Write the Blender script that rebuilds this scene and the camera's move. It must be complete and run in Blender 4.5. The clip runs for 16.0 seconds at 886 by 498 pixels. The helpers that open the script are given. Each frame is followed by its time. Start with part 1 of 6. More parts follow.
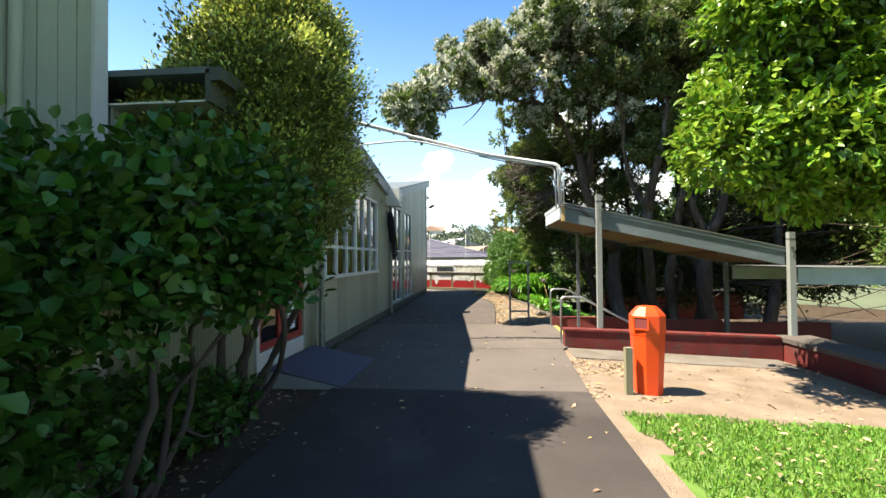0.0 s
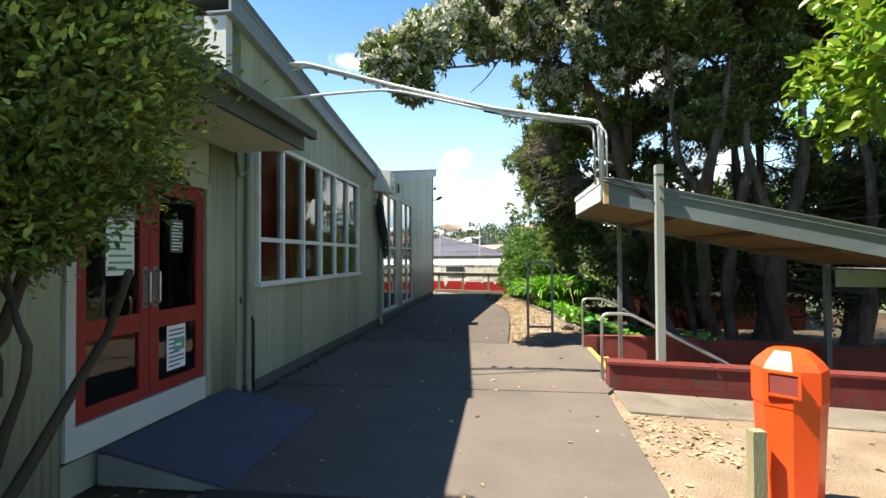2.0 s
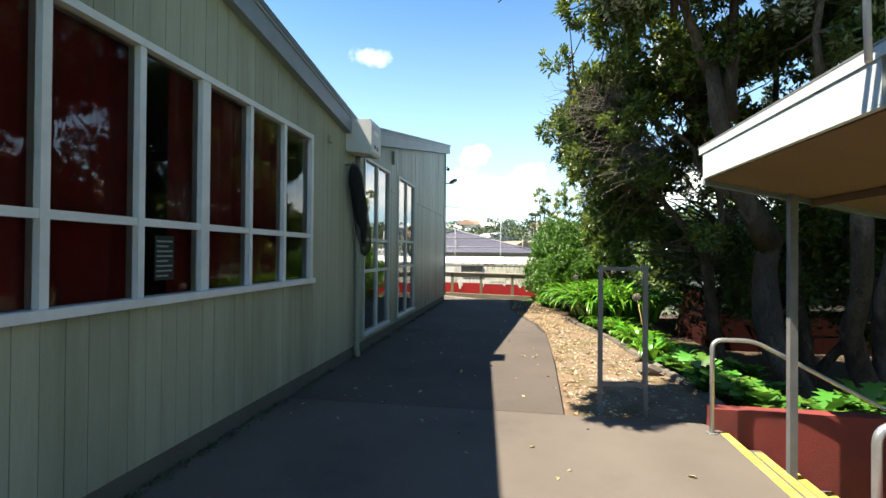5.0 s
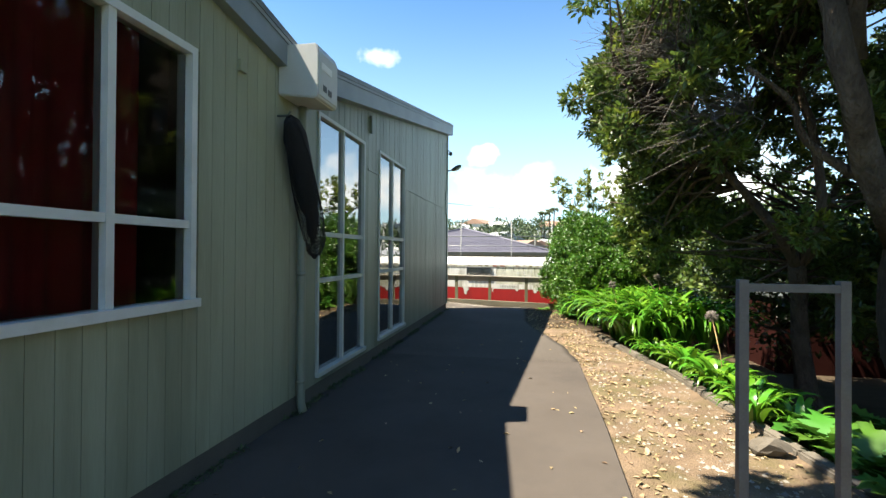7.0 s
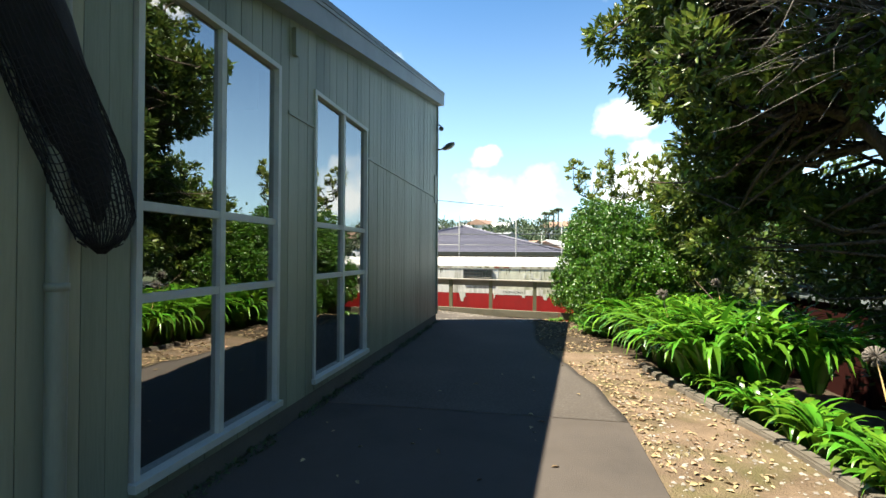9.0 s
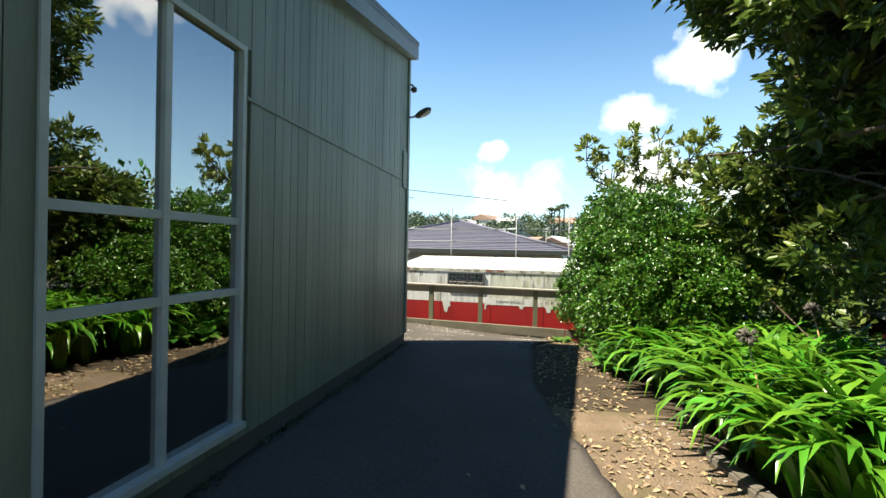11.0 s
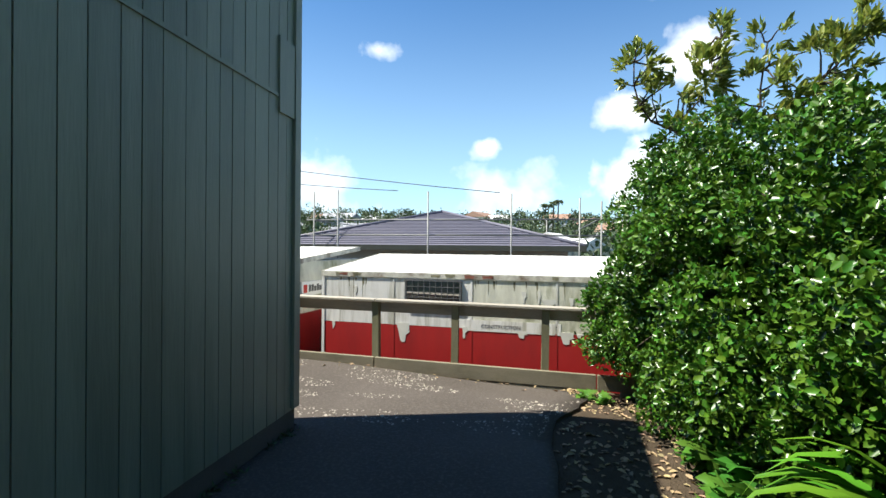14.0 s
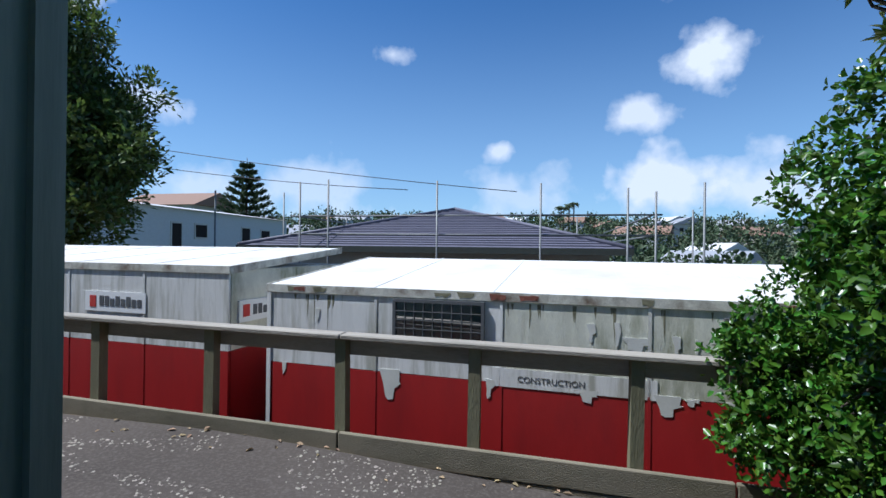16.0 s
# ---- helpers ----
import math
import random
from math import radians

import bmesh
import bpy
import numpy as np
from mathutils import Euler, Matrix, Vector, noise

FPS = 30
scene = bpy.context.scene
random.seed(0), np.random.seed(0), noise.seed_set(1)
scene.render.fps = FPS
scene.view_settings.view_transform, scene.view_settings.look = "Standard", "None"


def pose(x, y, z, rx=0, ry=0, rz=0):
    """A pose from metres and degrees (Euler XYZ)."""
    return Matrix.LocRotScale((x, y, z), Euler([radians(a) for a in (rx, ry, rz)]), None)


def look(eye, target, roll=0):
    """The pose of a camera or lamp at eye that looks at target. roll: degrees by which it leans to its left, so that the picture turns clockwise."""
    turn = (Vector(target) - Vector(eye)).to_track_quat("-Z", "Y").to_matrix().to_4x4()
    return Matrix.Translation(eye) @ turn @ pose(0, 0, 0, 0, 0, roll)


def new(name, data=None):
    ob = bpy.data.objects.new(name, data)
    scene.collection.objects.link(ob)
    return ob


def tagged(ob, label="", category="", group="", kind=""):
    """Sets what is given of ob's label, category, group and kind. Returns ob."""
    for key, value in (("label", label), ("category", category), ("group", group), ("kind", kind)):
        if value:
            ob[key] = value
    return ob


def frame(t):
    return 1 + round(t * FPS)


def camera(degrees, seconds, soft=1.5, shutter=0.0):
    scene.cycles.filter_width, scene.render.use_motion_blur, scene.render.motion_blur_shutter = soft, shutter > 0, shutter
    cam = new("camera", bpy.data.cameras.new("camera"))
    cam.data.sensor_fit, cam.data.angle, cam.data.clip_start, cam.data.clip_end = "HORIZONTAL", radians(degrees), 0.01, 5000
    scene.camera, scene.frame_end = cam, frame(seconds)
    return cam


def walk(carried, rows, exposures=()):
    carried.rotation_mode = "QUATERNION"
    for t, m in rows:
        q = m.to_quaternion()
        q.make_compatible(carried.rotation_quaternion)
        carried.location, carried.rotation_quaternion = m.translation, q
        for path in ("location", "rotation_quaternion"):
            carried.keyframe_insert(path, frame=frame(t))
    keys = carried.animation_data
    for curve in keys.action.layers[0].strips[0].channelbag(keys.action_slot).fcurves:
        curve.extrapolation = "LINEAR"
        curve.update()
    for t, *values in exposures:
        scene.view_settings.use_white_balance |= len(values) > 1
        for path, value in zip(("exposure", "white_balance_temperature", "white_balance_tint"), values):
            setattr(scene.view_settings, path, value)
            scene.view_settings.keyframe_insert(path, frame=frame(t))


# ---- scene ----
cam = camera(87.0, 16.0)
PATH = [
    (0, (0.984, -1.566, 1.669), (0.809, 0.426, 1.707), -0.5),
    (0.5, (1.049, -0.873, 1.65), (0.856, 1.117, 1.69), -0.5),
    (1, (1.083, -0.159, 1.659), (0.874, 1.83, 1.697), -0.5),
    (1.5, (1.122, 0.476, 1.647), (0.892, 2.462, 1.686), -0.5),
    (2, (1.133, 1.19, 1.667), (0.883, 3.174, 1.7), -0.3),
    (2.5, (1.08, 1.797, 1.673), (0.819, 3.779, 1.706), -0.2),
    (3, (0.991, 2.489, 1.687), (0.718, 4.47, 1.718), -0.0),
    (3.5, (0.949, 3.127, 1.692), (0.663, 5.106, 1.721), 0.2),
    (4, (0.857, 3.839, 1.691), (0.559, 5.817, 1.715), 0.4),
    (6.5, (0.642, 7.056, 1.712), (0.287, 9.024, 1.723), 0.3),
    (7, (0.539, 7.761, 1.712), (0.179, 9.728, 1.725), 0.4),
    (7.5, (0.494, 8.394, 1.689), (0.123, 10.359, 1.703), 0.5),
    (8, (0.433, 9.108, 1.671), (0.06, 11.073, 1.686), 0.4),
    (8.5, (0.422, 9.76, 1.664), (0.044, 11.724, 1.683), 0.4),
    (9, (0.387, 10.525, 1.641), (0.013, 12.49, 1.66), 0.3),
    (11.5, (0.507, 14.019, 1.802), (0.112, 15.98, 1.796), 1.2),
    (12, (0.521, 14.741, 1.825), (0.129, 16.702, 1.819), 1.3),
    (12.5, (0.547, 15.444, 1.808), (0.145, 17.403, 1.802), 0.4),
    (13, (0.501, 16.177, 1.755), (0.118, 18.14, 1.749), 0.3),
    (13.5, (0.383, 16.932, 1.718), (0.015, 18.898, 1.715), 0.5),
    (14, (0.254, 17.655, 1.685), (-0.113, 19.621, 1.675), 0.5),
    (14.5, (0.157, 18.35, 1.636), (-0.216, 20.315, 1.627), 0.6),
    (15, (0.037, 19.045, 1.641), (-0.341, 21.009, 1.635), 0.5),
    (15.5, (-0.105, 19.737, 1.65), (-0.481, 21.701, 1.633), 0.5),
    (16, (-0.248, 20.419, 1.658), (-0.669, 22.374, 1.661), 0.7),
]
walk(cam, [(t, look(eye, target, roll)) for t, eye, target, roll in PATH],
     [(0, 1.88, 7400, 9), (6.5, 1.84, 7350, 7), (9, 1.66, 7250, 5), (11.5, 1.46, 7200, 4), (12.5, 1.52, 7100, 4), (13.3, 1.41, 6950, 4), (14, 1.18, 6650, 6), (15, .82, 6100, 8), (16, .34, 5500, 11)])

# ---- world, sun ----
SUN_FROM = Vector((-2.02, -0.60, 3.7)).normalized()
world = bpy.data.worlds.new("world")
scene.world = world
world.use_nodes = True
wn, wl = world.node_tree.nodes, world.node_tree.links
wn.clear()
w_out = wn.new("ShaderNodeOutputWorld")
w_bg = wn.new("ShaderNodeBackground")
w_sky = wn.new("ShaderNodeTexSky")
w_sky.sky_type = 'NISHITA'
w_sky.sun_disc = False
w_sky.sun_elevation = math.asin(SUN_FROM.z)
w_sky.sun_rotation = math.atan2(SUN_FROM.x, SUN_FROM.y)
w_sky.air_density, w_sky.dust_density, w_sky.ozone_density = 1.0, 0.0, 1.1
w_bg.inputs["Strength"].default_value = 0.05
w_tc = wn.new("ShaderNodeTexCoord")
w_noise = wn.new("ShaderNodeTexNoise")
w_noise.inputs["Scale"].default_value = 13.0
w_noise.inputs["Detail"].default_value = 6.0
wl.new(w_tc.outputs["Generated"], w_noise.inputs["Vector"])


def w_math(op, a, b=None):
    n = wn.new("ShaderNodeMath")
    n.operation = op
    for i, v in enumerate((a, b)):
        if v is None:
            continue
        if isinstance(v, (int, float)):
            n.inputs[i].default_value = v
        else:
            wl.new(v, n.inputs[i])
    return n.outputs[0]


# fair-weather clouds: yaw (degrees to the left of +y), elevation, half size in degrees, strength
CLOUDS = [(18.5, 22.5, 2.4, .75), (-17.5, 20.5, 5.2, 1.0), (-10.5, 15.5, 3.6, .85), (5.5, 11.8, 2.2, .8), (-14, 8.0, 6.5, .9),
          (-24, 7, 6, .8), (45, 15, 4, .7), (52, 23, 4, .7), (3, 6.5, 6, .5), (28, 6.5, 8, .55), (-12, 30, 5, .5), (40, 6, 6, .6),
          (60, 20, 6, .8), (-45, 25, 6, .8), (-100, 30, 6, .8), (-120, 12, 8, .8), (150, 25, 7, .7), (-68, 8, 7, .8), (-95, 8, 7, .8)]
mask = None
wob = w_math('MULTIPLY', w_math('SUBTRACT', w_noise.outputs["Fac"], 0.5), 2.6)
for yaw, el, size, power in CLOUDS:
    d = Vector((-math.sin(radians(yaw)) * math.cos(radians(el)), math.cos(radians(yaw)) * math.cos(radians(el)), math.sin(radians(el))))
    sub = wn.new("ShaderNodeVectorMath")
    sub.operation = 'SUBTRACT'
    wl.new(w_tc.outputs["Generated"], sub.inputs[0])
    sub.inputs[1].default_value = d
    mul = wn.new("ShaderNodeVectorMath")
    mul.operation = 'MULTIPLY'
    wl.new(sub.outputs[0], mul.inputs[0])
    mul.inputs[1].default_value = (1, 1, 1.6)
    ln = wn.new("ShaderNodeVectorMath")
    ln.operation = 'LENGTH'
    wl.new(mul.outputs[0], ln.inputs[0])
    v = w_math('SUBTRACT', 1.0, w_math('DIVIDE', ln.outputs["Value"], radians(size)))
    v = w_math('MULTIPLY', w_math('MINIMUM', w_math('MAXIMUM', w_math('MULTIPLY', w_math('ADD', v, wob), 1.5), 0.0), 1.0), power)
    near = w_math('LESS_THAN', ln.outputs["Value"], radians(size) * 1.5)
    v = w_math('MULTIPLY', v, near)
    mask = v if mask is None else w_math('MAXIMUM', mask, v)
w_mix = wn.new("ShaderNodeMixRGB")
wl.new(mask, w_mix.inputs[0])
w_tint = wn.new("ShaderNodeMixRGB")
w_tint.blend_type = 'MULTIPLY'
w_tint.inputs[0].default_value = 1.0
w_tint.inputs[2].default_value = (0.82, 1.32, 1.72, 1)
wl.new(w_sky.outputs[0], w_tint.inputs[1])
w_sep = wn.new("ShaderNodeSeparateXYZ")
wl.new(w_tc.outputs["Generated"], w_sep.inputs[0])
haze = w_math('MAXIMUM', w_math('SUBTRACT', 1.0, w_math('DIVIDE', w_math('ABSOLUTE', w_sep.outputs["Z"]), 0.50)), 0.0)
haze = w_math('MULTIPLY', w_math('POWER', haze, 1.4), 0.62)
w_haze = wn.new("ShaderNodeMixRGB")
wl.new(haze, w_haze.inputs[0])
wl.new(w_tint.outputs[0], w_haze.inputs[1])
w_haze.inputs[2].default_value = (8.4, 11.2, 13.4, 1)
wl.new(w_haze.outputs[0], w_mix.inputs[1])
w_mix.inputs[2].default_value = (14, 14.3, 14.8, 1)
wl.new(w_mix.outputs[0], w_bg.inputs["Color"])
wl.new(w_bg.outputs[0], w_out.inputs["Surface"])

sun = new("sun", bpy.data.lights.new("sun", 'SUN'))
sun.data.energy, sun.data.angle, sun.data.color = 5.0, radians(0.55), (1.0, 0.95, 0.87)
sun.matrix_world = look(SUN_FROM * 60, (0, 0, 0))


# ---- materials ----
def mat(name, base, rough=0.7, metal=0.0, vary=0.15, scale=6.0, fine=90.0, bump=0.15, stain=None, stain_amt=0.0, stain_scale=1.3,
        streak=(1, 1, 1), obj_vary=0.0, island_vary=0.0, spec=0.5, coat=0.0, translucent=0.0, bump_dist=0.01):
    m = bpy.data.materials.new(name)
    m.use_nodes = True
    n, l = m.node_tree.nodes, m.node_tree.links
    b = n["Principled BSDF"]
    b.inputs["Roughness"].default_value = rough
    b.inputs["Metallic"].default_value = metal
    b.inputs["Specular IOR Level"].default_value = spec
    if coat:
        b.inputs["Coat Weight"].default_value = coat
        b.inputs["Coat Roughness"].default_value = 0.15
    geo = n.new("ShaderNodeNewGeometry")
    mp = n.new("ShaderNodeMapping")
    mp.inputs["Scale"].default_value = streak
    l.new(geo.outputs["Position"], mp.inputs["Vector"])
    big = n.new("ShaderNodeTexNoise")
    big.inputs["Scale"].default_value = scale
    big.inputs["Detail"].default_value = 5
    sm = n.new("ShaderNodeTexNoise")
    sm.inputs["Scale"].default_value = fine
    sm.inputs["Detail"].default_value = 3
    for t in (big, sm):
        l.new(mp.outputs[0], t.inputs["Vector"])
    hsv = n.new("ShaderNodeHueSaturation")
    hsv.inputs["Color"].default_value = (*base, 1)

    def math_(op, a, bb):
        q = n.new("ShaderNodeMath")
        q.operation = op
        for i, v in enumerate((a, bb)):
            if isinstance(v, (int, float)):
                q.inputs[i].default_value = v
            else:
                l.new(v, q.inputs[i])
        return q.outputs[0]
    v = math_('ADD', math_('MULTIPLY', math_('SUBTRACT', big.outputs["Fac"], 0.5), vary * 2.6), math_('MULTIPLY', math_('SUBTRACT', sm.outputs["Fac"], 0.5), vary * 1.6))
    v = math_('ADD', v, 1.0)
    if obj_vary:
        oi = n.new("ShaderNodeObjectInfo")
        v = math_('ADD', v, math_('MULTIPLY', math_('SUBTRACT', oi.outputs["Random"], 0.5), obj_vary * 2))
    if island_vary:
        v = math_('ADD', v, math_('MULTIPLY', math_('SUBTRACT', geo.outputs["Random Per Island"], 0.5), island_vary * 2))
        h = math_('ADD', 0.5, math_('MULTIPLY', math_('SUBTRACT', math_('FRACT', math_('MULTIPLY', geo.outputs["Random Per Island"], 7.3), 0.0), 0.5), 0.05 * min(1, island_vary * 3)))
        l.new(h, hsv.inputs["Hue"])
    l.new(v, hsv.inputs["Value"])
    col = hsv.outputs["Color"]
    if stain is not None:
        st = n.new("ShaderNodeTexNoise")
        st.inputs["Scale"].default_value = stain_scale
        st.inputs["Detail"].default_value = 7
        st.inputs["Roughness"].default_value = 0.65
        l.new(mp.outputs[0], st.inputs["Vector"])
        rp = n.new("ShaderNodeValToRGB")
        rp.color_ramp.elements[0].position, rp.color_ramp.elements[1].position = 0.48, 0.68
        l.new(st.outputs["Fac"], rp.inputs["Fac"])
        mx = n.new("ShaderNodeMixRGB")
        l.new(math_('MULTIPLY', rp.outputs["Color"], stain_amt), mx.inputs[0])
        l.new(col, mx.inputs[1])
        mx.inputs[2].default_value = (*stain, 1)
        col = mx.outputs[0]
    l.new(col, b.inputs["Base Color"])
    if bump:
        bp = n.new("ShaderNodeBump")
        bp.inputs["Strength"].default_value = bump
        bp.inputs["Distance"].default_value = bump_dist
        l.new(math_('ADD', sm.outputs["Fac"], math_('MULTIPLY', big.outputs["Fac"], 1.5)), bp.inputs["Height"])
        l.new(bp.outputs[0], b.inputs["Normal"])
    if translucent:
        tr = n.new("ShaderNodeBsdfTranslucent")
        l.new(col, tr.inputs["Color"])
        ms = n.new("ShaderNodeMixShader")
        ms.inputs[0].default_value = translucent
        l.new(b.outputs[0], ms.inputs[1])
        l.new(tr.outputs[0], ms.inputs[2])
        l.new(ms.outputs[0], n["Material Output"].inputs["Surface"])
    return m


def glass_mat(name, ior=1.7, tint=(0.75, 0.8, 0.8)):
    m = bpy.data.materials.new(name)
    m.use_nodes = True
    n, l = m.node_tree.nodes, m.node_tree.links
    n.remove(n["Principled BSDF"])
    fr = n.new("ShaderNodeFresnel")
    fr.inputs["IOR"].default_value = ior
    tr = n.new("ShaderNodeBsdfTransparent")
    tr.inputs["Color"].default_value = (*tint, 1)
    gl = n.new("ShaderNodeBsdfGlossy")
    gl.inputs["Roughness"].default_value = 0.004
    geo = n.new("ShaderNodeNewGeometry")
    ns = n.new("ShaderNodeTexNoise")
    ns.inputs["Scale"].default_value = 1.8
    l.new(geo.outputs["Position"], ns.inputs["Vector"])
    bp = n.new("ShaderNodeBump")
    bp.inputs["Strength"].default_value = 0.05
    bp.inputs["Distance"].default_value = 0.05
    l.new(ns.outputs["Fac"], bp.inputs["Height"])
    l.new(bp.outputs[0], gl.inputs["Normal"])
    ms = n.new("ShaderNodeMixShader")
    l.new(fr.outputs[0], ms.inputs[0])
    l.new(tr.outputs[0], ms.inputs[1])
    l.new(gl.outputs[0], ms.inputs[2])
    l.new(ms.outputs[0], n["Material Output"].inputs["Surface"])
    return m


M_CLEAR = bpy.data.materials.new("clear_inner_glass")
M_CLEAR.use_nodes = True
M_CLEAR.node_tree.nodes.remove(M_CLEAR.node_tree.nodes["Principled BSDF"])
clear_bsdf = M_CLEAR.node_tree.nodes.new("ShaderNodeBsdfTransparent")
clear_bsdf.inputs["Color"].default_value = (.92, .95, .94, 1)
M_CLEAR.node_tree.links.new(clear_bsdf.outputs[0], M_CLEAR.node_tree.nodes["Material Output"].inputs["Surface"])
M_CREAM = mat("cream_green_paint", (0.305, 0.32, 0.235), 0.55, vary=0.13, scale=1.2, fine=40, bump=0.14, stain=(0.135, 0.145, 0.095), stain_amt=0.6, stain_scale=0.8, streak=(1, 1.6, .16), obj_vary=0.04, spec=.35)
M_GREEN = mat("grey_green_weathered_paint", (0.185, 0.215, 0.165), 0.5, vary=0.18, scale=1.6, fine=40, bump=0.18, stain=(0.075, 0.10, 0.07), stain_amt=0.75, stain_scale=0.9, streak=(1, 1.8, .14), obj_vary=0.09)
M_GREEN_TRIM = mat("blue_grey_trim", (0.19, 0.225, 0.25), 0.5, vary=0.12, stain=(0.10, 0.12, 0.13), stain_amt=.4)
M_ROOF_DARK = mat("dark_roof_metal", (0.10, 0.115, 0.115), 0.5, vary=0.15)
M_FASCIA_DARK = mat("dark_fascia_paint", (0.06, 0.065, 0.05), 0.6, vary=0.2)
M_SOFFIT = mat("soffit_paint", (0.50, 0.50, 0.42), 0.7, vary=0.08)
M_FRAME = mat("white_window_paint", (0.60, 0.61, 0.60), 0.45, vary=0.06, stain=(0.4, 0.41, 0.38), stain_amt=0.35, stain_scale=2.2, bump=.06)
M_FRAME2 = mat("grey_window_paint", (0.42, 0.46, 0.44), 0.5, vary=0.08, stain=(0.25, 0.27, 0.25), stain_amt=0.4, stain_scale=2.2, bump=.06)
M_GLASS = glass_mat("window_glass", 1.75)
M_GLASS2 = glass_mat("reflective_film_glass", 6.5, (.4, .45, .45))
M_INTERIOR = mat("dim_interior_plaster", (0.25, 0.22, 0.19), 0.9)
M_INT_FLOOR = mat("interior_wood_floor", (0.18, 0.11, 0.06), 0.5)
M_CURTAIN = mat("maroon_curtain_cloth", (0.50, 0.04, 0.04), 0.95, vary=.2)
M_RED_DOOR = mat("red_gloss_door_paint", (0.27, 0.02, 0.018), 0.4, vary=0.1, bump=.05, stain=(.18, .03, .025), stain_amt=.3)
M_WHITE = mat("white_paint", (0.50, 0.50, 0.47), 0.5, vary=0.06, stain=(.35, .35, .32), stain_amt=.3)
M_PAPER = mat("paper", (0.80, 0.81, 0.80), 0.8, vary=0.03, bump=0)
M_YELLOW = mat("yellow_sign", (0.80, 0.58, 0.02), 0.5, vary=0.03, bump=0)
M_BLACK = mat("black_print", (0.02, 0.02, 0.02), 0.6, vary=0.05, bump=0)
M_GREYPRINT = mat("grey_print", (0.09, 0.095, 0.10), 0.7, vary=0.05, bump=0)
M_REDPRINT = mat("red_print", (0.5, 0.04, 0.03), 0.7, vary=0.05, bump=0)
M_GREENPRINT = mat("green_print", (0.12, 0.35, 0.22), 0.7, vary=0.3, scale=30, bump=0)
M_ASPHALT = mat("worn_asphalt", (0.056, 0.049, 0.045), 0.92, vary=0.28, scale=1.1, fine=140, bump=0.7, stain=(0.10, 0.088, 0.078), stain_amt=0.5, stain_scale=0.6, spec=.05)
M_CONC = mat("worn_concrete", (0.115, 0.099, 0.087), 0.92, vary=0.2, scale=1.6, fine=130, bump=0.5, stain=(0.065, 0.058, 0.053), stain_amt=0.65, stain_scale=0.8, spec=.05)
M_CONC_DARK = mat("dark_worn_concrete", (0.090, 0.077, 0.068), 0.92, vary=0.22, scale=1.6, fine=130, bump=0.6, stain=(0.05, 0.045, 0.042), stain_amt=0.65, stain_scale=0.8, spec=.05)
M_SAND = mat("dry_sandy_dirt", (0.235, 0.18, 0.132), 0.95, vary=0.42, scale=2.2, fine=70, bump=1.0, stain=(0.20, 0.15, 0.095), stain_amt=0.7, stain_scale=1.9, spec=.1, bump_dist=.025)
M_CONC_PALE = mat("pale_concrete", (0.15, 0.132, 0.11), 0.9, vary=0.3, scale=2.5, fine=110, bump=0.7, stain=(0.10, 0.084, 0.064), stain_amt=0.8, stain_scale=1.8, spec=.1)
M_YARD = mat("lichen_speckled_asphalt", (0.082, 0.070, 0.061), 0.9, vary=0.26, scale=.8, fine=150, bump=0.45, stain=(0.16, 0.145, 0.125), stain_amt=0.5, stain_scale=34.0, spec=.08)
M_REDDARK = mat("dull_dark_red_masonry_paint", (0.17, 0.026, 0.022), 0.75, vary=0.16, scale=3, bump=0.3, stain=(0.08, 0.03, 0.025), stain_amt=0.6, stain_scale=1.6)
M_RAMP = mat("blue_grey_rubber_mat", (0.045, 0.05, 0.088), 0.8, vary=0.15, bump=.4, fine=160)
M_DIRT = mat("dry_dirt", (0.185, 0.132, 0.09), 0.95, vary=0.55, scale=2.6, fine=70, bump=1.0, stain=(0.10, 0.095, 0.038), stain_amt=0.8, stain_scale=1.4, spec=.1, bump_dist=.025)
M_SOIL = mat("dark_soil", (0.07, 0.052, 0.035), 0.95, vary=0.3, scale=4, fine=60, bump=0.9, spec=.15, bump_dist=.03)
M_REDWALL = mat("faded_red_masonry_paint", (0.128, 0.024, 0.021), 0.75, vary=0.24, scale=4, bump=0.4, stain=(0.075, 0.046, 0.038), stain_amt=0.85, stain_scale=3.4, spec=.2)
M_WOODGREY = mat("weathered_grey_timber", (0.21, 0.23, 0.215), 0.8, vary=0.18, scale=3, fine=120, bump=0.4, stain=(0.13, 0.14, 0.12), stain_amt=.5, stain_scale=2, streak=(1, 1, .15))
M_WOODGREEN = mat("lichened_fence_timber", (0.20, 0.185, 0.11), 0.85, vary=0.22, scale=5, fine=110, bump=0.5, stain=(0.09, 0.105, 0.05), stain_amt=.5, stain_scale=3, streak=(1, 1, .2))
M_WOODRAIL = mat("grey_rail_timber", (0.33, 0.30, 0.25), 0.85, vary=0.22, scale=5, fine=110, bump=0.5, stain=(0.12, 0.115, 0.09), stain_amt=.55, stain_scale=3, streak=(.2, 1, 1))
M_BEAM = mat("blue_grey_painted_beam", (0.105, 0.14, 0.155), 0.6, vary=0.2, scale=2, bump=.25, stain=(0.21, 0.245, 0.25), stain_amt=.5, stain_scale=1.5, streak=(.3, 1, 1))
M_BEAM_LIGHT = mat("pale_blue_fascia", (0.42, 0.47, 0.47), 0.55, vary=0.1, stain=(.25, .3, .3), stain_amt=.4)
M_PLY = mat("brown_plywood_underside", (0.13, 0.08, 0.042), 0.8, vary=0.2, scale=2, bump=.2, streak=(.3, 1, 1))
M_RAWWOOD = mat("raw_pine", (0.45, 0.30, 0.13), 0.8, vary=.15)
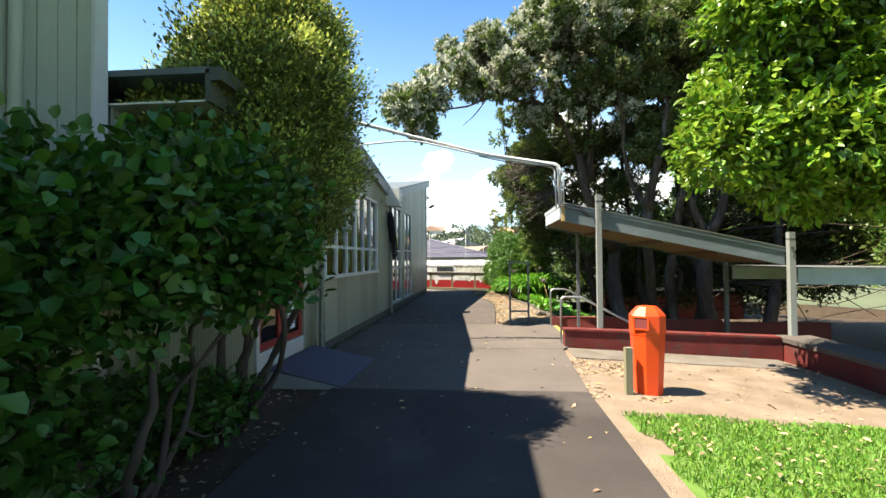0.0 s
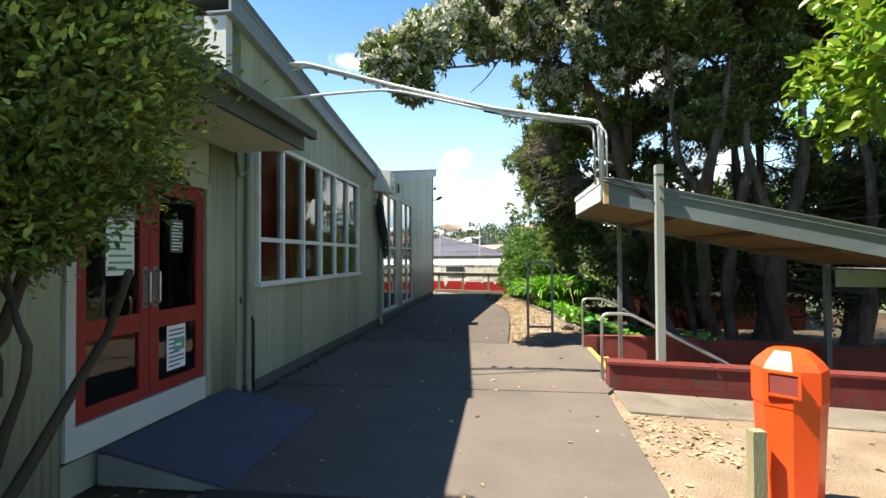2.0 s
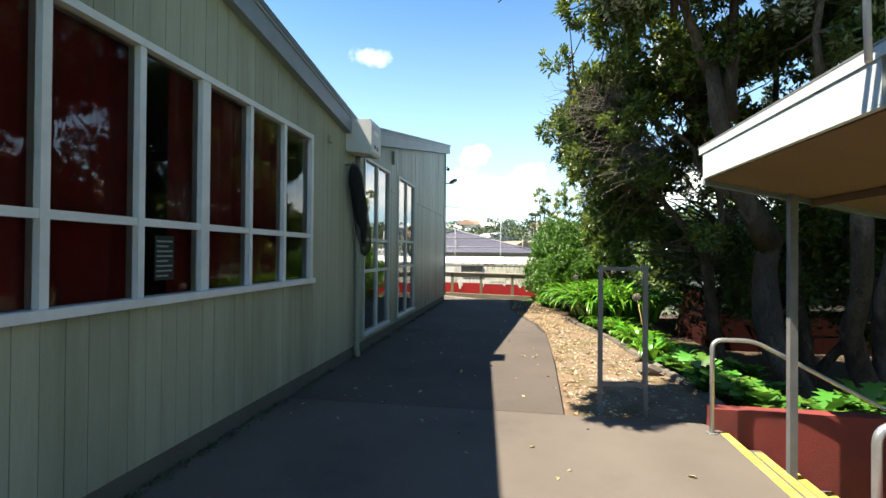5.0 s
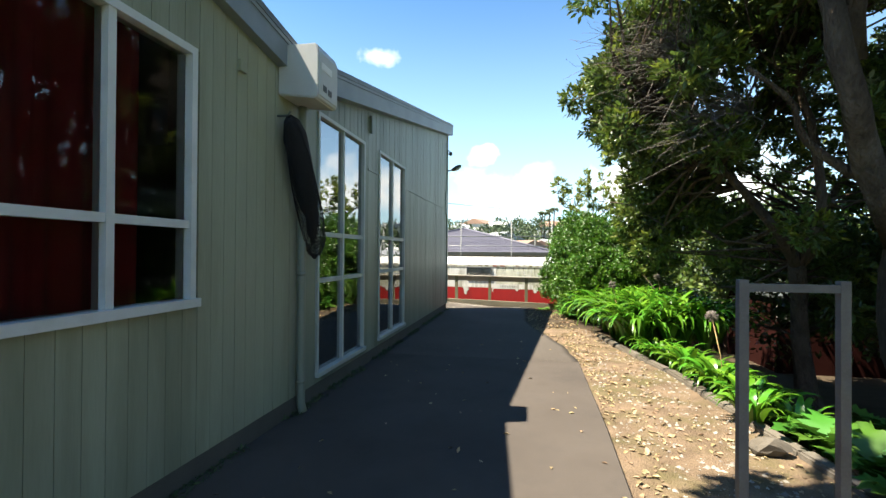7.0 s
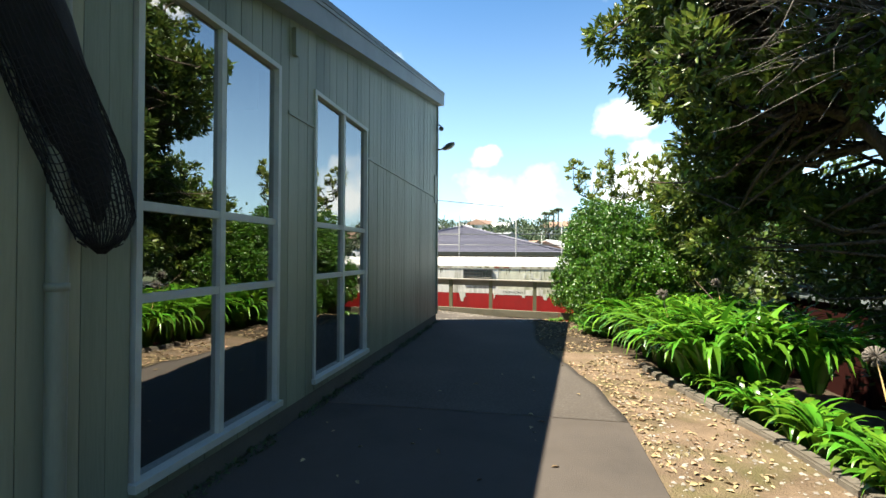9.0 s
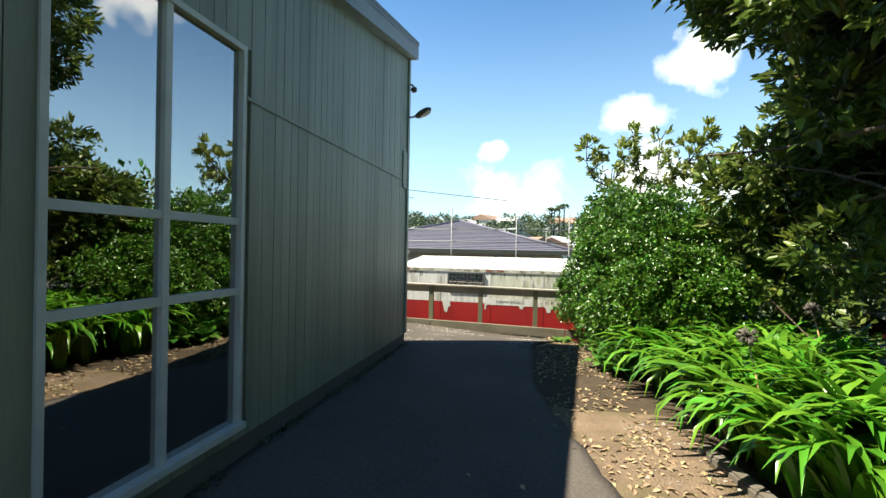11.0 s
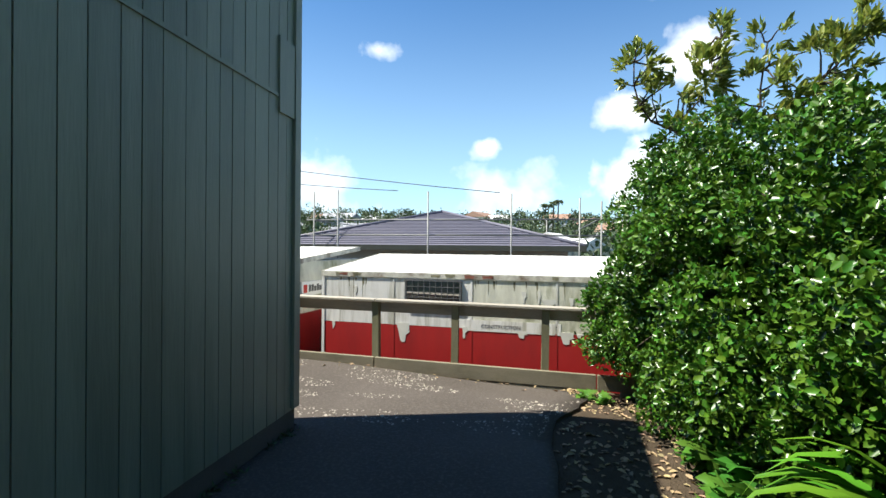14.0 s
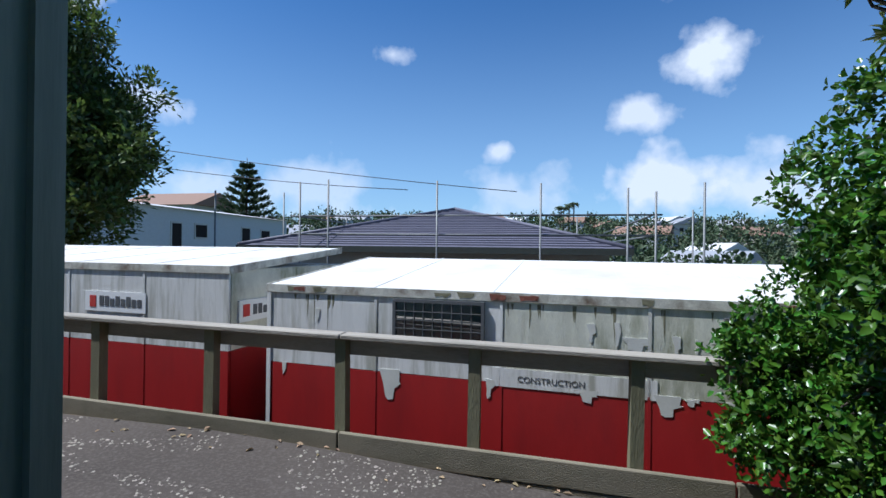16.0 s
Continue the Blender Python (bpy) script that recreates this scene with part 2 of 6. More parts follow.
M_GALV = mat("galvanised_steel", (0.45, 0.46, 0.47), 0.38, metal=0.85, vary=0.12, scale=8, bump=.05)
M_GALV_DULL = mat("dull_galvanised_steel", (0.19, 0.195, 0.19), 0.55, metal=0.5, vary=0.2, scale=8, bump=.1)
M_PVC = mat("grey_conduit", (0.55, 0.56, 0.56), 0.5, vary=0.08)
M_PIPE = mat("painted_downpipe", (0.20, 0.215, 0.17), 0.5, vary=0.12, stain=(.13, .14, .11), stain_amt=.4, streak=(1, 1, .2))
M_BLACKRUBBER = mat("black_cable", (0.02, 0.02, 0.022), 0.5, vary=.1)
M_YELLOWPAINT = mat("worn_yellow_nosing_paint", (0.47, 0.36, 0.05), 0.8, vary=.25, stain=(.20, .175, .13), stain_amt=.85, stain_scale=7)
M_ORANGE = mat("orange_red_bin_plastic", (0.72, 0.065, 0.012), 0.33, vary=0.07, scale=3, bump=.04, spec=.5, stain=(.5, .05, .02), stain_amt=.3)
M_DARK = mat("dark_inside", (0.012, 0.008, 0.007), 0.9, bump=0)
M_NET = mat("black_netting", (0.012, 0.012, 0.014), 0.9, vary=.3, fine=200, bump=.6)
M_BOXMETAL = mat("pale_grey_metal_box", (0.50, 0.51, 0.50), 0.5, vary=.07, stain=(.33, .34, .32), stain_amt=.3)
M_CONT_WHITE = mat("peeling_white_panel_paint", (0.74, 0.735, 0.70), 0.6, vary=0.12, scale=4, bump=.3, stain=(0.34, 0.335, 0.26), stain_amt=0.8, stain_scale=2.6, streak=(3.2, 1, .3))
M_CONT_MOULD = mat("mould_stained_paint", (0.62, 0.62, 0.52), 0.7, vary=0.25, scale=5, bump=.3, stain=(0.15, 0.165, 0.06), stain_amt=0.95, stain_scale=1.5, streak=(2.0, 1, .45))
M_CONT_RED = mat("red_panel_paint", (0.36, 0.014, 0.014), 0.5, vary=0.12, scale=3, bump=.15, stain=(0.2, 0.012, 0.014), stain_amt=.5, stain_scale=1.4, streak=(1.5, 1, .4))
M_CONT_ROOF = mat("pale_container_roof", (0.72, 0.71, 0.67), 0.6, vary=0.1, scale=1.5, bump=.15, stain=(0.44, 0.36, 0.27), stain_amt=.45, stain_scale=1.2)
M_RUST = mat("rusty_pale_trim", (0.55, 0.54, 0.47), 0.8, vary=.35, scale=9, stain=(.13, .085, .05), stain_amt=.95, stain_scale=3.2)
M_BASEBOARD = mat("damp_lichened_board", (0.21, 0.185, 0.13), 0.9, vary=0.3, scale=5, fine=110, bump=0.6, stain=(0.06, 0.06, 0.035), stain_amt=.7, stain_scale=2.5, streak=(.5, 1, 1))
M_GATE = mat("weathered_dark_steel_tube", (0.13, 0.135, 0.14), 0.6, metal=.4, vary=.25, scale=7, bump=.15)
M_DRIP = mat("green_brown_grime", (0.20, 0.19, 0.12), 0.9, vary=.35, scale=20)
M_RUSTRED = mat("red_brown_rust", (0.24, 0.09, 0.06), 0.9, vary=.35, scale=25, bump=.5)
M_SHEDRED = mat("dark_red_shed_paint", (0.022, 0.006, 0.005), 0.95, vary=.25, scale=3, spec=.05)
M_SHEDGREY = mat("dull_grey_shed_sheet", (0.13, 0.135, 0.12), 0.7, vary=.2, scale=3)
M_FLAKE = mat("hanging_paint_flake", (0.60, 0.60, 0.55), 0.7, vary=.12)
M_HOUSEROOF = mat("grey_roof_tiles", (0.118, 0.115, 0.15), 0.6, vary=.14, scale=2)
M_HOUSEWALL = mat("pale_house_wall", (0.50, 0.48, 0.42), 0.7, vary=.08)
M_BLUEHOUSE = mat("pale_blue_weatherboard", (0.50, 0.53, 0.56), 0.6, vary=.08)
M_SKYLINE_W = mat("pale_far_wall", (0.62, 0.60, 0.55), 0.8, vary=.1)
M_ROOF_BROWN = mat("brown_far_roof", (0.26, 0.16, 0.11), 0.8, vary=.1)
M_ROOF_GREY = mat("grey_far_roof", (0.30, 0.31, 0.33), 0.7, vary=.1)
M_ROOF_PALE = mat("pale_far_roof", (0.58, 0.58, 0.57), 0.6, vary=.1)
M_BARK = mat("grey_brown_bark", (0.08, 0.058, 0.043), 0.95, vary=0.45, scale=6, fine=34, bump=1.0, stain=(0.23, 0.19, 0.15), stain_amt=.6, stain_scale=1.5, streak=(1, 1, .32), bump_dist=.06, spec=.15)
M_TWIG = mat("brown_twig", (0.06, 0.045, 0.034), 0.95, vary=.2)


def leaf_mat(name, base, rough=0.4, tr=0.28, vary=.35):
    return mat(name, base, rough, vary=.12, scale=1.2, fine=20, bump=0, island_vary=vary, translucent=tr, spec=.5)


L_HIB = leaf_mat("broad_mid_green_leaf", (0.036, 0.105, 0.011), .5, .22)
L_FINE = leaf_mat("small_yellow_green_leaf", (0.13, 0.165, 0.034), .55, .22)
L_FINE_TIP = leaf_mat("yellow_green_new_growth", (0.42, 0.48, 0.11), .6, .3)
L_POHU = leaf_mat("dull_olive_leaf", (0.17, 0.19, 0.085), .45, .2, .45)
L_POHU_TIP = leaf_mat("grey_white_tip_leaf", (0.52, 0.53, 0.43), .6, .2, .3)
L_BRIGHT = leaf_mat("glossy_bright_green_leaf", (0.15, 0.26, 0.022), .35, .35, .35)
L_DARK = leaf_mat("dark_evergreen_leaf", (0.085, 0.13, 0.027), .36, .3, .5)
L_HEDGE = leaf_mat("small_glossy_hedge_leaf", (0.058, 0.142, 0.013), .32, .24, .5)
L_AGA = leaf_mat("strap_leaf", (0.082, 0.215, 0.018), .27, .24, .35)
# paler copy of the dark evergreen leaf, sunlight on the crown put into its colour
L_DARK_LIT = leaf_mat("yellow_green_sunlit_leaf", (0.17, 0.22, 0.038), .36, .4, .4)
L_SAP = leaf_mat("yellow_olive_rosette_leaf", (0.21, 0.26, 0.05), .4, .3, .35)
L_FERN = leaf_mat("lobed_bright_leaf", (0.07, 0.19, 0.025), .4, .25, .3)
L_FAR = leaf_mat("far_tree_leaf", (0.055, 0.085, 0.035), .7, .1, .4)
L_GRASS = leaf_mat("lawn_blade", (0.11, 0.24, 0.025), .5, .3, .35)
M_PLINTH = mat("damp_dark_concrete", (0.085, 0.08, 0.07), 0.9, vary=.2, scale=3, bump=.4)
L_DEAD = leaf_mat("fallen_dry_leaf", (0.30, 0.215, 0.12), .8, .05, .5)


# ---- mesh helpers ----
def box(bm, x0, x1, y0, y1, z0, z1, m=None):
    vs = [bm.verts.new(v) for v in ((x0, y0, z0), (x1, y0, z0), (x1, y1, z0), (x0, y1, z0), (x0, y0, z1), (x1, y0, z1), (x1, y1, z1), (x0, y1, z1))]
    if m is not None:
        for v in vs:
            v.co = m @ v.co
    return [bm.faces.new([vs[i] for i in f]) for f in ((3, 2, 1, 0), (4, 5, 6, 7), (0, 1, 5, 4), (1, 2, 6, 5), (2, 3, 7, 6), (3, 0, 4, 7))]


def prism(bm, outline, axis, a, b):
    """A slab: outline of (u, v) pairs, drawn out from a to b along the axis."""
    def at(u, v, w):
        return {"x": (w, u, v), "y": (u, w, v), "z": (u, v, w)}[axis]
    A = [bm.verts.new(at(u, v, a)) for u, v in outline]
    B = [bm.verts.new(at(u, v, b)) for u, v in outline]
    n = len(outline)
    bm.faces.new(A)
    bm.faces.new(B)
    for i in range(n):
        bm.faces.new((A[i], A[(i + 1) % n], B[(i + 1) % n], B[i]))
    bmesh.ops.recalc_face_normals(bm, faces=bm.faces)


def tube(bm, pts, radii, sides=8, cap=True):
    pts = [Vector(p) for p in pts]
    if isinstance(radii, (int, float)):
        radii = [radii] * len(pts)
    rings, up = [], Vector((0.13, 0.31, 0.94))
    for i, p in enumerate(pts):
        d = (pts[min(i + 1, len(pts) - 1)] - pts[max(i - 1, 0)]).normalized()
        u = d.cross(up)
        if u.length < 0.05:
            u = d.cross(Vector((1, 0, 0)))
        u.normalize()
        w = d.cross(u)
        up = u.cross(d)
        rings.append([bm.verts.new(p + (u * math.cos(a) + w * math.sin(a)) * radii[i]) for a in (2 * math.pi * k / sides for k in range(sides))])
    for a, b in zip(rings, rings[1:]):
        for k in range(sides):
            f = bm.faces.new((a[k], a[(k + 1) % sides], b[(k + 1) % sides], b[k]))
            f.smooth = True
    if cap:
        bm.faces.new(rings[0][::-1])
        bm.faces.new(rings[-1])


def rounded(pts, r=0.06, n=5):
    """A polyline with its corners rounded."""
    pts = [Vector(p) for p in pts]
    out = [pts[0]]
    for a, b, c in zip(pts, pts[1:], pts[2:]):
        ra = min(r, (a - b).length * .45, (c - b).length * .45)
        p, q = b + (a - b).normalized() * ra, b + (c - b).normalized() * ra
        out += [p * (1 - t) ** 2 + b * 2 * t * (1 - t) + q * t * t for t in (k / n for k in range(n + 1))]
    return out + [pts[-1]]


def bevel(bm, w=0.006, seg=1):
    bmesh.ops.bevel(bm, geom=[e for e in bm.edges if len(e.link_faces) == 2 and e.calc_face_angle(0) > 0.5], offset=w, segments=seg, affect='EDGES', clamp_overlap=True)


def mesh_of(name, bm, material):
    me = bpy.data.meshes.new(name)
    bm.normal_update()
    bm.to_mesh(me)
    bm.free()
    for mm in (material if isinstance(material, (list, tuple)) else [material]):
        me.materials.append(mm)
    return me


def part(name, bm, material, parent=None, label=""):
    ob = new(name, mesh_of(name, bm, material))
    if parent is not None:
        ob.parent = parent
    return tagged(ob, label)


def pane_of(ob, outward):
    """Gloss on the outer face of a pane alone."""
    ob.data.materials.append(M_CLEAR)
    for f in ob.data.polygons:
        f.material_index = 0 if f.normal.dot(Vector(outward)) > .9 else 1
    ob.visible_shadow = False


def solid(name, material, parent=None, *boxes, bev=0.0, label=""):
    bm = bmesh.new()
    for b in boxes:
        box(bm, *b)
    if bev:
        bevel(bm, bev)
    return part(name, bm, material, parent, label)


def group_at(name, loc=(0, 0, 0)):
    ob = new(name)
    ob.location = loc
    ob.empty_display_size = 0.1
    return ob


def fast_mesh(name, verts, faces, material):
    me = bpy.data.meshes.new(name)
    nf, k = faces.shape
    me.vertices.add(len(verts))
    me.vertices.foreach_set("co", np.ascontiguousarray(verts, dtype=np.float32).ravel())
    me.loops.add(nf * k)
    me.loops.foreach_set("vertex_index", np.ascontiguousarray(faces, dtype=np.int32).ravel())
    me.polygons.add(nf)
    me.polygons.foreach_set("loop_start", np.arange(0, nf * k, k, dtype=np.int32))
    me.update(calc_edges=True)
    me.validate()
    me.materials.append(material)
    return me


def unit(v):
    return v / np.maximum(np.linalg.norm(v, axis=1, keepdims=True), 1e-9)


def leaf_mesh(name, base, axis, normal, length, width, material, fold=0.18, simple=False):
    """Leaves, each a folded diamond of four triangles' worth of outline, from base along axis."""
    n = len(base)
    axis = unit(axis)
    side = unit(np.cross(axis, normal))
    nor = np.cross(side, axis)
    L, Wd = length[:, None], width[:, None]
    if simple:
        v = np.empty((n, 4, 3))
        v[:, 0] = base
        v[:, 1] = base + axis * L * .5 + side * Wd * .5 + nor * Wd * fold
        v[:, 2] = base + axis * L
        v[:, 3] = base + axis * L * .5 - side * Wd * .5 + nor * Wd * fold
        i = np.arange(n)[:, None] * 4
        return fast_mesh(name, v.reshape(-1, 3), np.concatenate([i + np.array([[0, 1, 2]]), i + np.array([[0, 2, 3]])]), material)
    v = np.empty((n, 6, 3))
    v[:, 0] = base
    v[:, 1] = base + axis * L * .38 + side * Wd * .5 + nor * Wd * fold
    v[:, 2] = base + axis * L * .75 + side * Wd * .36 + nor * Wd * fold * .6 - nor * L * .05
    v[:, 3] = base + axis * L - nor * L * .12
    v[:, 4] = base + axis * L * .75 - side * Wd * .36 + nor * Wd * fold * .6 - nor * L * .05
    v[:, 5] = base + axis * L * .38 - side * Wd * .5 + nor * Wd * fold
    i = np.arange(n)[:, None] * 6
    f = np.concatenate([i + np.array([[0, 1, 2, 3]]), i + np.array([[0, 3, 4, 5]])])
    return fast_mesh(name, v.reshape(-1, 3), f, material)


def crown_points(rng, lobes, sprigs, shell=.55, clump=0.0):
    """Sprig places in a set of ellipsoid lobes (x, y, z, rx, ry, rz), mostly near their skins, with gaps."""
    lob = np.array(lobes, float)
    wgt = (lob[:, 3] * lob[:, 4] + lob[:, 4] * lob[:, 5] + lob[:, 3] * lob[:, 5])
    which = rng.choice(len(lob), size=sprigs, p=wgt / wgt.sum())
    d = unit(rng.normal(size=(sprigs, 3)))
    r = shell + (1 - shell) * rng.random(sprigs) ** .6
    bump = np.array([noise.noise(Vector(a * 2.3) + Vector((float(w) * 7.1, 0, 0))) for a, w in zip(d, which)])
    r = r * (1 + .38 * bump)
    p = lob[which, :3] + d * lob[which, 3:] * r[:, None]
    if clump:
        keep = np.array([noise.noise(Vector(q) * clump) for q in p]) > -.12
        p, d = p[keep], d[keep]
    return p, d


def foliage(name, parent, rng, lobes, sprigs, per, length, width, spread, material, shell=.55, clump=0.0, droop=0.0, up=0.3, label="", simple=False, face=0.0):
    """Leaves in sprigs over the lobes; face turns their blades from the sky (0) to outwards (1)."""
    p, d = crown_points(rng, lobes, sprigs, shell, clump)
    n = len(p) * per
    base = np.repeat(p, per, 0) + rng.normal(size=(n, 3)) * spread
    away = np.repeat(d, per, 0)
    out = away * (1 - .6 * face) + rng.normal(size=(n, 3)) * .7
    out[:, 2] += up - droop
    nor = unit(rng.normal(size=(n, 3)) * .55 + np.array([0, 0, 1.0]) * (1 - .55 * face) + away * face)
    ln = length * (0.65 + .6 * rng.random(n))
    ob = new(name, leaf_mesh(name, base, out, nor, ln, ln * width / length, material, simple=simple))
    ob.parent = parent
    return tagged(ob, label), p


def limb(bm, rng, a, b, ra, rb, bend=.12, steps=7, sides=8):
    a, b = Vector(a), Vector(b)
    L = (b - a).length
    o1, o2 = [Vector(rng.normal(size=3)) * L * bend for _ in range(2)]
    pts, rad = [], []
    for k in range(steps + 1):
        t = k / steps
        pts.append(a.lerp(b, t) + Vector(rng.normal(size=3)) * L * bend * .12 * math.sin(math.pi * t) + o1 * math.sin(math.pi * t) + o2 * .5 * math.sin(2 * math.pi * t))
        rad.append((ra + (rb - ra) * t ** .8) * (1 + .10 * float(rng.normal()) * math.sin(math.pi * t) + (.35 * (1 - t) ** 6 if ra > .12 else 0)))
    tube(bm, pts, rad, sides)
    return pts


def twigs(bm, rng, starts, ends, ra=.03, rb=.006):
    """Thin branches from the nearest limb point to chosen places in the crown."""
    S = np.array([tuple(q) for q in starts])
    for e in ends:
        k = int(np.argmin(np.linalg.norm(S - e, axis=1) + rng.random(len(S)) * .3))
        limb(bm, rng, S[k], e, ra, rb, .1, 4, 5)

# ---- terrain ----
WALL = -1.90          # outer face of the hall
KERB = [(10.0, 3.15), (11.8, 3.02), (15.0, 2.66), (17.0, 2.22), (18.5, 2.0), (20.0, 3.6), (24.4, 3.8), (26.0, 3.8)]


def kerb_x(y):
    return float(np.interp(y, [k[0] for k in KERB], [k[1] for k in KERB]))


def smooth(a, b, t):
    t = min(1.0, max(0.0, (t - a) / (b - a)))
    return t * t * (3 - 2 * t)


def yard_fall(x, y):
    """Drop of the yard towards the fence."""
    return .24 * smooth(22.3, 24.2, y) * smooth(-3.6, 1.0, x)


def ground_z(x, y):
    z = -0.035
    if x > 2.4 and y < 7.5:
        z -= .05 * (min(x, 6.4) - 2.4)
        z -= 1.1 * smooth(6.7, 8.2, x)
    if 7.5 <= y <= 10.1 and x > 2.6:
        z = -1.45
    if 10.1 < y < 24.4 and x > kerb_x(y):
        z -= 1.15 * smooth(0, 1.7, x - kerb_x(y))
    if x < -1.95 and y < 21.5:
        z = -.05
    if 22.3 < y <= 24.42 and x > -8:
        z -= yard_fall(x, y) + .02
    if y > 24.42:
        z -= yard_fall(x, 24.2)
        z -= 1.35 * smooth(24.42, 24.75, y)
        z -= 2.2 * smooth(30, 60, y)
    if 18.2 < y < 24.2 and .2 < x < 1.9:
        z += .013
    r = math.hypot(x, y)
    z -= 1.5 * smooth(12, 40, x)
    if r > 70:
        z += 15.2 * smooth(80, 270, r) + .02 * max(0, r - 270)
        z += 2.5 * noise.noise(Vector((x / 60, y / 60, 0))) * smooth(80, 200, r)
    else:
        z += .02 * noise.noise(Vector((x * .9, y * .9, 3.0))) * (1 if y < 24 else 3)
    return z


def axis_steps(lo, hi, near_lo, near_hi, fine):
    mid = list(np.arange(near_lo, near_hi + 1e-6, fine))
    out, s, v = [], fine, near_hi
    while v < hi:
        s *= 1.22
        v += s
        out.append(v)
    pre, s, v = [], fine, near_lo
    while v > lo:
        s *= 1.22
        v -= s
        pre.append(v)
    return pre[::-1] + mid + out


def build_ground():
    xs, ys = axis_steps(-1600, 1600, -4, 9, .17), axis_steps(-1600, 1800, -4, 26, .17)
    verts = np.array([(x, y, ground_z(x, y)) for y in ys for x in xs])
    nx, ny = len(xs), len(ys)
    i = (np.arange(ny - 1)[:, None] * nx + np.arange(nx - 1)[None, :]).ravel()
    me = fast_mesh("ground", verts, np.stack([i, i + 1, i + nx + 1, i + nx], 1), M_DIRT)
    for m in (M_SOIL, M_LAWN_SOIL, M_FARLAND, M_SAND):
        me.materials.append(m)
    idx = []
    for k in i:
        x, y = verts[k][0] + .08, verts[k][1] + .08
        w = .25 * noise.noise(Vector((x * 1.7, y * 1.7, 0))) + .2 * noise.noise(Vector((x * 5.5, y * 5.5, 2)))
        if math.hypot(x, y) > 34:
            idx.append(3)
        elif y < 3.72 + w * .6 and x > 2.5 + w * .8:
            idx.append(2)
        elif (x < -.9 + w and y < 4.7) or (y > 18.8 + w and x > .3) or (10.2 < y < 24.4 and x > kerb_x(y) + w * .5) or y > 24.4 or x > 6.9:
            idx.append(1)
        else:
            idx.append(4 if y < 7.6 else 0)
    me.polygons.foreach_set("material_index", np.array(idx, dtype=np.int32))
    me.polygons.foreach_set("use_smooth", np.ones(len(idx), dtype=bool))
    return tagged(new("ground", me), "bare brown dirt, lawn and far hillside ground", "ground", kind="structure")


M_LAWN_SOIL = mat("lawn_base", (0.085, 0.16, 0.022), 0.95, vary=.3, scale=5, bump=.8)
M_FARLAND = mat("far_hillside", (0.07, 0.085, 0.04), 0.95, vary=.35, scale=.06, fine=.6, bump=0)
build_ground()

# ---- path ----
def slab(name, label, material, outline, z1, z0=-.12, bev=.008):
    bm = bmesh.new()
    prism(bm, outline, "z", z0, z1)
    bevel(bm, bev)
    return tagged(part(name, bm, material), label, "path", kind="structure")


slab("path", "worn dark asphalt path with fine cracks", M_ASPHALT, [(-1.0, -7), (2.24, -7), (2.26, 4.36), (-1.0, 4.36)], 0.0)
slab("path", "worn concrete path slab with leaf litter", M_CONC, [(-1.895, 4.372), (2.262, 4.372), (2.40, 7.07), (-1.895, 7.07)], 0.0)
slab("path", "concrete landing slab at the head of steps", M_CONC, [(-1.895, 7.115), (2.41, 7.115), (2.72, 7.7), (2.72, 10.0), (2.60, 10.22), (-1.895, 10.22)], 0.0)
slab("path", "worn concrete path beside the dirt verge", M_CONC_DARK, [(-1.895, 10.232), (1.24, 10.232), (1.31, 12.6), (1.33, 15.36), (-1.895, 15.36)], 0.0)
YARD_EDGE = ([15.4, 16.6, 18.2, 19.6, 22, 23, 24.2], [1.32, 1.2, .78, .48, .45, .78, 1.12])


def yard():
    """The yard sheet: flat by the hall, falling towards the fence, with a ragged edge on the planted side."""
    bm = bmesh.new()
    ys = [15.375 + .12 * k for k in range(74)]
    rows = []
    for y in ys:
        lo = -1.895 if y < 21.74 else -9.0
        hi = float(np.interp(y, *YARD_EDGE)) + .07 * noise.noise(Vector((y * 1.9, 0, 2))) + .03 * noise.noise(Vector((y * 7, 0, 4)))
        rows.append([(lo + (hi - lo) * k / 26, y) for k in range(27)])
    top = [[bm.verts.new((x, y, -.004 - yard_fall(x, y))) for x, y in r] for r in rows]
    low = [[bm.verts.new((x, y, -.10 - yard_fall(x, y))) for x, y in (r[0], r[-1])] for r in rows]
    for a, b in zip(top, top[1:]):
        for k in range(26):
            bm.faces.new((a[k], a[k + 1], b[k + 1], b[k])).smooth = True
    for q, e in ((0, 0), (1, -1)):
        for k in range(len(rows) - 1):
            bm.faces.new((top[k][e], top[k + 1][e], low[k + 1][q], low[k][q]))
    bmesh.ops.recalc_face_normals(bm, faces=bm.faces)
    tagged(part("path", bm, M_YARD), "dark asphalt yard behind the timber fence", "path", kind="structure")


yard()

# ---- hall ----
def wall_top(y):
    return 3.50 + (12.3 - y) * .142 if y < 12.3 else 3.46 + (y - 12.3) * .192


OPENINGS = [(6.67, 10.82, 1.31, 3.20), (12.87, 14.46, .25, 3.36), (15.15, 16.78, .26, 3.39)]
hall = tagged(group_at("hall", (-6, 14, 0)), "cream and grey-green timber-clad hall with a butterfly roof", "building")


def hall_part(name, bm, material, label="", parent=None):
    ob = part(name, bm, material, None, label)
    ob.parent = parent or hall
    ob.matrix_parent_inverse = Matrix.Translation((6, -14, 0))
    if parent is not None:
        ob.matrix_parent_inverse = Matrix()
    return ob


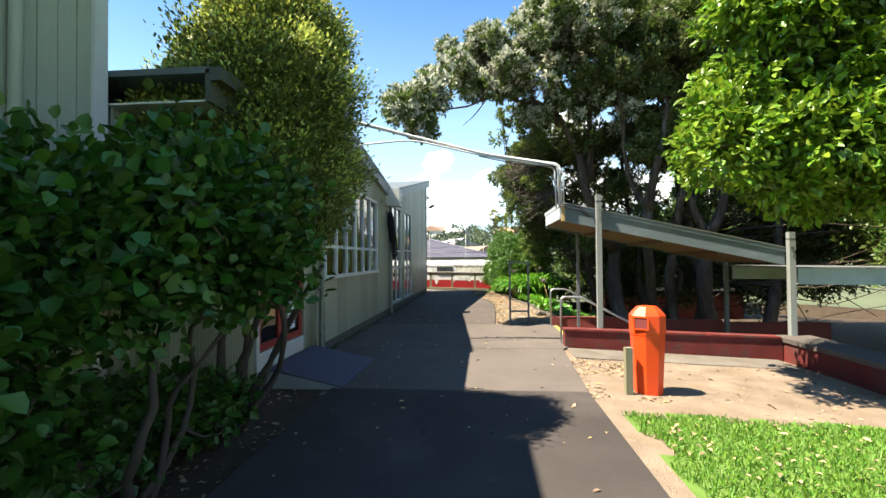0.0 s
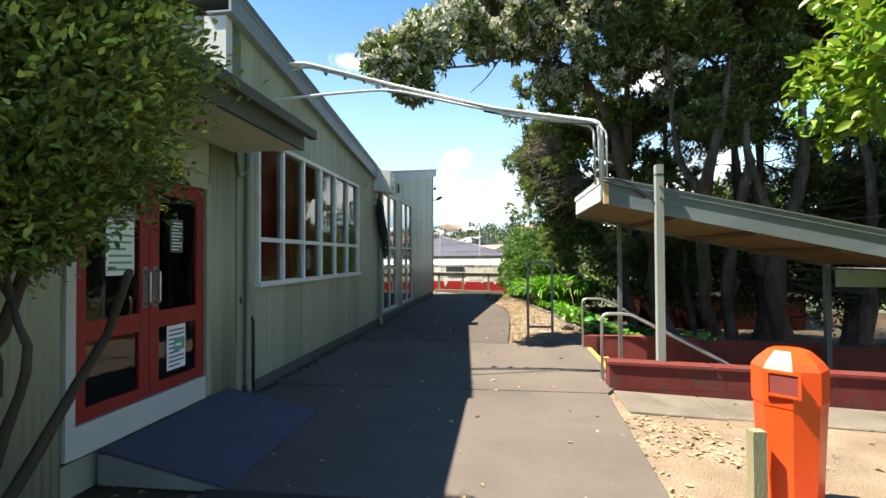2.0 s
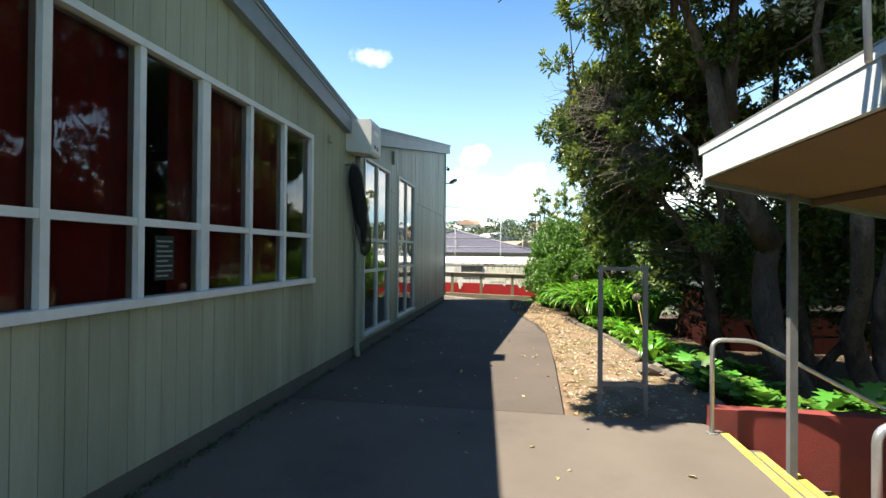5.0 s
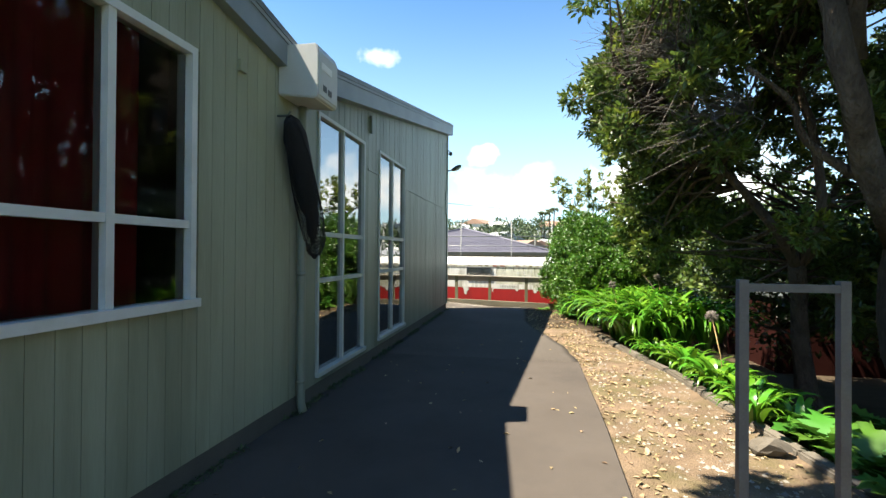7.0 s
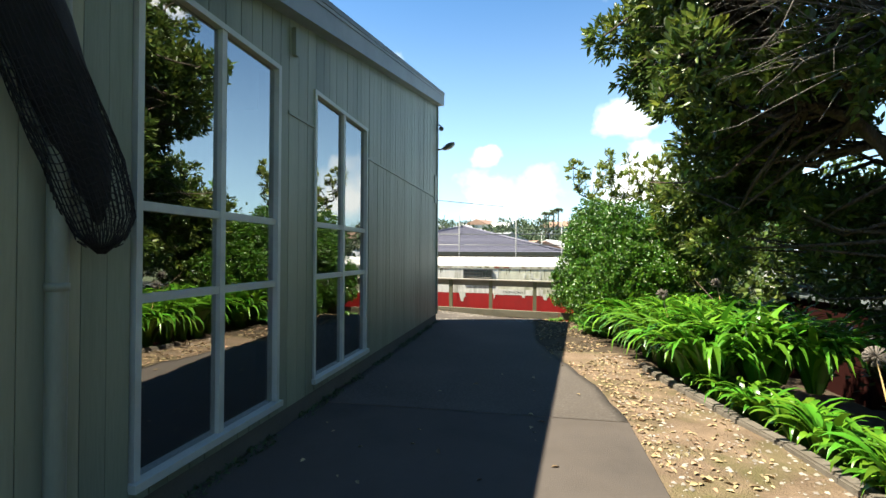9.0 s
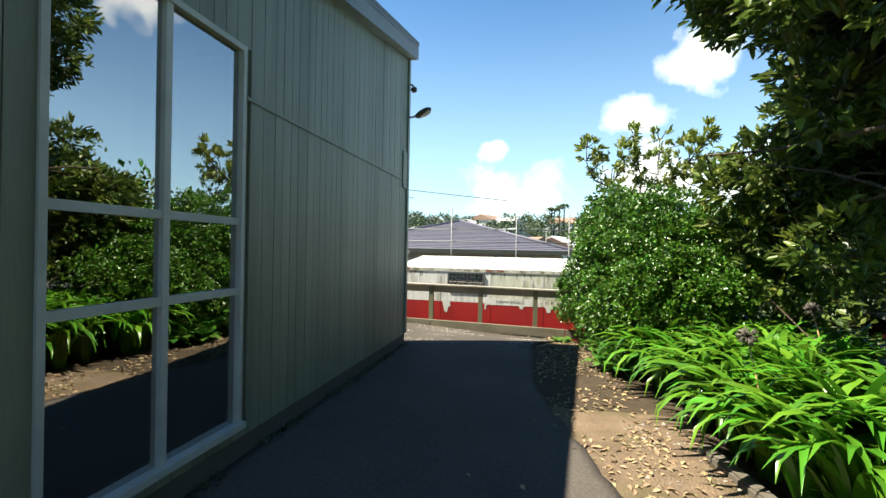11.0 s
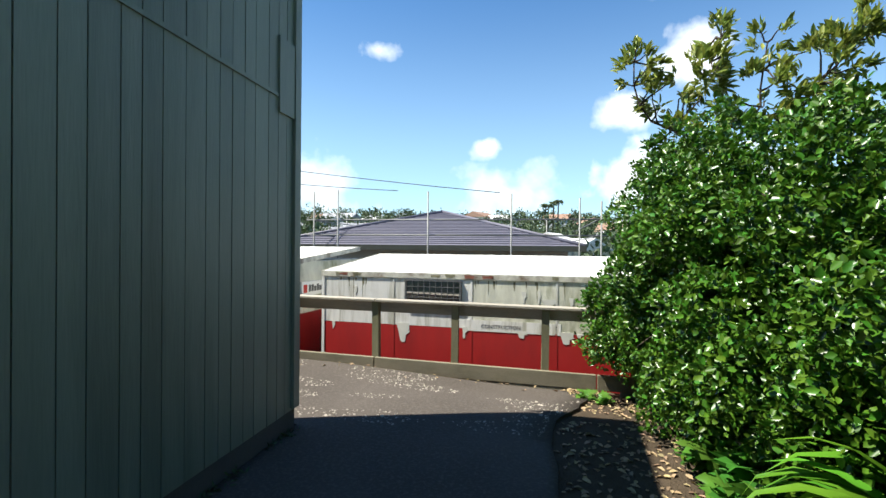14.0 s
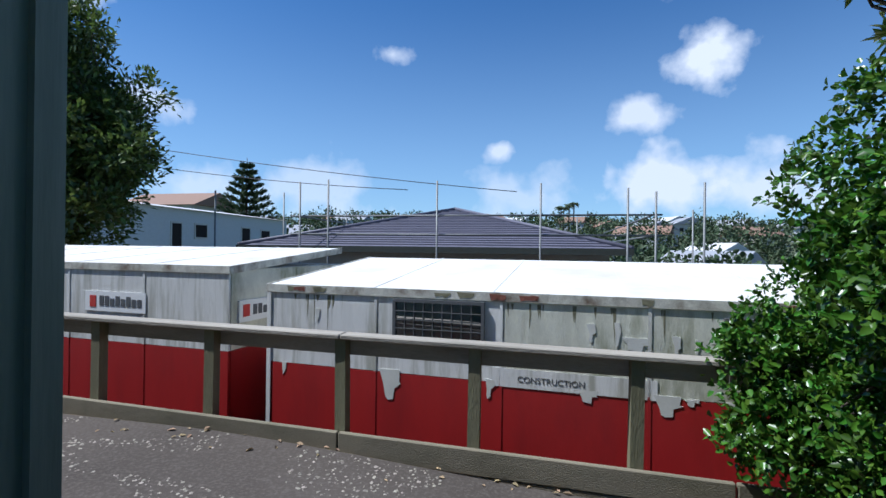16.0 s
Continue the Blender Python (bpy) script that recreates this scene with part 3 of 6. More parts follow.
def hall_core():
    """The thick wall behind the cladding, cut by the openings."""
    cuts = sorted({6.02, 6.3, 21.70, 12.3, *[o[0] for o in OPENINGS], *[o[1] for o in OPENINGS]})
    for a, b in zip(cuts, cuts[1:]):
        bm = bmesh.new()
        op = [o for o in OPENINGS if o[0] <= a + 1e-4 and o[1] >= b - 1e-4]
        if op:
            box(bm, WALL - .22, WALL - .022, a, b, -.15, op[0][2])
            hall_part("wall", bm, M_GREEN)
            bm = bmesh.new()
            prism(bm, [(a, op[0][3]), (b, op[0][3]), (b, wall_top(b)), (a, wall_top(a))], "x", WALL - .22, WALL - .022)
        else:
            low = 2.95 if a < 6.2 else -.15
            prism(bm, [(a, low), (b, low), (b, wall_top(b)), (a, wall_top(a))], "x", WALL - .22, WALL - .022)
        last = hall_part("wall", bm, M_GREEN)
    return last


hall_wall = hall_core()
# unseen hall end, shape assumed: stepped back so its shadow leaves the yard lit
bm = bmesh.new()
prism(bm, [(-14, -.15), (-2.605, -.15), (-2.605, wall_top(20.5)), (-14, wall_top(20.5))], "y", 20.30, 20.50)
hall_part("wall", bm, M_GREEN)
bm = bmesh.new()
box(bm, -2.6, -2.45, 20.30, 21.48, -.15, wall_top(20.4))
hall_part("wall", bm, M_GREEN)
bm = bmesh.new()
box(bm, -2.6, -2.125, 21.485, 21.70, -.15, wall_top(21.5))
hall_part("wall", bm, M_GREEN)
bm = bmesh.new()
box(bm, WALL - .018, WALL - .02 + .014, 6.30, 21.70, -.13, .17)
hall_part("plinth", bm, M_PLINTH, "stained concrete plinth")
bm = bmesh.new()
for a, b in ((6.02, 12.3), (12.3, 20.3)):
    prism(bm, [(a, wall_top(a) - .05), (b, wall_top(b) - .05), (b, wall_top(b)), (a, wall_top(a))], "x", -14, WALL - .23)
hall_part("ceiling", bm, M_INTERIOR)
bm = bmesh.new()
box(bm, -14, -13.8, 6.2, 20.3, -.15, 4.9)
hall_part("wall", bm, M_INTERIOR)
bm = bmesh.new()
box(bm, -14, WALL - .225, 6.03, 6.19, -.15, 4.3)
hall_part("wall", bm, M_CREAM)
bm = bmesh.new()
box(bm, WALL - .24, WALL + .02, 5.98, 6.10, 3.16, 4.36)
bevel(bm, .005)
hall_part("corner_board", bm, M_WHITE, "white corner board")
bm = bmesh.new()
box(bm, -13.8, WALL - .23, 6.2, 20.3, -.1, .06)
hall_part("floor", bm, M_INT_FLOOR, "dim polished timber floor")


def roof_piece(a, b, over, back=-14):
    """Roof sheet, fascia and barge strip over the side wall between a and b."""
    bm = bmesh.new()
    za, zb = wall_top(a), wall_top(b)
    prism(bm, [(a, za + .24), (b, zb + .24), (b, zb + .30), (a, za + .30)], "x", back, WALL + over + .02)
    hall_part("roof", bm, M_ROOF_DARK, "dark sheet-metal roof")
    bm = bmesh.new()
    prism(bm, [(a, za + .0), (b, zb + .0), (b, zb + .24), (a, za + .24)], "x", WALL + over - .03, WALL + over)
    prism(bm, [(a, za + .20), (b, zb + .20), (b, zb + .285), (a, za + .285)], "x", WALL + over, WALL + over + .012)
    hall_part("fascia", bm, M_GREEN_TRIM, "weathered blue-grey barge board")
    bm = bmesh.new()
    prism(bm, [(a, za - .02), (b, zb - .02), (b, zb + .0), (a, za + .0)], "x", WALL - .2, WALL + over)
    hall_part("soffit", bm, M_GREEN_TRIM)


roof_piece(5.95, 12.29, .10)
roof_piece(12.31, 20.48, .16)
# roof kept shallow over the assumed end, for the same shadow edge
roof_piece(20.482, 21.72, .16, -2.62)
bm = bmesh.new()
prism(bm, [(-2.62, wall_top(21.7)), (WALL + .16, wall_top(21.7)), (WALL + .16, wall_top(21.7) + .30), (-2.62, wall_top(21.7) + .30)], "y", 21.725, 21.76)
hall_part("fascia", bm, M_GREEN_TRIM)


def boards():
    """Grooved vertical cladding, board by board, between and round the openings."""
    rng = np.random.default_rng(4)
    y = 6.31
    while y < 21.69:
        w = min(.152 if y < 12.9 else float(rng.choice([.15, .15, .19, .14])), 21.69 - y)
        gap = .0025 if y < 12.9 else .004
        a, b = y + gap, y + w - gap
        y += w
        if b - a < .02:
            continue
        mid = (a + b) / 2
        spans, lo = [], .165
        for o in OPENINGS:
            if o[0] - .02 < mid < o[1] + .02:
                spans.append((lo, o[2] - .0))
                lo = o[3]
        spans.append((lo, None))
        for z0, z1 in spans:
            cutz = 2.98 if (mid > 14.6 and z0 < 2.9 and z1 is None) else None
            pieces = [(z0, z1)] if cutz is None else [(z0, cutz - .012), (cutz + .012, None)]
            for p0, p1 in pieces:
                bm = bmesh.new()
                t0, t1 = (p1, p1) if p1 is not None else (wall_top(a), wall_top(b))
                if t0 - p0 < .03:
                    bm.free()
                    continue
                d = float(rng.random()) * .003
                prism(bm, [(a, p0), (b, p0), (b, t1), (a, t0)], "x", WALL - .019, WALL + d)
                ob = part("board", bm, M_CREAM if mid < 12.55 else M_GREEN)
                ob.parent = hall_wall


boards()
bm = bmesh.new()
for a, b in ((14.60, 15.14), (16.79, 21.35)):
    prism(bm, [(a, 2.965), (b, 2.965), (b, 2.995), (a, 2.995)], "x", WALL - .015, WALL + .016)
hall_part("flashing", bm, M_GREEN, "metal flashing strip across the cladding")
bm = bmesh.new()
box(bm, WALL - .01, WALL + .03, 21.62, 21.725, .18, wall_top(21.7) - .03)
hall_part("corner_board", bm, M_GREEN)
bm = bmesh.new()
box(bm, WALL - .005, WALL + .022, 21.36, 21.61, 2.84, 3.5)
bevel(bm, .004)
hall_part("patch_panel", bm, M_GREEN)


def window(name, label, y0, y1, z0, z1, bays, transoms, material, glass, fw=.06, depth=.05, split=None):
    """A timber window in the side wall: frame, mullions, transoms, sill and one pane of glass for each light."""
    w = tagged(group_at(name, (WALL, y0, z0)), label, "window", kind="structure")
    def wp(nm, boxes, mm, bev=.005, lab=""):
        bm = bmesh.new()
        for b in boxes:
            box(bm, b[0], b[1], b[2] - y0, b[3] - y0, b[4] - z0, b[5] - z0)
        if bev:
            bevel(bm, bev)
        return part(nm, bm, mm, w, lab)
    wp("frame", [(-.10, depth, y0, y0 + fw, z0, z1)], material)
    wp("frame", [(-.10, depth, y1 - fw, y1, z0, z1)], material)
    wp("frame", [(-.10, depth, y0 + fw, y1 - fw, z1 - fw, z1)], material)
    wp("sill", [(-.10, depth + .03, y0 - .02, y1 + .02, z0 - .012, z0 + fw * .9)], material)
    edges = [y0 + fw / 2 + (y1 - y0 - fw) * k / bays for k in range(bays + 1)]
    rows = [z0 + fw * .7, *transoms, z1 - fw]
    for k, e in enumerate(edges[1:-1]):
        t = .05 if split and (k + 1) % split == 0 else .028
        wp("mullion", [(-.08, depth - .012, e - t, e + t, z0 + .03, z1 - fw)], material)
    for t in transoms:
        for a, b in zip(edges, edges[1:]):
            wp("transom", [(-.08, depth - .02, a + .025, b - .025, t - .028, t + .028)], material)
    for a, b in zip(edges, edges[1:]):
        for c, d in zip(rows, rows[1:]):
            p = wp("pane", [(-.035, -.03, a + .02, b - .02, c + .01, d - .01)], glass, 0)
            pane_of(p, (1, 0, 0))
    return w


window("window_1", "six-bay white timber window with maroon curtains behind", *OPENINGS[0], 6, [1.90], M_FRAME, M_GLASS, .055, .03, split=3)
window("window_2", "tall grey timber window reflecting trees and sky", *OPENINGS[1], 2, [1.36, 1.92], M_FRAME2, M_GLASS2, .045, .018)
window("window_3", "tall grey timber window reflecting trees and sky", *OPENINGS[2], 2, [1.38, 1.95], M_FRAME2, M_GLASS2, .045, .018)


def curtain(y0, y1, z0, z1, x):
    bm = bmesh.new()
    n = int((y1 - y0) / .03)
    prev = None
    for k in range(n + 1):
        y = y0 + (y1 - y0) * k / n
        dx = .035 * math.sin(k * .95) + .015 * math.sin(k * .37 + 1)
        cur = [bm.verts.new((x + dx, y, z0)), bm.verts.new((x + dx * .7, y, z1))]
        if prev:
            f = bm.faces.new((prev[0], cur[0], cur[1], prev[1]))
            f.smooth = True
        prev = cur
    bmesh.ops.solidify(bm, geom=bm.faces[:], thickness=.004)
    tagged(part("curtain", bm, M_CURTAIN), "maroon pleated cloth curtain inside the window", "curtain", "curtains")


curtain(6.70, 8.15, 1.2, 3.3, WALL - .16)
curtain(8.5, 9.55, 1.2, 3.3, WALL - .16)
curtain(9.6, 10.5, 1.2, 3.3, WALL - .16)

# ---- porch in front of the hall ----
porch = tagged(group_at("porch", (0, 0, 0)), "low cream corrugated entrance porch with a deep dark eave", "building")


def corrugated(y0, y1, z0, z1, x, material, parent, pitch=.062, amp=.008):
    bm = bmesh.new()
    n = int((y1 - y0) / pitch * 6)
    prev = None
    for k in range(n + 1):
        y = y0 + (y1 - y0) * k / n
        dx = amp * math.sin((y - y0) / pitch * 2 * math.pi)
        cur = [bm.verts.new((x + dx, y, z0)), bm.verts.new((x + dx, y, z1)), bm.verts.new((x - .03, y, z0)), bm.verts.new((x - .03, y, z1))]
        if prev:
            f = bm.faces.new((prev[0], cur[0], cur[1], prev[1]))
            f.smooth = True
            bm.faces.new((prev[1], cur[1], cur[3], prev[3]))
            bm.faces.new((prev[0], prev[2], cur[2], cur[0]))
        prev = cur
    return part("cladding", bm, material, parent, "corrugated cream sheet cladding")


DOOR_Y0, DOOR_Y1, DOOR_Z0, DOOR_Z1 = 4.16, 5.64, .47, 2.37
PW = WALL + .005
corrugated(5.72, 6.20, .12, 2.86, PW, M_CREAM, porch)
corrugated(1.8, 4.08, -.02, 2.86, PW, M_CREAM, porch)
solid("wall", M_CREAM, porch, (PW - .2, PW - .032, 1.8, 4.08, -.1, 2.9), (PW - .2, PW - .032, 5.72, 6.27, -.1, 2.9), (PW - .2, PW - .012, 4.08, 5.72, 2.45, 2.9), (PW - .2, PW - .05, 4.08, 5.72, -.1, .2))
solid("inner_wall", M_INTERIOR, porch, (-5.0, -4.9, 3.0, 6.0, -.1, 3.08), (-4.9, PW - .21, 3.0, 3.1, -.1, 3.08), (-4.9, PW - .21, 3.1, 6.0, -.1, .2))
solid("lintel_panel", M_CREAM, porch, (PW - .011, PW + .006, 4.1, 5.70, 2.53, 2.84), bev=.004)
solid("corner_board", M_CREAM, porch, (PW - .03, PW + .02, 6.205, 6.30, .1, 2.9), bev=.004)
solid("roof", M_ROOF_DARK, porch, (-5, -1.08, 1.78, 6.22, 3.09, 3.14))
solid("fascia", M_FASCIA_DARK, porch, (-1.11, -1.07, 1.78, 6.20, 2.87, 3.12), bev=.004, label="dark brown-black fascia board")
solid("fascia", M_FASCIA_DARK, porch, (-1.90, -1.112, 6.17, 6.21, 2.90, 3.085), bev=.004)
solid("gutter", M_FASCIA_DARK, porch, (-1.068, -.985, 1.78, 6.36, 3.03, 3.13), bev=.012)
solid("soffit", M_SOFFIT, porch, (PW, -1.112, 1.78, 6.168, 2.87, 2.885))

door = tagged(group_at("door_1", (WALL, DOOR_Y0, DOOR_Z0)), "closed red double door with glazed panels and notices", "door", kind="structure")


def dp(name, b, mm, parent=None, bev=.004, label=""):
    bm = bmesh.new()
    box(bm, b[0], b[1], b[2] - DOOR_Y0, b[3] - DOOR_Y0, b[4] - DOOR_Z0, b[5] - DOOR_Z0)
    if bev:
        bevel(bm, bev)
    return part(name, bm, mm, parent or door, label)


dp("jamb", (-.12, .03, DOOR_Y0 - .075, DOOR_Y0, .25, DOOR_Z1 + .07), M_WHITE)
dp("jamb", (-.12, .03, DOOR_Y1, DOOR_Y1 + .075, .25, DOOR_Z1 + .07), M_CREAM)
dp("head", (-.12, .03, DOOR_Y0, DOOR_Y1, DOOR_Z1, DOOR_Z1 + .07), M_CREAM)
dp("threshold", (-.12, .02, DOOR_Y0, DOOR_Y1, .24, DOOR_Z0 - .004), M_WHITE, label="scuffed white threshold board")
mid_y = (DOOR_Y0 + DOOR_Y1) / 2
for a, b in ((DOOR_Y0 + .004, mid_y - .003), (mid_y + .003, DOOR_Y1 - .004)):
    leaf = dp("leaf", (-.05, -.005, a, a + .11, DOOR_Z0 + .005, DOOR_Z1 - .004), M_RED_DOOR)
    dp("stile", (-.05, -.005, b - .11, b, DOOR_Z0 + .005, DOOR_Z1 - .004), M_RED_DOOR, leaf)
    for z0, z1 in ((DOOR_Z0 + .005, DOOR_Z0 + .10), (1.05, 1.20), (DOOR_Z1 - .13, DOOR_Z1 - .004)):
        dp("rail", (-.049, -.006, a + .11, b - .11, z0, z1), M_RED_DOOR, leaf)
    for z0, z1 in ((DOOR_Z0 + .10, 1.05), (1.20, DOOR_Z1 - .13)):
        g = dp("pane", (-.03, -.025, a + .11, b - .11, z0, z1), M_GLASS, leaf, 0)
        pane_of(g, (1, 0, 0))
    hy = b - .055 if a < mid_y - .2 else a + .055
    bm = bmesh.new()
    tube(bm, rounded([(.0, hy - DOOR_Y0, 1.28 - DOOR_Z0), (.05, hy - DOOR_Y0, 1.28 - DOOR_Z0), (.05, hy - DOOR_Y0, 1.55 - DOOR_Z0), (0, hy - DOOR_Y0, 1.55 - DOOR_Z0)], .03), .011, 8)
    part("pull_handle", bm, M_GALV, leaf, "steel pull handle")
    dp("push_plate", (-.004, .001, hy - .03, hy + .03, 1.24, 1.60), M_GALV_DULL, leaf)
    for hz in (.75, 1.4, 2.1):
        ey = a if a < mid_y - .2 else b - .012
        dp("hinge", (-.004, .006, ey, ey + .012, hz, hz + .1), M_GALV_DULL, leaf)

ramp = tagged(group_at("door_ramp", (-1.87, 4.35, 0)), "short dark blue-grey rubber-topped door ramp", "ramp")
ramp_bm = bmesh.new()
prism(ramp_bm, [(0, -.02), (1.01, -.02), (1.01, .008), (.07, .205), (0, .205)], "y", .012, 1.66)
part("base", ramp_bm, M_CONC, ramp)
ramp_bm = bmesh.new()
prism(ramp_bm, [(0, .209), (.07, .209), (1.012, .012), (1.03, .004), (1.03, .02), (.07, .226), (0, .226)], "y", 0, 1.672)
part("rubber_mat", ramp_bm, M_RAMP, ramp, "dark blue-grey rubber mat")
ramp_bm = bmesh.new()
prism(ramp_bm, [(0, -.02), (1.0, -.02), (1.0, .0), (.07, .2), (0, .2)], "y", -.002, .010)
part("side_board", ramp_bm, M_WOODGREY, ramp)


# notices on the door and window
def notice(name, label, y0, y1, z0, z1, x, ground, bars, barm):
    nt = tagged(group_at(name, (x, y0, z0)), label, "notice", "notices on doors and windows")
    bm = bmesh.new()
    box(bm, 0, .003, 0, y1 - y0, 0, z1 - z0)
    part("sheet", bm, ground, nt)
    for k in range(bars):
        h = (z1 - z0) / (bars + 1)
        bm = bmesh.new()
        w = (y1 - y0) * (.82 if k % 3 else .6)
        box(bm, .0032, .0042, (y1 - y0) * .09, (y1 - y0) * .09 + w, (k + .7) * h, (k + 1.05) * h)
        part("line", bm, barm, nt)
    return nt


hz = tagged(group_at("warning_sign", (WALL + .013, 4.80, 2.455)), "yellow warning sign with black lettering over the door", "sign")
bm = bmesh.new()
box(bm, 0, .005, 0, .48, 0, .125)
part("plate", bm, M_YELLOW, hz)
hz_text = bpy.data.curves.new("lettering", 'FONT')
hz_text.body, hz_text.size, hz_text.extrude = "HAZCHEM", .118, .001
hz_l = new("lettering", hz_text)
hz_l.data.materials.append(M_BLACK)
hz_l.parent = hz
hz_l.matrix_basis = pose(.007, .022, .022, 90, 0, 90)
hz_l.scale = (.82, 1, 1)
bm = bmesh.new()
box(bm, .0055, .0065, .19, .27, .02, .075)
part("worn_patch", bm, M_PAPER, hz, "worn pale patch")
notice("notice_sheet", "white notice sheet taped to the red door glass", 5.13, 5.38, .63, 1.04, WALL - .02, M_PAPER, 9, M_GREYPRINT)
pic = notice("notice_sheet", "small green picture on the door notice", 5.22, 5.36, .80, .92, WALL - .014, M_GREENPRINT, 1, M_PAPER)
notice("notice_sheet", "dark printed notice on the red door glass", 5.17, 5.34, 1.72, 2.03, WALL - .02, M_GREYPRINT, 9, M_PAPER)
notice("notice_sheet", "white notice sheet taped to the red door glass", 4.46, 4.74, 1.53, 1.97, WALL - .02, M_PAPER, 7, M_GREENPRINT)
notice("notice_sheet", "tiny yellow and green sticker on the door glass", 5.02, 5.13, 2.10, 2.15, WALL - .02, M_YELLOW, 1, M_GREENPRINT)
notice("notice_sheet", "framed dark notice inside the hall window", 8.26, 8.46, 1.47, 1.81, WALL - .05, M_GREYPRINT, 8, M_PAPER)

# the taller block before the porch
block = tagged(group_at("end_block", (0, 0, 0)), "taller cream block with vertical cladding beside the porch", "building")
solid("wall", M_CREAM, block, (-6, WALL - .02, -9, 1.72, -.1, 5.4))
rngb = np.random.default_rng(11)
yb = -3.0
while yb < 1.70:
    solid("board", M_CREAM, block, (WALL - .018, WALL + float(rngb.random()) * .003, yb + .004, min(yb + .15, 1.70) - .004, -.05, 5.4))
    yb += .15
solid("corner_board", M_WHITE, block, (WALL - .02, WALL + .03, 1.62, 1.745, -.05, 5.4), bev=.005, label="white corner board")
solid("roof", M_ROOF_DARK, block, (-6.2, WALL + .25, -9.2, 1.9, 5.4, 5.55))
bm = bmesh.new()
tube(bm, rounded([(-1.85, 1.02, -.02), (-1.85, 1.02, 3.35), (-1.85, 1.12, 3.62), (-1.85, 1.12, 5.38)], .08), .038, 10)
part("downpipe", bm, M_CREAM, block)
solid("wall", M_INTERIOR, block, (-14, -6.02, -9, 3.9, -.1, 5))

# ---- low walls, steps and canopy ----
FW = [(2.46, .33), (6.3, .20)]
lw = tagged(group_at("retaining_wall_front", (2.46, 7.32, 0)), "low faded red block wall with a worn cap", "wall")


def lw_part(name, bm, mm, label=""):
    for v in bm.verts:
        v.co -= Vector((2.46, 7.32, 0))
    return part(name, bm, mm, lw, label)


rngw = np.random.default_rng(7)
for course, (z0f, z1f) in enumerate(((-.9, -.02), (-.02, .55), (.55, 1.0))):
    x = 2.47 - (.2 if course == 1 else 0)
    while x < 6.3:
        a, b = max(x, 2.47) + .0012, min(x + .396, 6.3) - .0012
        x += .396
        if b - a < .03:
            continue
        def zz(q, f):
            top = np.interp(q, [2.46, 6.3], [.33, .20]) - .05
            return top * f if f >= 0 else f * .45
        bm = bmesh.new()
        prism(bm, [(a, zz(a, z0f) + .0012), (b, zz(b, z0f) + .0012), (b, zz(b, z1f) - .0012), (a, zz(a, z1f) - .0012)], "y", 7.33 + float(rngw.random()) * .002, 7.56)
        lw_part("block", bm, M_REDWALL)
x = 2.45
while x < 6.25:
    b = min(x + 1.28, 6.3)
    bm = bmesh.new()
    ta, tb = [float(np.interp(q, [2.46, 6.3], [.33, .20])) for q in (x, b)]
    prism(bm, [(x + .003, ta - .05), (b - .003, tb - .05), (b - .003, tb), (x + .003, ta)], "y", 7.31, 7.585)
    bevel(bm, .014, 2)
    lw_part("cap", bm, M_REDWALL, "worn red painted cap")
    x = b
bm = bmesh.new()
box(bm, 2.50, 6.28, 7.337, 7.55, -1.45, .14)
lw_part("core", bm, M_REDWALL)

back = tagged(group_at("retaining_wall_back", (2.62, 10.06, 0)), "low dull red wall beside the steps", "wall")
for a, b in ((2.62, 4.6), (4.6, 6.6), (6.6, 9.0)):
    bm = bmesh.new()
    box(bm, a - 2.62 + .003, b - 2.62 - .003, 0, .15, -1.45, .20 - .03 * (a - 2.62))
    bevel(bm, .01)
    part("panel", bm, M_REDDARK, back)

side = tagged(group_at("bench_wall", (6.32, 3, 0)), "low red wall with a broad grey concrete top", "wall")
bm = bmesh.new()
box(bm, 0.0, .42, 1.2, 4.6, -1.2, .11)
part("body", bm, M_REDWALL, side)
bm = bmesh.new()
box(bm, -.03, .62, 1.15, 4.62, .112, .19)
bevel(bm, .012)
part("top_slab", bm, M_CONC, side, "grey concrete top slab")

steps = tagged(group_at("steps", (2.73, 7.6, 0)), "concrete steps down with worn yellow painted nosings", "stairs", kind="structure")
for k in range(8):
    bm = bmesh.new()
    box(bm, .30 * k, .30 * (k + 1) + .012, 0.0, 2.44, -1.45, -.165 * (k + 1))
    bevel(bm, .008)
    part("step", bm, M_CONC, steps)
    bm = bmesh.new()
    z = -.165 * k
    box(bm, .30 * k - .075, .30 * k + .003, .06, 2.38, z - .035, z + .004)
    part("nosing_strip", bm, M_YELLOWPAINT, steps, "worn yellow nosing strip")
slab("path", "lower concrete path at the foot of the steps", M_CONC, [(5.13, 7.6), (14, 7.6), (14, 10.05), (5.13, 10.05)], -1.32, -1.45)


def handrail(y, x0, name_label):
    h = tagged(group_at("handrail", (x0, y, 0)), name_label, "handrail", "handrails by the steps")
    bm = bmesh.new()
    tube(bm, rounded([(0, 0, -.004), (0, 0, .89), (.36, 0, .89), (2.5, 0, -.24), (2.5, 0, -1.2)], .1, 6), .021, 10)
    part("tube", bm, M_GALV, h)
    bm = bmesh.new()
    tube(bm, [(0, 0, 0), (0, 0, .008)], .05, 10)
    part("base_plate", bm, M_GALV_DULL, h)
    bm = bmesh.new()
    tube(bm, [(1.5, .02, .26), (1.5, .07, .22), (1.5, .09, .22)], .008, 6)
    part("bracket", bm, M_GALV_DULL, h)
    return h


handrail(7.70, 2.46, "bent galvanised tube handrail by the red wall")
handrail(9.96, 2.58, "bent galvanised tube handrail along the back wall")

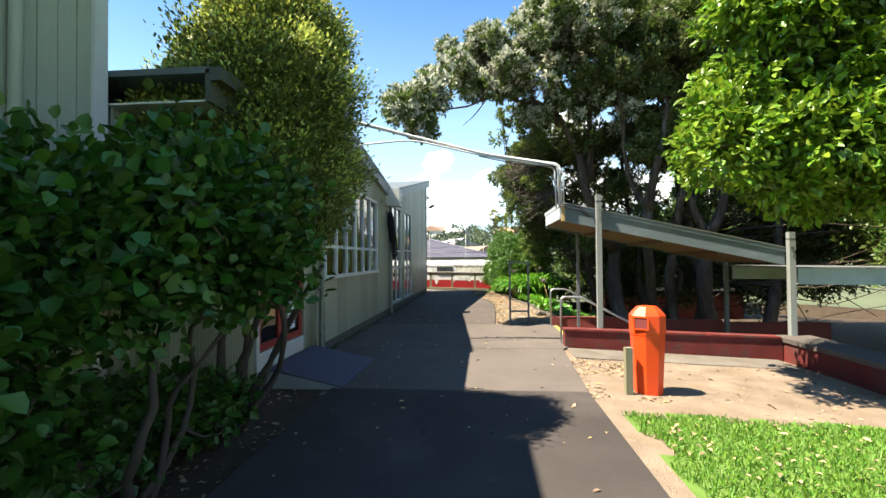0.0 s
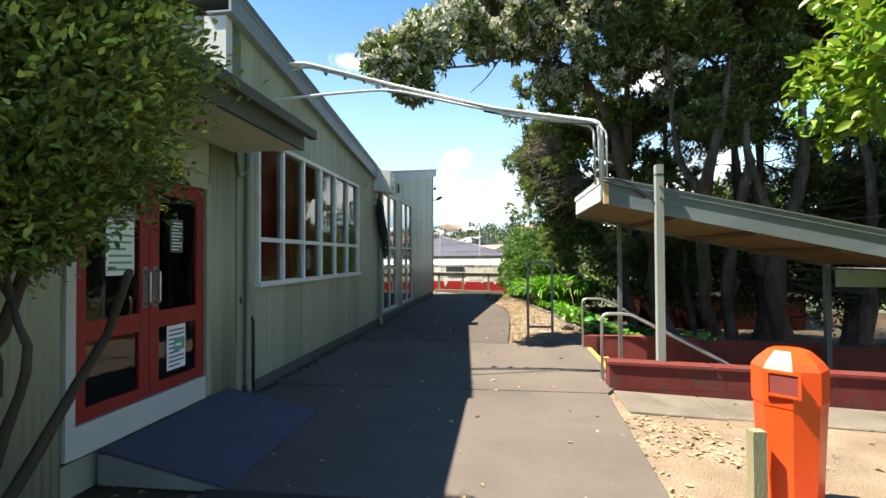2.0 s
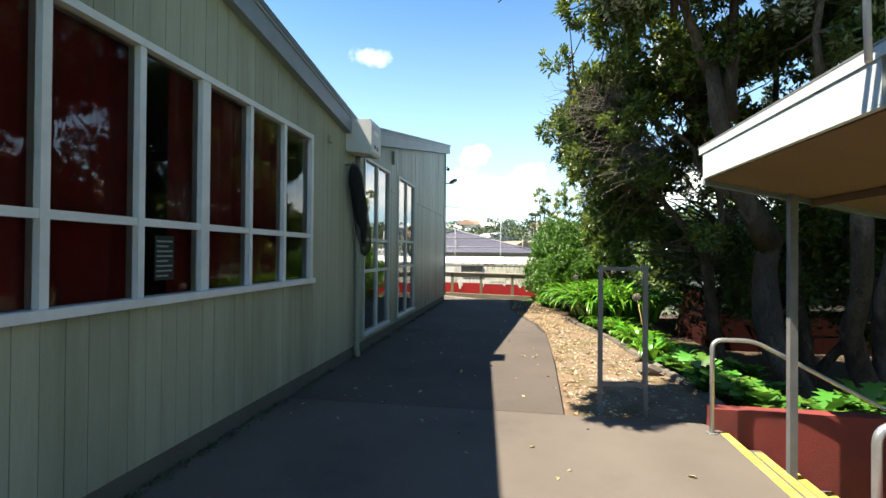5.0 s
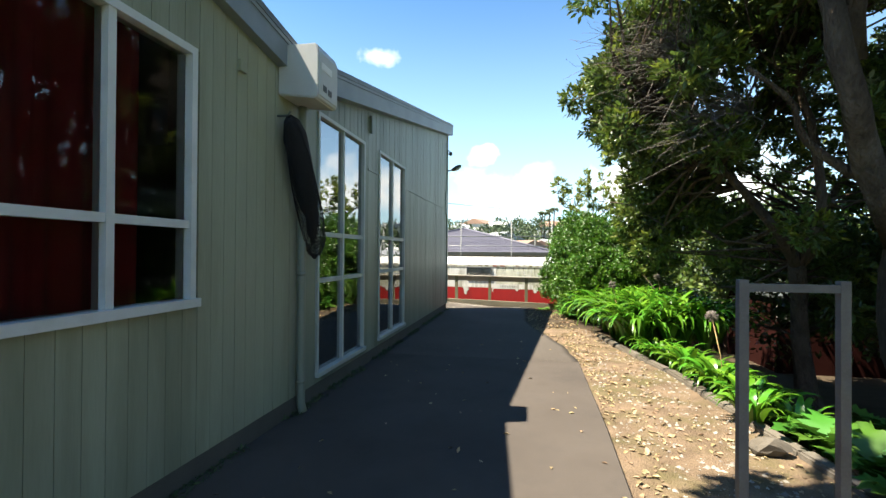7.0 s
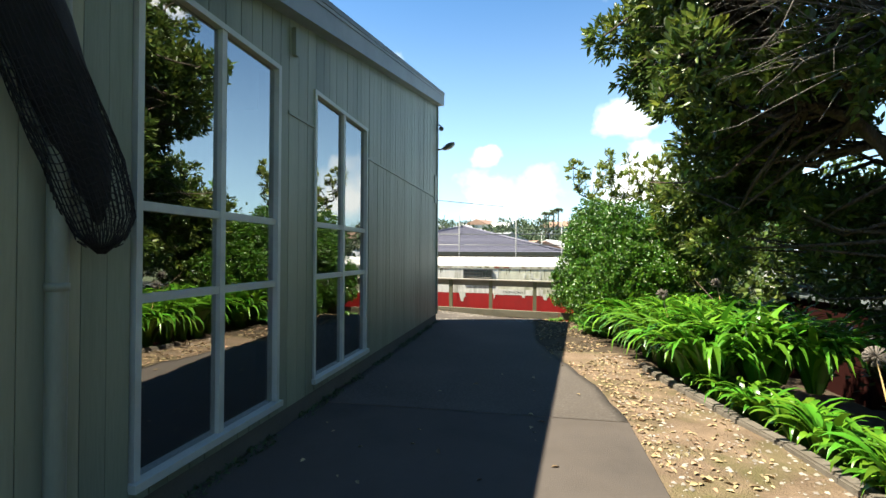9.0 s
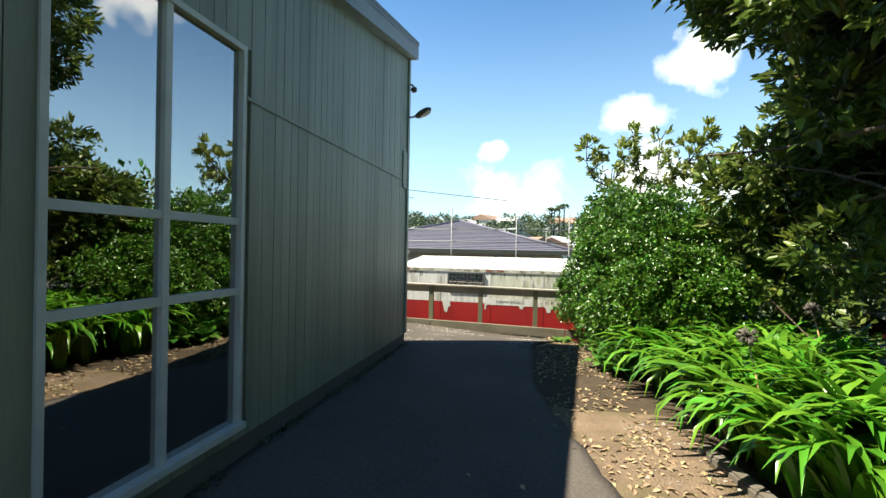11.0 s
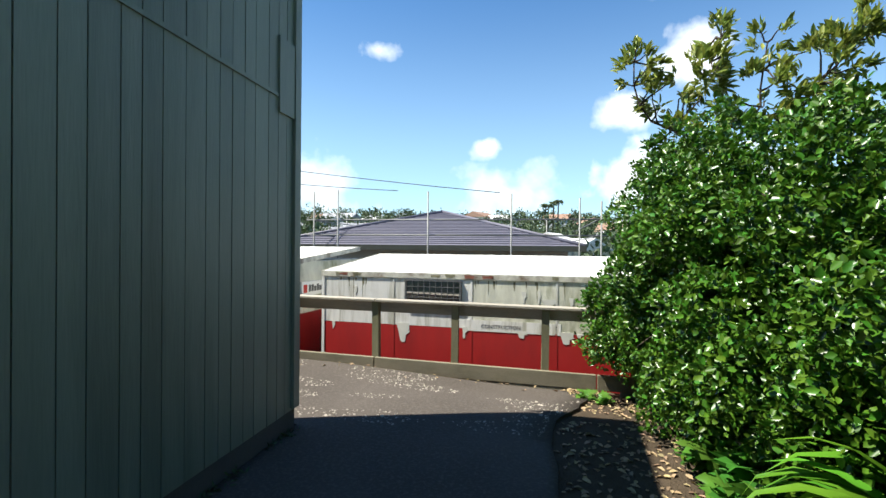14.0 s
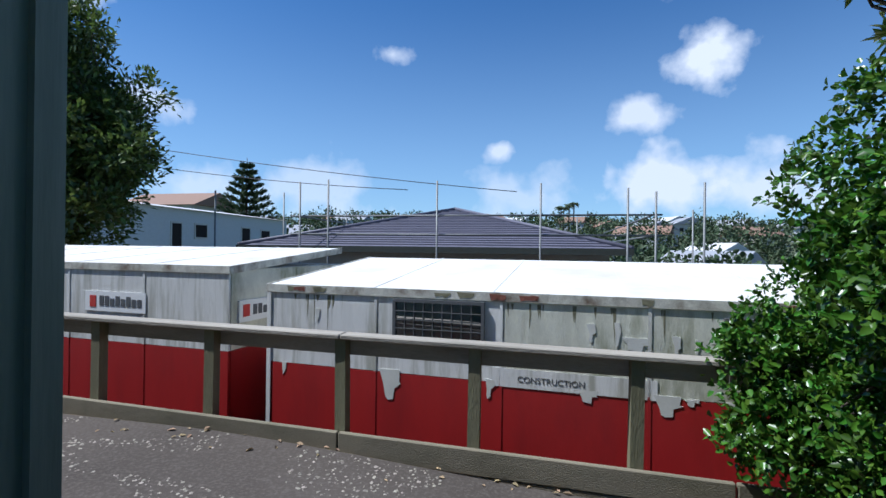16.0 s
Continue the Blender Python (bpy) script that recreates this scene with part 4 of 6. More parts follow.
gate = tagged(group_at("gate_frame", (1.63, 10.42, -.06)), "plain galvanised square-tube frame standing in the dirt", "frame")
for x in (0, .46):
    bm = bmesh.new()
    box(bm, x - .023, x + .023, -.023, .023, -.03, 1.64)
    bevel(bm, .003)
    part("post", bm, M_GATE, gate)
for z in (.36, 1.60):
    bm = bmesh.new()
    box(bm, .023, .437, -.02, .02, z - .02, z + .02)
    bevel(bm, .003)
    part("rail", bm, M_GATE, gate)

canopy = tagged(group_at("canopy", (2.5, 7.65, 0)), "sloping timber walkway canopy with blue-grey beams on posts", "canopy")


def cz(x):
    return 2.71 - .2265 * x


for y, nm in ((0.0, "near"), (2.28, "far")):
    bm = bmesh.new()
    prism(bm, [(0, cz(0) - .34), (4.06, cz(4.06) - .31), (4.06, cz(4.06)), (0, cz(0))], "y", y, y + .05)
    part("beam", bm, M_BEAM, canopy, "long weathered blue-grey beam")
    bm = bmesh.new()
    prism(bm, [(-.01, cz(0) - .06), (4.07, cz(4.06) - .06), (4.07, cz(4.06) + .015), (-.01, cz(0) + .015)], "y", y - .02 if y == 0 else y + .052, y - .002 if y == 0 else y + .07)
    part("edge_trim", bm, M_BEAM, canopy)
bm = bmesh.new()
prism(bm, [(-.02, cz(0) - .29), (-.02, cz(0) + .01), (.02, cz(0) + .01), (.02, cz(0) - .29)], "y", .052, 2.278)
part("end_fascia", bm, M_BEAM_LIGHT, canopy, "pale blue-grey end fascia")
bm = bmesh.new()
prism(bm, [(-.03, cz(0) - .05), (-.03, cz(0) + .018), (.0, cz(0) + .018), (.0, cz(0) - .05)], "y", -.02, 2.35)
part("edge_trim", bm, M_BEAM_LIGHT, canopy)
bm = bmesh.new()
prism(bm, [(.022, cz(0) - .30), (4.05, cz(4.05) - .28), (4.05, cz(4.05) - .265), (.022, cz(0) - .285)], "y", .052, 2.278)
part("lining", bm, M_PLY, canopy, "brown plywood lining")
for x in (.9, 1.9, 2.9):
    bm = bmesh.new()
    prism(bm, [(x, cz(x) - .36), (x + .05, cz(x) - .36), (x + .05, cz(x) - .30), (x, cz(x) - .30)], "y", .052, 2.278)
    part("joist", bm, M_PLY, canopy)
bm = bmesh.new()
prism(bm, [(-.03, cz(0) + .012), (4.08, cz(4.08) + .012), (4.08, cz(4.08) + .03), (-.03, cz(0) + .03)], "y", -.03, 2.36)
part("roof_sheet", bm, M_GALV_DULL, canopy, "thin grey roof sheet")
bm = bmesh.new()
box(bm, -.02, .04, -.075, -.022, 2.36, 2.70)
part("end_block", bm, M_RAWWOOD, canopy, "raw pine packing block")
bm = bmesh.new()
prism(bm, [(4.3, 1.12), (9.5, 1.06), (9.5, 1.34), (4.3, 1.42)], "y", .02, .07)
prism(bm, [(4.3, 1.12), (9.5, 1.06), (9.5, 1.34), (4.3, 1.42)], "y", 2.28, 2.33)
part("beam", bm, M_BEAM_LIGHT, canopy, "lower pale blue-grey beam")
bm = bmesh.new()
prism(bm, [(4.15, 1.42), (9.5, 1.34), (9.5, 1.37), (4.15, 1.45)], "y", -.03, 2.36)
part("roof_sheet", bm, M_GALV_DULL, canopy)
for x, y, top, w in ((.67, -.08, 2.85, .047), (4.12, -.08, 2.09, .052), (.72, 2.22, 2.4, .032), (4.1, 2.22, 1.75, .04), (8.6, -.08, 1.3, .06)):
    bm = bmesh.new()
    box(bm, x - w, x + w, y - w, y + w, -1.45, top)
    bevel(bm, .008)
    p = part("post", bm, M_WOODGREY if y < 0 else M_GATE, canopy, "square weathered grey timber post" if y < 0 else "slim dark steel post")
    if y < 0 and x < 5:
        for dz in (.28, .42):
            bm = bmesh.new()
            tube(bm, [(x, y - w, top - dz), (x, y - w - .022, top - dz)], .016, 6)
            part("bolt", bm, M_GALV_DULL, p)
        bm = bmesh.new()
        box(bm, x - w - .004, x + w + .004, y - w - .004, y + w + .004, top - .135, top - .12)
        part("strap", bm, M_BLACKRUBBER, p)

# service pipes spanning from the canopy to the hall
pipes = tagged(group_at("service_pipes", (2.42, 7.6, 2.6)), "bundle of grey service pipes spanning to the hall", "pipe")


def pipe_run(name, pts, r, mm, rad=.12):
    bm = bmesh.new()
    tube(bm, rounded([Vector(p) - Vector((2.42, 7.6, 2.6)) for p in pts], rad, 6), r, 8)
    part(name, bm, mm, pipes)


for k, dx in enumerate((0, .05, -.05)):
    dy = (-.03, .03, .05)[k]
    pipe_run("pipe", [(2.44 + dx, 7.6 + dy, 2.62), (2.42 + dx, 7.6 + dy, 3.44 + dx * .6), (1.0, 7.6 + dy, 3.70 + dx * .3), (-.4, 7.6 + dy, 4.09 + dx * .3), (-1.6, 7.45 + dy, 4.40 + dx * .3), (-1.98, 7.35 + dy, 4.36 - .05 * k)], (.024, .018, .016)[k], M_PVC)
pipe_run("pipe", [(2.3, 7.58, 3.42), (1.0, 7.58, 3.66), (-.4, 7.5, 4.0), (-1.3, 7.2, 3.86), (-1.98, 7.0, 3.74)], .018, M_PVC, .3)
pipe_run("cable", [(2.40, 7.53, 3.40), (1.6, 7.55, 3.48), (.9, 7.58, 3.66)], .011, M_BLACKRUBBER, .3)
pipe_run("cable", [(2.47, 7.54, 2.66), (2.62, 7.56, 2.6), (2.85, 7.57, 2.56), (3.0, 7.58, 2.42)], .014, M_BLACKRUBBER, .08)
pipe_run("cable", [(2.46, 7.55, 2.70), (2.75, 7.57, 2.66), (3.1, 7.58, 2.40), (3.18, 7.6, 2.2)], .010, M_BLACKRUBBER, .1)
pipe_run("pipe", [(2.52, 7.575, 2.62), (2.52, 7.575, 3.30), (2.42, 7.575, 3.40)], .014, M_PVC, .05)
for t in np.linspace(.06, .94, 13):
    x = 2.3 - 3.9 * float(t)
    z = float(np.interp(-x, [-2.42, -1.0, .4, 1.6], [3.44, 3.70, 4.09, 4.40]))
    bm = bmesh.new()
    tube(bm, [(x - 2.42 - .012, .01, z - 2.6), (x - 2.42 + .012, .01, z - 2.6)], .055, 8)
    part("clip", bm, M_GALV_DULL, pipes)

# worn concrete pads set in the dirt before the red wall
xs_ = 2.5
while xs_ < 6.1:
    bm = bmesh.new()
    w_ = float(rngw.choice([.75, 1.0, 1.25]))
    e_ = min(xs_ + w_, 6.2)
    d0 = 6.5 + float(rngw.random()) * .15
    za, zb = -.012 - .05 * (xs_ - 2.4), -.012 - .05 * (e_ - 2.4)
    prism(bm, [(xs_ + .006, za - .1), (e_ - .006, zb - .1), (e_ - .006, zb), (xs_ + .006, za)], "y", d0, 7.30)
    bevel(bm, .01)
    tagged(part("concrete_pad", bm, M_CONC_PALE), "worn pale concrete pad half sunk in dirt", "paving slab", "concrete pads by the wall")
    xs_ = e_

# kerb along the planted bank
kerb = tagged(group_at("bank_kerb"), "rough low concrete kerb along the planted bank", "kerb", kind="structure")
yk = 10.45
while yk < 17.9:
    y2 = min(yk + .92, 17.95)
    bm = bmesh.new()
    xa, xb = kerb_x(yk), kerb_x(y2)
    o = [(xa - .13, yk + .006), (xa, yk + .006), (xb, y2 - .006), (xb - .13, y2 - .006)]
    prism(bm, o, "z", -.4, .012 + .02 * float(rngw.random()))
    bevel(bm, .018, 2)
    part("kerb_block", bm, M_CONC_PALE, kerb)
    yk = y2
bm = bmesh.new()
bmesh.ops.create_icosphere(bm, subdivisions=2, radius=.14, matrix=pose(2.62, 12.3, .03) @ Matrix.Diagonal((1.2, .8, .6, 1)))
for v in bm.verts:
    v.co += Vector(rngw.normal(size=3)) * .012
tagged(part("loose_stone", bm, M_CONC_PALE), "loose pale broken stone on the dirt", "stone")

# ---- litter bin ----
litter = tagged(group_at("litter_bin", (3.05, 4.62, -.10)), "orange-red octagonal plastic litter bin on dirt", "bin")


def octagon(r, z, flat=.92):
    return [(r * math.cos(math.pi / 8 + k * math.pi / 4), r * flat * math.sin(math.pi / 8 + k * math.pi / 4), z) for k in range(8)]


def loft(bm, rings, close=True):
    R = [[bm.verts.new(p) for p in ring] for ring in rings]
    for a, b in zip(R, R[1:]):
        for k in range(len(a)):
            bm.faces.new((a[k], a[(k + 1) % len(a)], b[(k + 1) % len(b)], b[k]))
    if close:
        bm.faces.new(R[0][::-1])
        bm.faces.new(R[-1])
    return R


bm = bmesh.new()
loft(bm, [octagon(.215, 0), octagon(.22, .03), octagon(.265, .84), octagon(.265, .86)])
bevel(bm, .012, 2)
part("body", bm, M_ORANGE, litter)
bm = bmesh.new()
loft(bm, [octagon(.272, .862), octagon(.278, .90), octagon(.278, 1.13), octagon(.24, 1.18), octagon(.15, 1.255), octagon(.13, 1.26)])
bevel(bm, .01, 2)
hood = part("hood", bm, M_ORANGE, litter)
bm = bmesh.new()
box(bm, -.10, .10, -.262, -.15, .96, 1.11, Matrix.Rotation(radians(-38), 4, 'Z'))
part("slot", bm, M_REDDARK, hood, "dark litter opening")
bm = bmesh.new()
for a, b, c, d in ((-.12, .12, .945, .96), (-.12, .12, 1.11, 1.125), (-.12, -.10, .96, 1.11), (.10, .12, .96, 1.11)):
    box(bm, a, b, -.272, -.25, c, d, Matrix.Rotation(radians(-38), 4, 'Z'))
part("slot_rim", bm, M_ORANGE, hood)
bm = bmesh.new()
box(bm, -.045, .045, -.035, .035, -.05, .62)
bevel(bm, .006)
stake = tagged(part("timber_stake", bm, M_WOODGREEN), "short square timber stake against the bin", "stake")
litter.scale = (.79, .79, .90)
stake.matrix_world = pose(2.765, 4.47, -.09, 0, 0, 8)

# ---- things on the hall wall ----
def downpipe(y, x, z0, z1, r, label, kick=True):
    d = tagged(group_at("downpipe", (x, y, z0)), label, "downpipe", "downpipes")
    bm = bmesh.new()
    h = z1 - z0
    pts = [(0.03, 0, 0.02), (0, 0, .12), (0, 0, h - .25), (0, 0, h)]
    tube(bm, rounded(pts, .08), r, 10)
    part("pipe", bm, M_PIPE, d)
    for f in (.1, .45, .8):
        bm = bmesh.new()
        tube(bm, [(0, 0, h * f), (0, 0, h * f + .04)], r + .006, 10)
        part("bracket", bm, M_PIPE, d)
    return d


downpipe(6.37, WALL + .06, .06, 2.9, .036, "olive painted downpipe at the porch corner")
downpipe(12.36, WALL + .075, -.01, 3.24, .045, "olive painted downpipe under the metal box")
bm = bmesh.new()
tube(bm, rounded([(WALL + .03, 6.55, .04), (WALL + .03, 6.55, .9), (WALL - .005, 6.55, .95)], .04), .016, 8)
tagged(part("drain_hose", bm, M_BLACKRUBBER), "black drain hose clipped to the wall", "hose")
bm = bmesh.new()
tube(bm, rounded([(WALL + .03, 6.18, 2.84), (WALL + .06, 6.2, 2.6), (WALL + .07, 6.3, 2.66)], .03), .02, 8)
tagged(part("waste_pipe", bm, M_PIPE), "short bent olive pipe under the soffit", "pipe")
bm = bmesh.new()
tube(bm, [(WALL + .005, 6.26, 1.18), (WALL + .06, 6.26, 1.18)], .014, 8)
tube(bm, [(WALL + .05, 6.26, 1.21), (WALL + .05, 6.26, 1.13)], .022, 8)
tagged(part("garden_tap", bm, M_GALV_DULL), "small dull metal tap on the corner board", "tap")

unit_box = tagged(group_at("metal_box", (WALL, 11.98, 3.2)), "pale grey sheet-metal rainwater box under the roof valley", "box")
bm = bmesh.new()
prism(bm, [(.005, .05), (.40, 0), (.43, .03), (.43, .46), (.40, .54), (.005, .54)], "y", 0, .46)
bevel(bm, .012, 2)
part("body", bm, M_BOXMETAL, unit_box)
bm = bmesh.new()
box(bm, .431, .436, .06, .30, .30, .37)
part("label_plate", bm, M_PAPER, unit_box, "faded paper label")
bm = bmesh.new()
box(bm, .431, .435, .10, .18, .10, .16)
box(bm, .431, .435, .22, .30, .09, .15)
part("label_plate", bm, M_GREYPRINT, unit_box)

# bundled sports net
rngn = np.random.default_rng(5)
bm = bmesh.new()
NET = [(11.99, 3.05, .02), (12.02, 3.0, .11), (12.10, 2.86, .16), (12.20, 2.66, .18), (12.30, 2.44, .165), (12.40, 2.24, .15), (12.48, 2.05, .12), (12.52, 1.9, .06), (12.53, 1.8, .015)]
tube(bm, [(0, y, z) for y, z, r in NET], [r for y, z, r in NET], 14)
for v in bm.verts:
    v.co = Vector((WALL + .125 + v.co.x * .55, v.co.y, v.co.z)) + Vector(rngn.normal(size=3)) * .010
net = tagged(group_at("sports_net"), "black sports net bundled and hung on the wall", "net")
part("net_body", bm, M_NET, net)


def net_at(t, a, k=1.0):
    """A point on the skin of the hanging net: t from top to tip, a round it."""
    y = float(np.interp(t, [0, .2, .45, .7, .88, 1], [12.0, 12.12, 12.28, 12.45, 12.53, 12.53]))
    r = float(np.interp(t, [0, .12, .35, .62, .85, .96, 1], [.05, .15, .2, .22, .2, .12, .02])) * k
    return (WALL + .14 + r * .5 * math.cos(a), y + r * math.sin(a), 3.03 - 1.40 * t)


for k in range(44):
    bm = bmesh.new()
    a = 2 * math.pi * k / 44
    tube(bm, [net_at(t, a + .5 * t, .94 + .08 * rngn.random()) for t in np.linspace(.02, 1, 15)], .0032, 4)
    part("cord", bm, M_NET, net)
for k in range(22):
    bm = bmesh.new()
    t = .42 + .026 * k
    tube(bm, [net_at(t + .012 * math.sin(9 * q), q) for q in np.linspace(0, 6.283, 24)], .0028, 4)
    part("cord", bm, M_NET, net)
bm = bmesh.new()
tube(bm, rounded([(WALL - .01, 11.98, 3.04), (WALL + .12, 11.98, 3.04), (WALL + .14, 11.98, 3.08)], .03), .012, 6)
part("hook", bm, M_GALV_DULL, net)

flood = tagged(group_at("flood_light", (WALL + .03, 21.66, 4.22)), "small black outdoor flood light on a bracket", "light")
bm = bmesh.new()
tube(bm, rounded([(0, 0, -.05), (.08, 0, -.05), (.14, .02, 0)], .03), .018, 8)
part("bracket", bm, M_GALV_DULL, flood)
bm = bmesh.new()
tm = Matrix.Translation((.26, .02, .03)) @ Matrix.Rotation(radians(-28), 4, 'Y')
bmesh.ops.create_uvsphere(bm, u_segments=16, v_segments=8, radius=1, matrix=tm @ Matrix.Diagonal((.17, .10, .065, 1)))
part("head", bm, M_FASCIA_DARK, flood)
bm = bmesh.new()
bmesh.ops.create_uvsphere(bm, u_segments=14, v_segments=6, radius=1, matrix=tm @ Matrix.Translation((.02, 0, -.03)) @ Matrix.Diagonal((.13, .08, .045, 1)))
part("lens", bm, M_WHITE, flood, "pale lens")
cctv = tagged(group_at("wall_sensor", (WALL + .03, 21.66, 4.72)), "small dark security sensor on the wall corner", "sensor")
bm = bmesh.new()
tube(bm, rounded([(0, 0, .05), (.06, 0, .05), (.06, 0, -.02)], .03), .015, 6)
part("bracket", bm, M_FASCIA_DARK, cctv)
bm = bmesh.new()
bmesh.ops.create_uvsphere(bm, u_segments=10, v_segments=6, radius=.06, matrix=Matrix.Translation((.08, 0, -.04)))
part("head", bm, M_FASCIA_DARK, cctv)
solidb = tagged(solid("junction_box", M_GREEN, None, (WALL + .004, WALL + .05, 14.66, 14.72, 3.55, 3.82), bev=.006), "small green conduit box under the eave", "box")
tagged(solid("junction_box", M_CREAM, None, (WALL + .004, WALL + .04, 11.32, 11.42, 3.24, 3.33), bev=.006), "small cream junction box near the window", "box")

# ---- timber fence ----
fence = tagged(group_at("fence", (0, 24.3, 0)), "low lichened timber rail fence with a base board", "fence")


def fence_z(x):
    """Top of the rail and of the base board, both falling gently along the fence."""
    return float(np.interp(x, [-8, -3.3, .5, 3.6], [1.0, .925, .865, .83])), float(np.interp(x, [-8, -3.3, -.8, .5, 3.6], [.20, .105, .015, -.01, -.08]))


def fence_run(name, a, b, y0, y1, lo, hi, mm, label="", bev=.006):
    bm = bmesh.new()
    prism(bm, [(a, lo(a)), (b, lo(b)), (b, hi(b)), (a, hi(a))], "y", y0, y1)
    bevel(bm, bev)
    part(name, bm, mm, fence, label)


for k, x in enumerate((-7.25, -5.9, -4.62, -3.32, -1.98, -.80, .47, 1.76, 3.05)):
    bm = bmesh.new()
    box(bm, -.05, .05, -.05, .05, -1.2, fence_z(x)[0] - .045, pose(x, 0, 0, 0, (.4, -.5, .3)[k % 3], (2, -3, 1)[k % 3]))
    bevel(bm, .008)
    part("post", bm, M_WOODGREEN, fence, "square lichened post")
for a, b in ((-8.5, -5.2), (-5.2, -1.985), (-1.98, 1.15), (1.155, 3.6)):
    fence_run("top_rail", a + .003, b - .003, -.085, .085, lambda x: fence_z(x)[0] - .042, lambda x: fence_z(x)[0], M_WOODRAIL, "flat grey top rail", .008)
    fence_run("under_rail", a + .005, b - .005, .052, .095, lambda x: fence_z(x)[0] - .20, lambda x: fence_z(x)[0] - .045, M_WOODRAIL)
    fence_run("base_board", a + .004, b - .004, -.10, -.053, lambda x: fence_z(x)[1] - .21, lambda x: fence_z(x)[1], M_BASEBOARD, "low weathered base board", .008)
    fence_run("base_board", a + .3, b - .004, -.095, -.056, lambda x: fence_z(x)[1] - .42, lambda x: fence_z(x)[1] - .214, M_BASEBOARD, "", .006)

# ---- site cabins beyond the fence ----
def cabin(name, label, x0, x1, y0, y1, zf, zr, band, angle, pivot):
    """A site cabin: white upper and red lower panels, a roof with trim, sloping gently up to the rear."""
    c = tagged(group_at(name, pivot), label, "site cabin", "site cabins")
    c.rotation_euler = (0, 0, radians(angle))
    px, py = pivot[0], pivot[1]
    def cp(nm, boxes, mm, bev=.004, lab="", parent=None):
        bm = bmesh.new()
        for b in boxes:
            box(bm, b[0] - px, b[1] - px, b[2] - py, b[3] - py, b[4], b[5])
        if bev:
            bevel(bm, bev)
        return part(nm, bm, mm, parent or c, lab)
    cp("core", [(x0 + .03, x1 - .03, y0 + .03, y1 - .03, -1.4, zf - .03)], M_CONT_WHITE, 0)
    w = 1.22
    n = max(1, round((x1 - x0) / w))
    for k in range(n):
        a, b = x0 + (x1 - x0) * k / n, x0 + (x1 - x0) * (k + 1) / n
        mould = x1 > 0 and k in (2, 3)
        cp("panel", [(a + .006, b - .006, y0, y0 + .028, band + .004, zf - .075)], M_CONT_MOULD if mould else M_CONT_WHITE, lab="peeling white panel")
        cp("panel", [(a + .006, b - .006, y0 - .002, y0 + .028, -1.38, band - .004)], M_CONT_RED, lab="red lower panel")
        if k < n - 1:
            cp("cover_strip", [(b - .014, b + .014, y0 - .007, y0 - .003, band, zf - .08)], M_CONT_WHITE, .002)
            cp("cover_strip", [(b - .014, b + .014, y0 - .007, y0 - .003, -1.3, band - .002)], M_CONT_RED, .002)
    for xx, s in ((x0, 1), (x1, -1)):
        m = 2
        for k in range(m):
            a, b = y0 + .03 + (y1 - y0 - .03) * k / m, y0 + .03 + (y1 - y0 - .03) * (k + 1) / m
            xa, xb = sorted((xx, xx + s * .028))
            cp("panel", [(xa, xb, a + .005, b - .005, band + .004, zf - .04)], M_CONT_MOULD if s < 0 else M_CONT_WHITE)
            cp("panel", [(xa, xb, a + .005, b - .005, -1.38, band - .004)], M_CONT_RED)
    bm = bmesh.new()
    prism(bm, [(y0 - py, zf - .035), (y1 - py, zr - .035), (y1 - py, zr), (y0 - py, zf)], "x", x0 - px, x1 - px)
    part("roof", bm, M_CONT_ROOF, c, "pale roof with faint rust stains")
    for q in np.arange(x0 + 1.22, x1 - .3, 1.22):
        bm = bmesh.new()
        prism(bm, [(y0 - py, zf + .001), (y1 - py, zr + .001), (y1 - py, zr + .005), (y0 - py, zf + .005)], "x", q - px - .02, q - px + .02)
        part("roof_seam", bm, M_CONT_ROOF, c)
    bm = bmesh.new()
    box(bm, x0 - px - .012, x1 - px + .012, y0 - py - .014, y0 - py + .0, zf - .075, zf + .008)
    bevel(bm, .006)
    part("edge_trim", bm, M_RUST, c, "rusty white edge trim")
    for xx in (x0 - .02, x1):
        bm = bmesh.new()
        prism(bm, [(y0 - py, zf - .08), (y1 - py, zr - .08), (y1 - py, zr + .01), (y0 - py, zf + .01)], "x", xx - px, xx - px + .02)
        part("edge_trim", bm, M_RUST, c)
    bm = bmesh.new()
    box(bm, x0 - px - .004, x0 - px + .045, y0 - py - .012, y0 - py - .003, -1.3, zf - .09)
    part("corner_post", bm, M_CONT_WHITE, c)
    return c, cp


cabin_a, cpa = cabin("site_cabin", "peeling white and red site cabin with barred windows", -3.16, 3.2, 24.97, 27.5, 1.26, 1.52, .43, -4.5, (-3.16, 24.97, 0))


def cabin_window(x0, x1, z0, z1):
    w = cpa("window", [(x0, x1, 24.955, 24.965, z0, z1)], M_GLASS2, 0, "dark barred cabin window")
    for b in ((x0 - .03, x0, 24.93, 24.966, z0 - .03, z1 + .03), (x1, x1 + .03, 24.93, 24.966, z0 - .03, z1 + .03), (x0, x1, 24.93, 24.966, z0 - .03, z0), (x0, x1, 24.93, 24.966, z1, z1 + .03)):
        cpa("frame", [b], M_GREYPRINT, .003, parent=w)
    for t in np.linspace(x0, x1, 10)[1:-1]:
        cpa("bar", [(t - .004, t + .004, 24.936, 24.944, z0, z1)], M_GALV_DULL, 0, parent=w)
    for t in np.linspace(z0, z1, 5)[1:-1]:
        cpa("bar", [(x0, x1, 24.93, 24.935, t - .004, t + .004)], M_GALV_DULL, 0, parent=w)


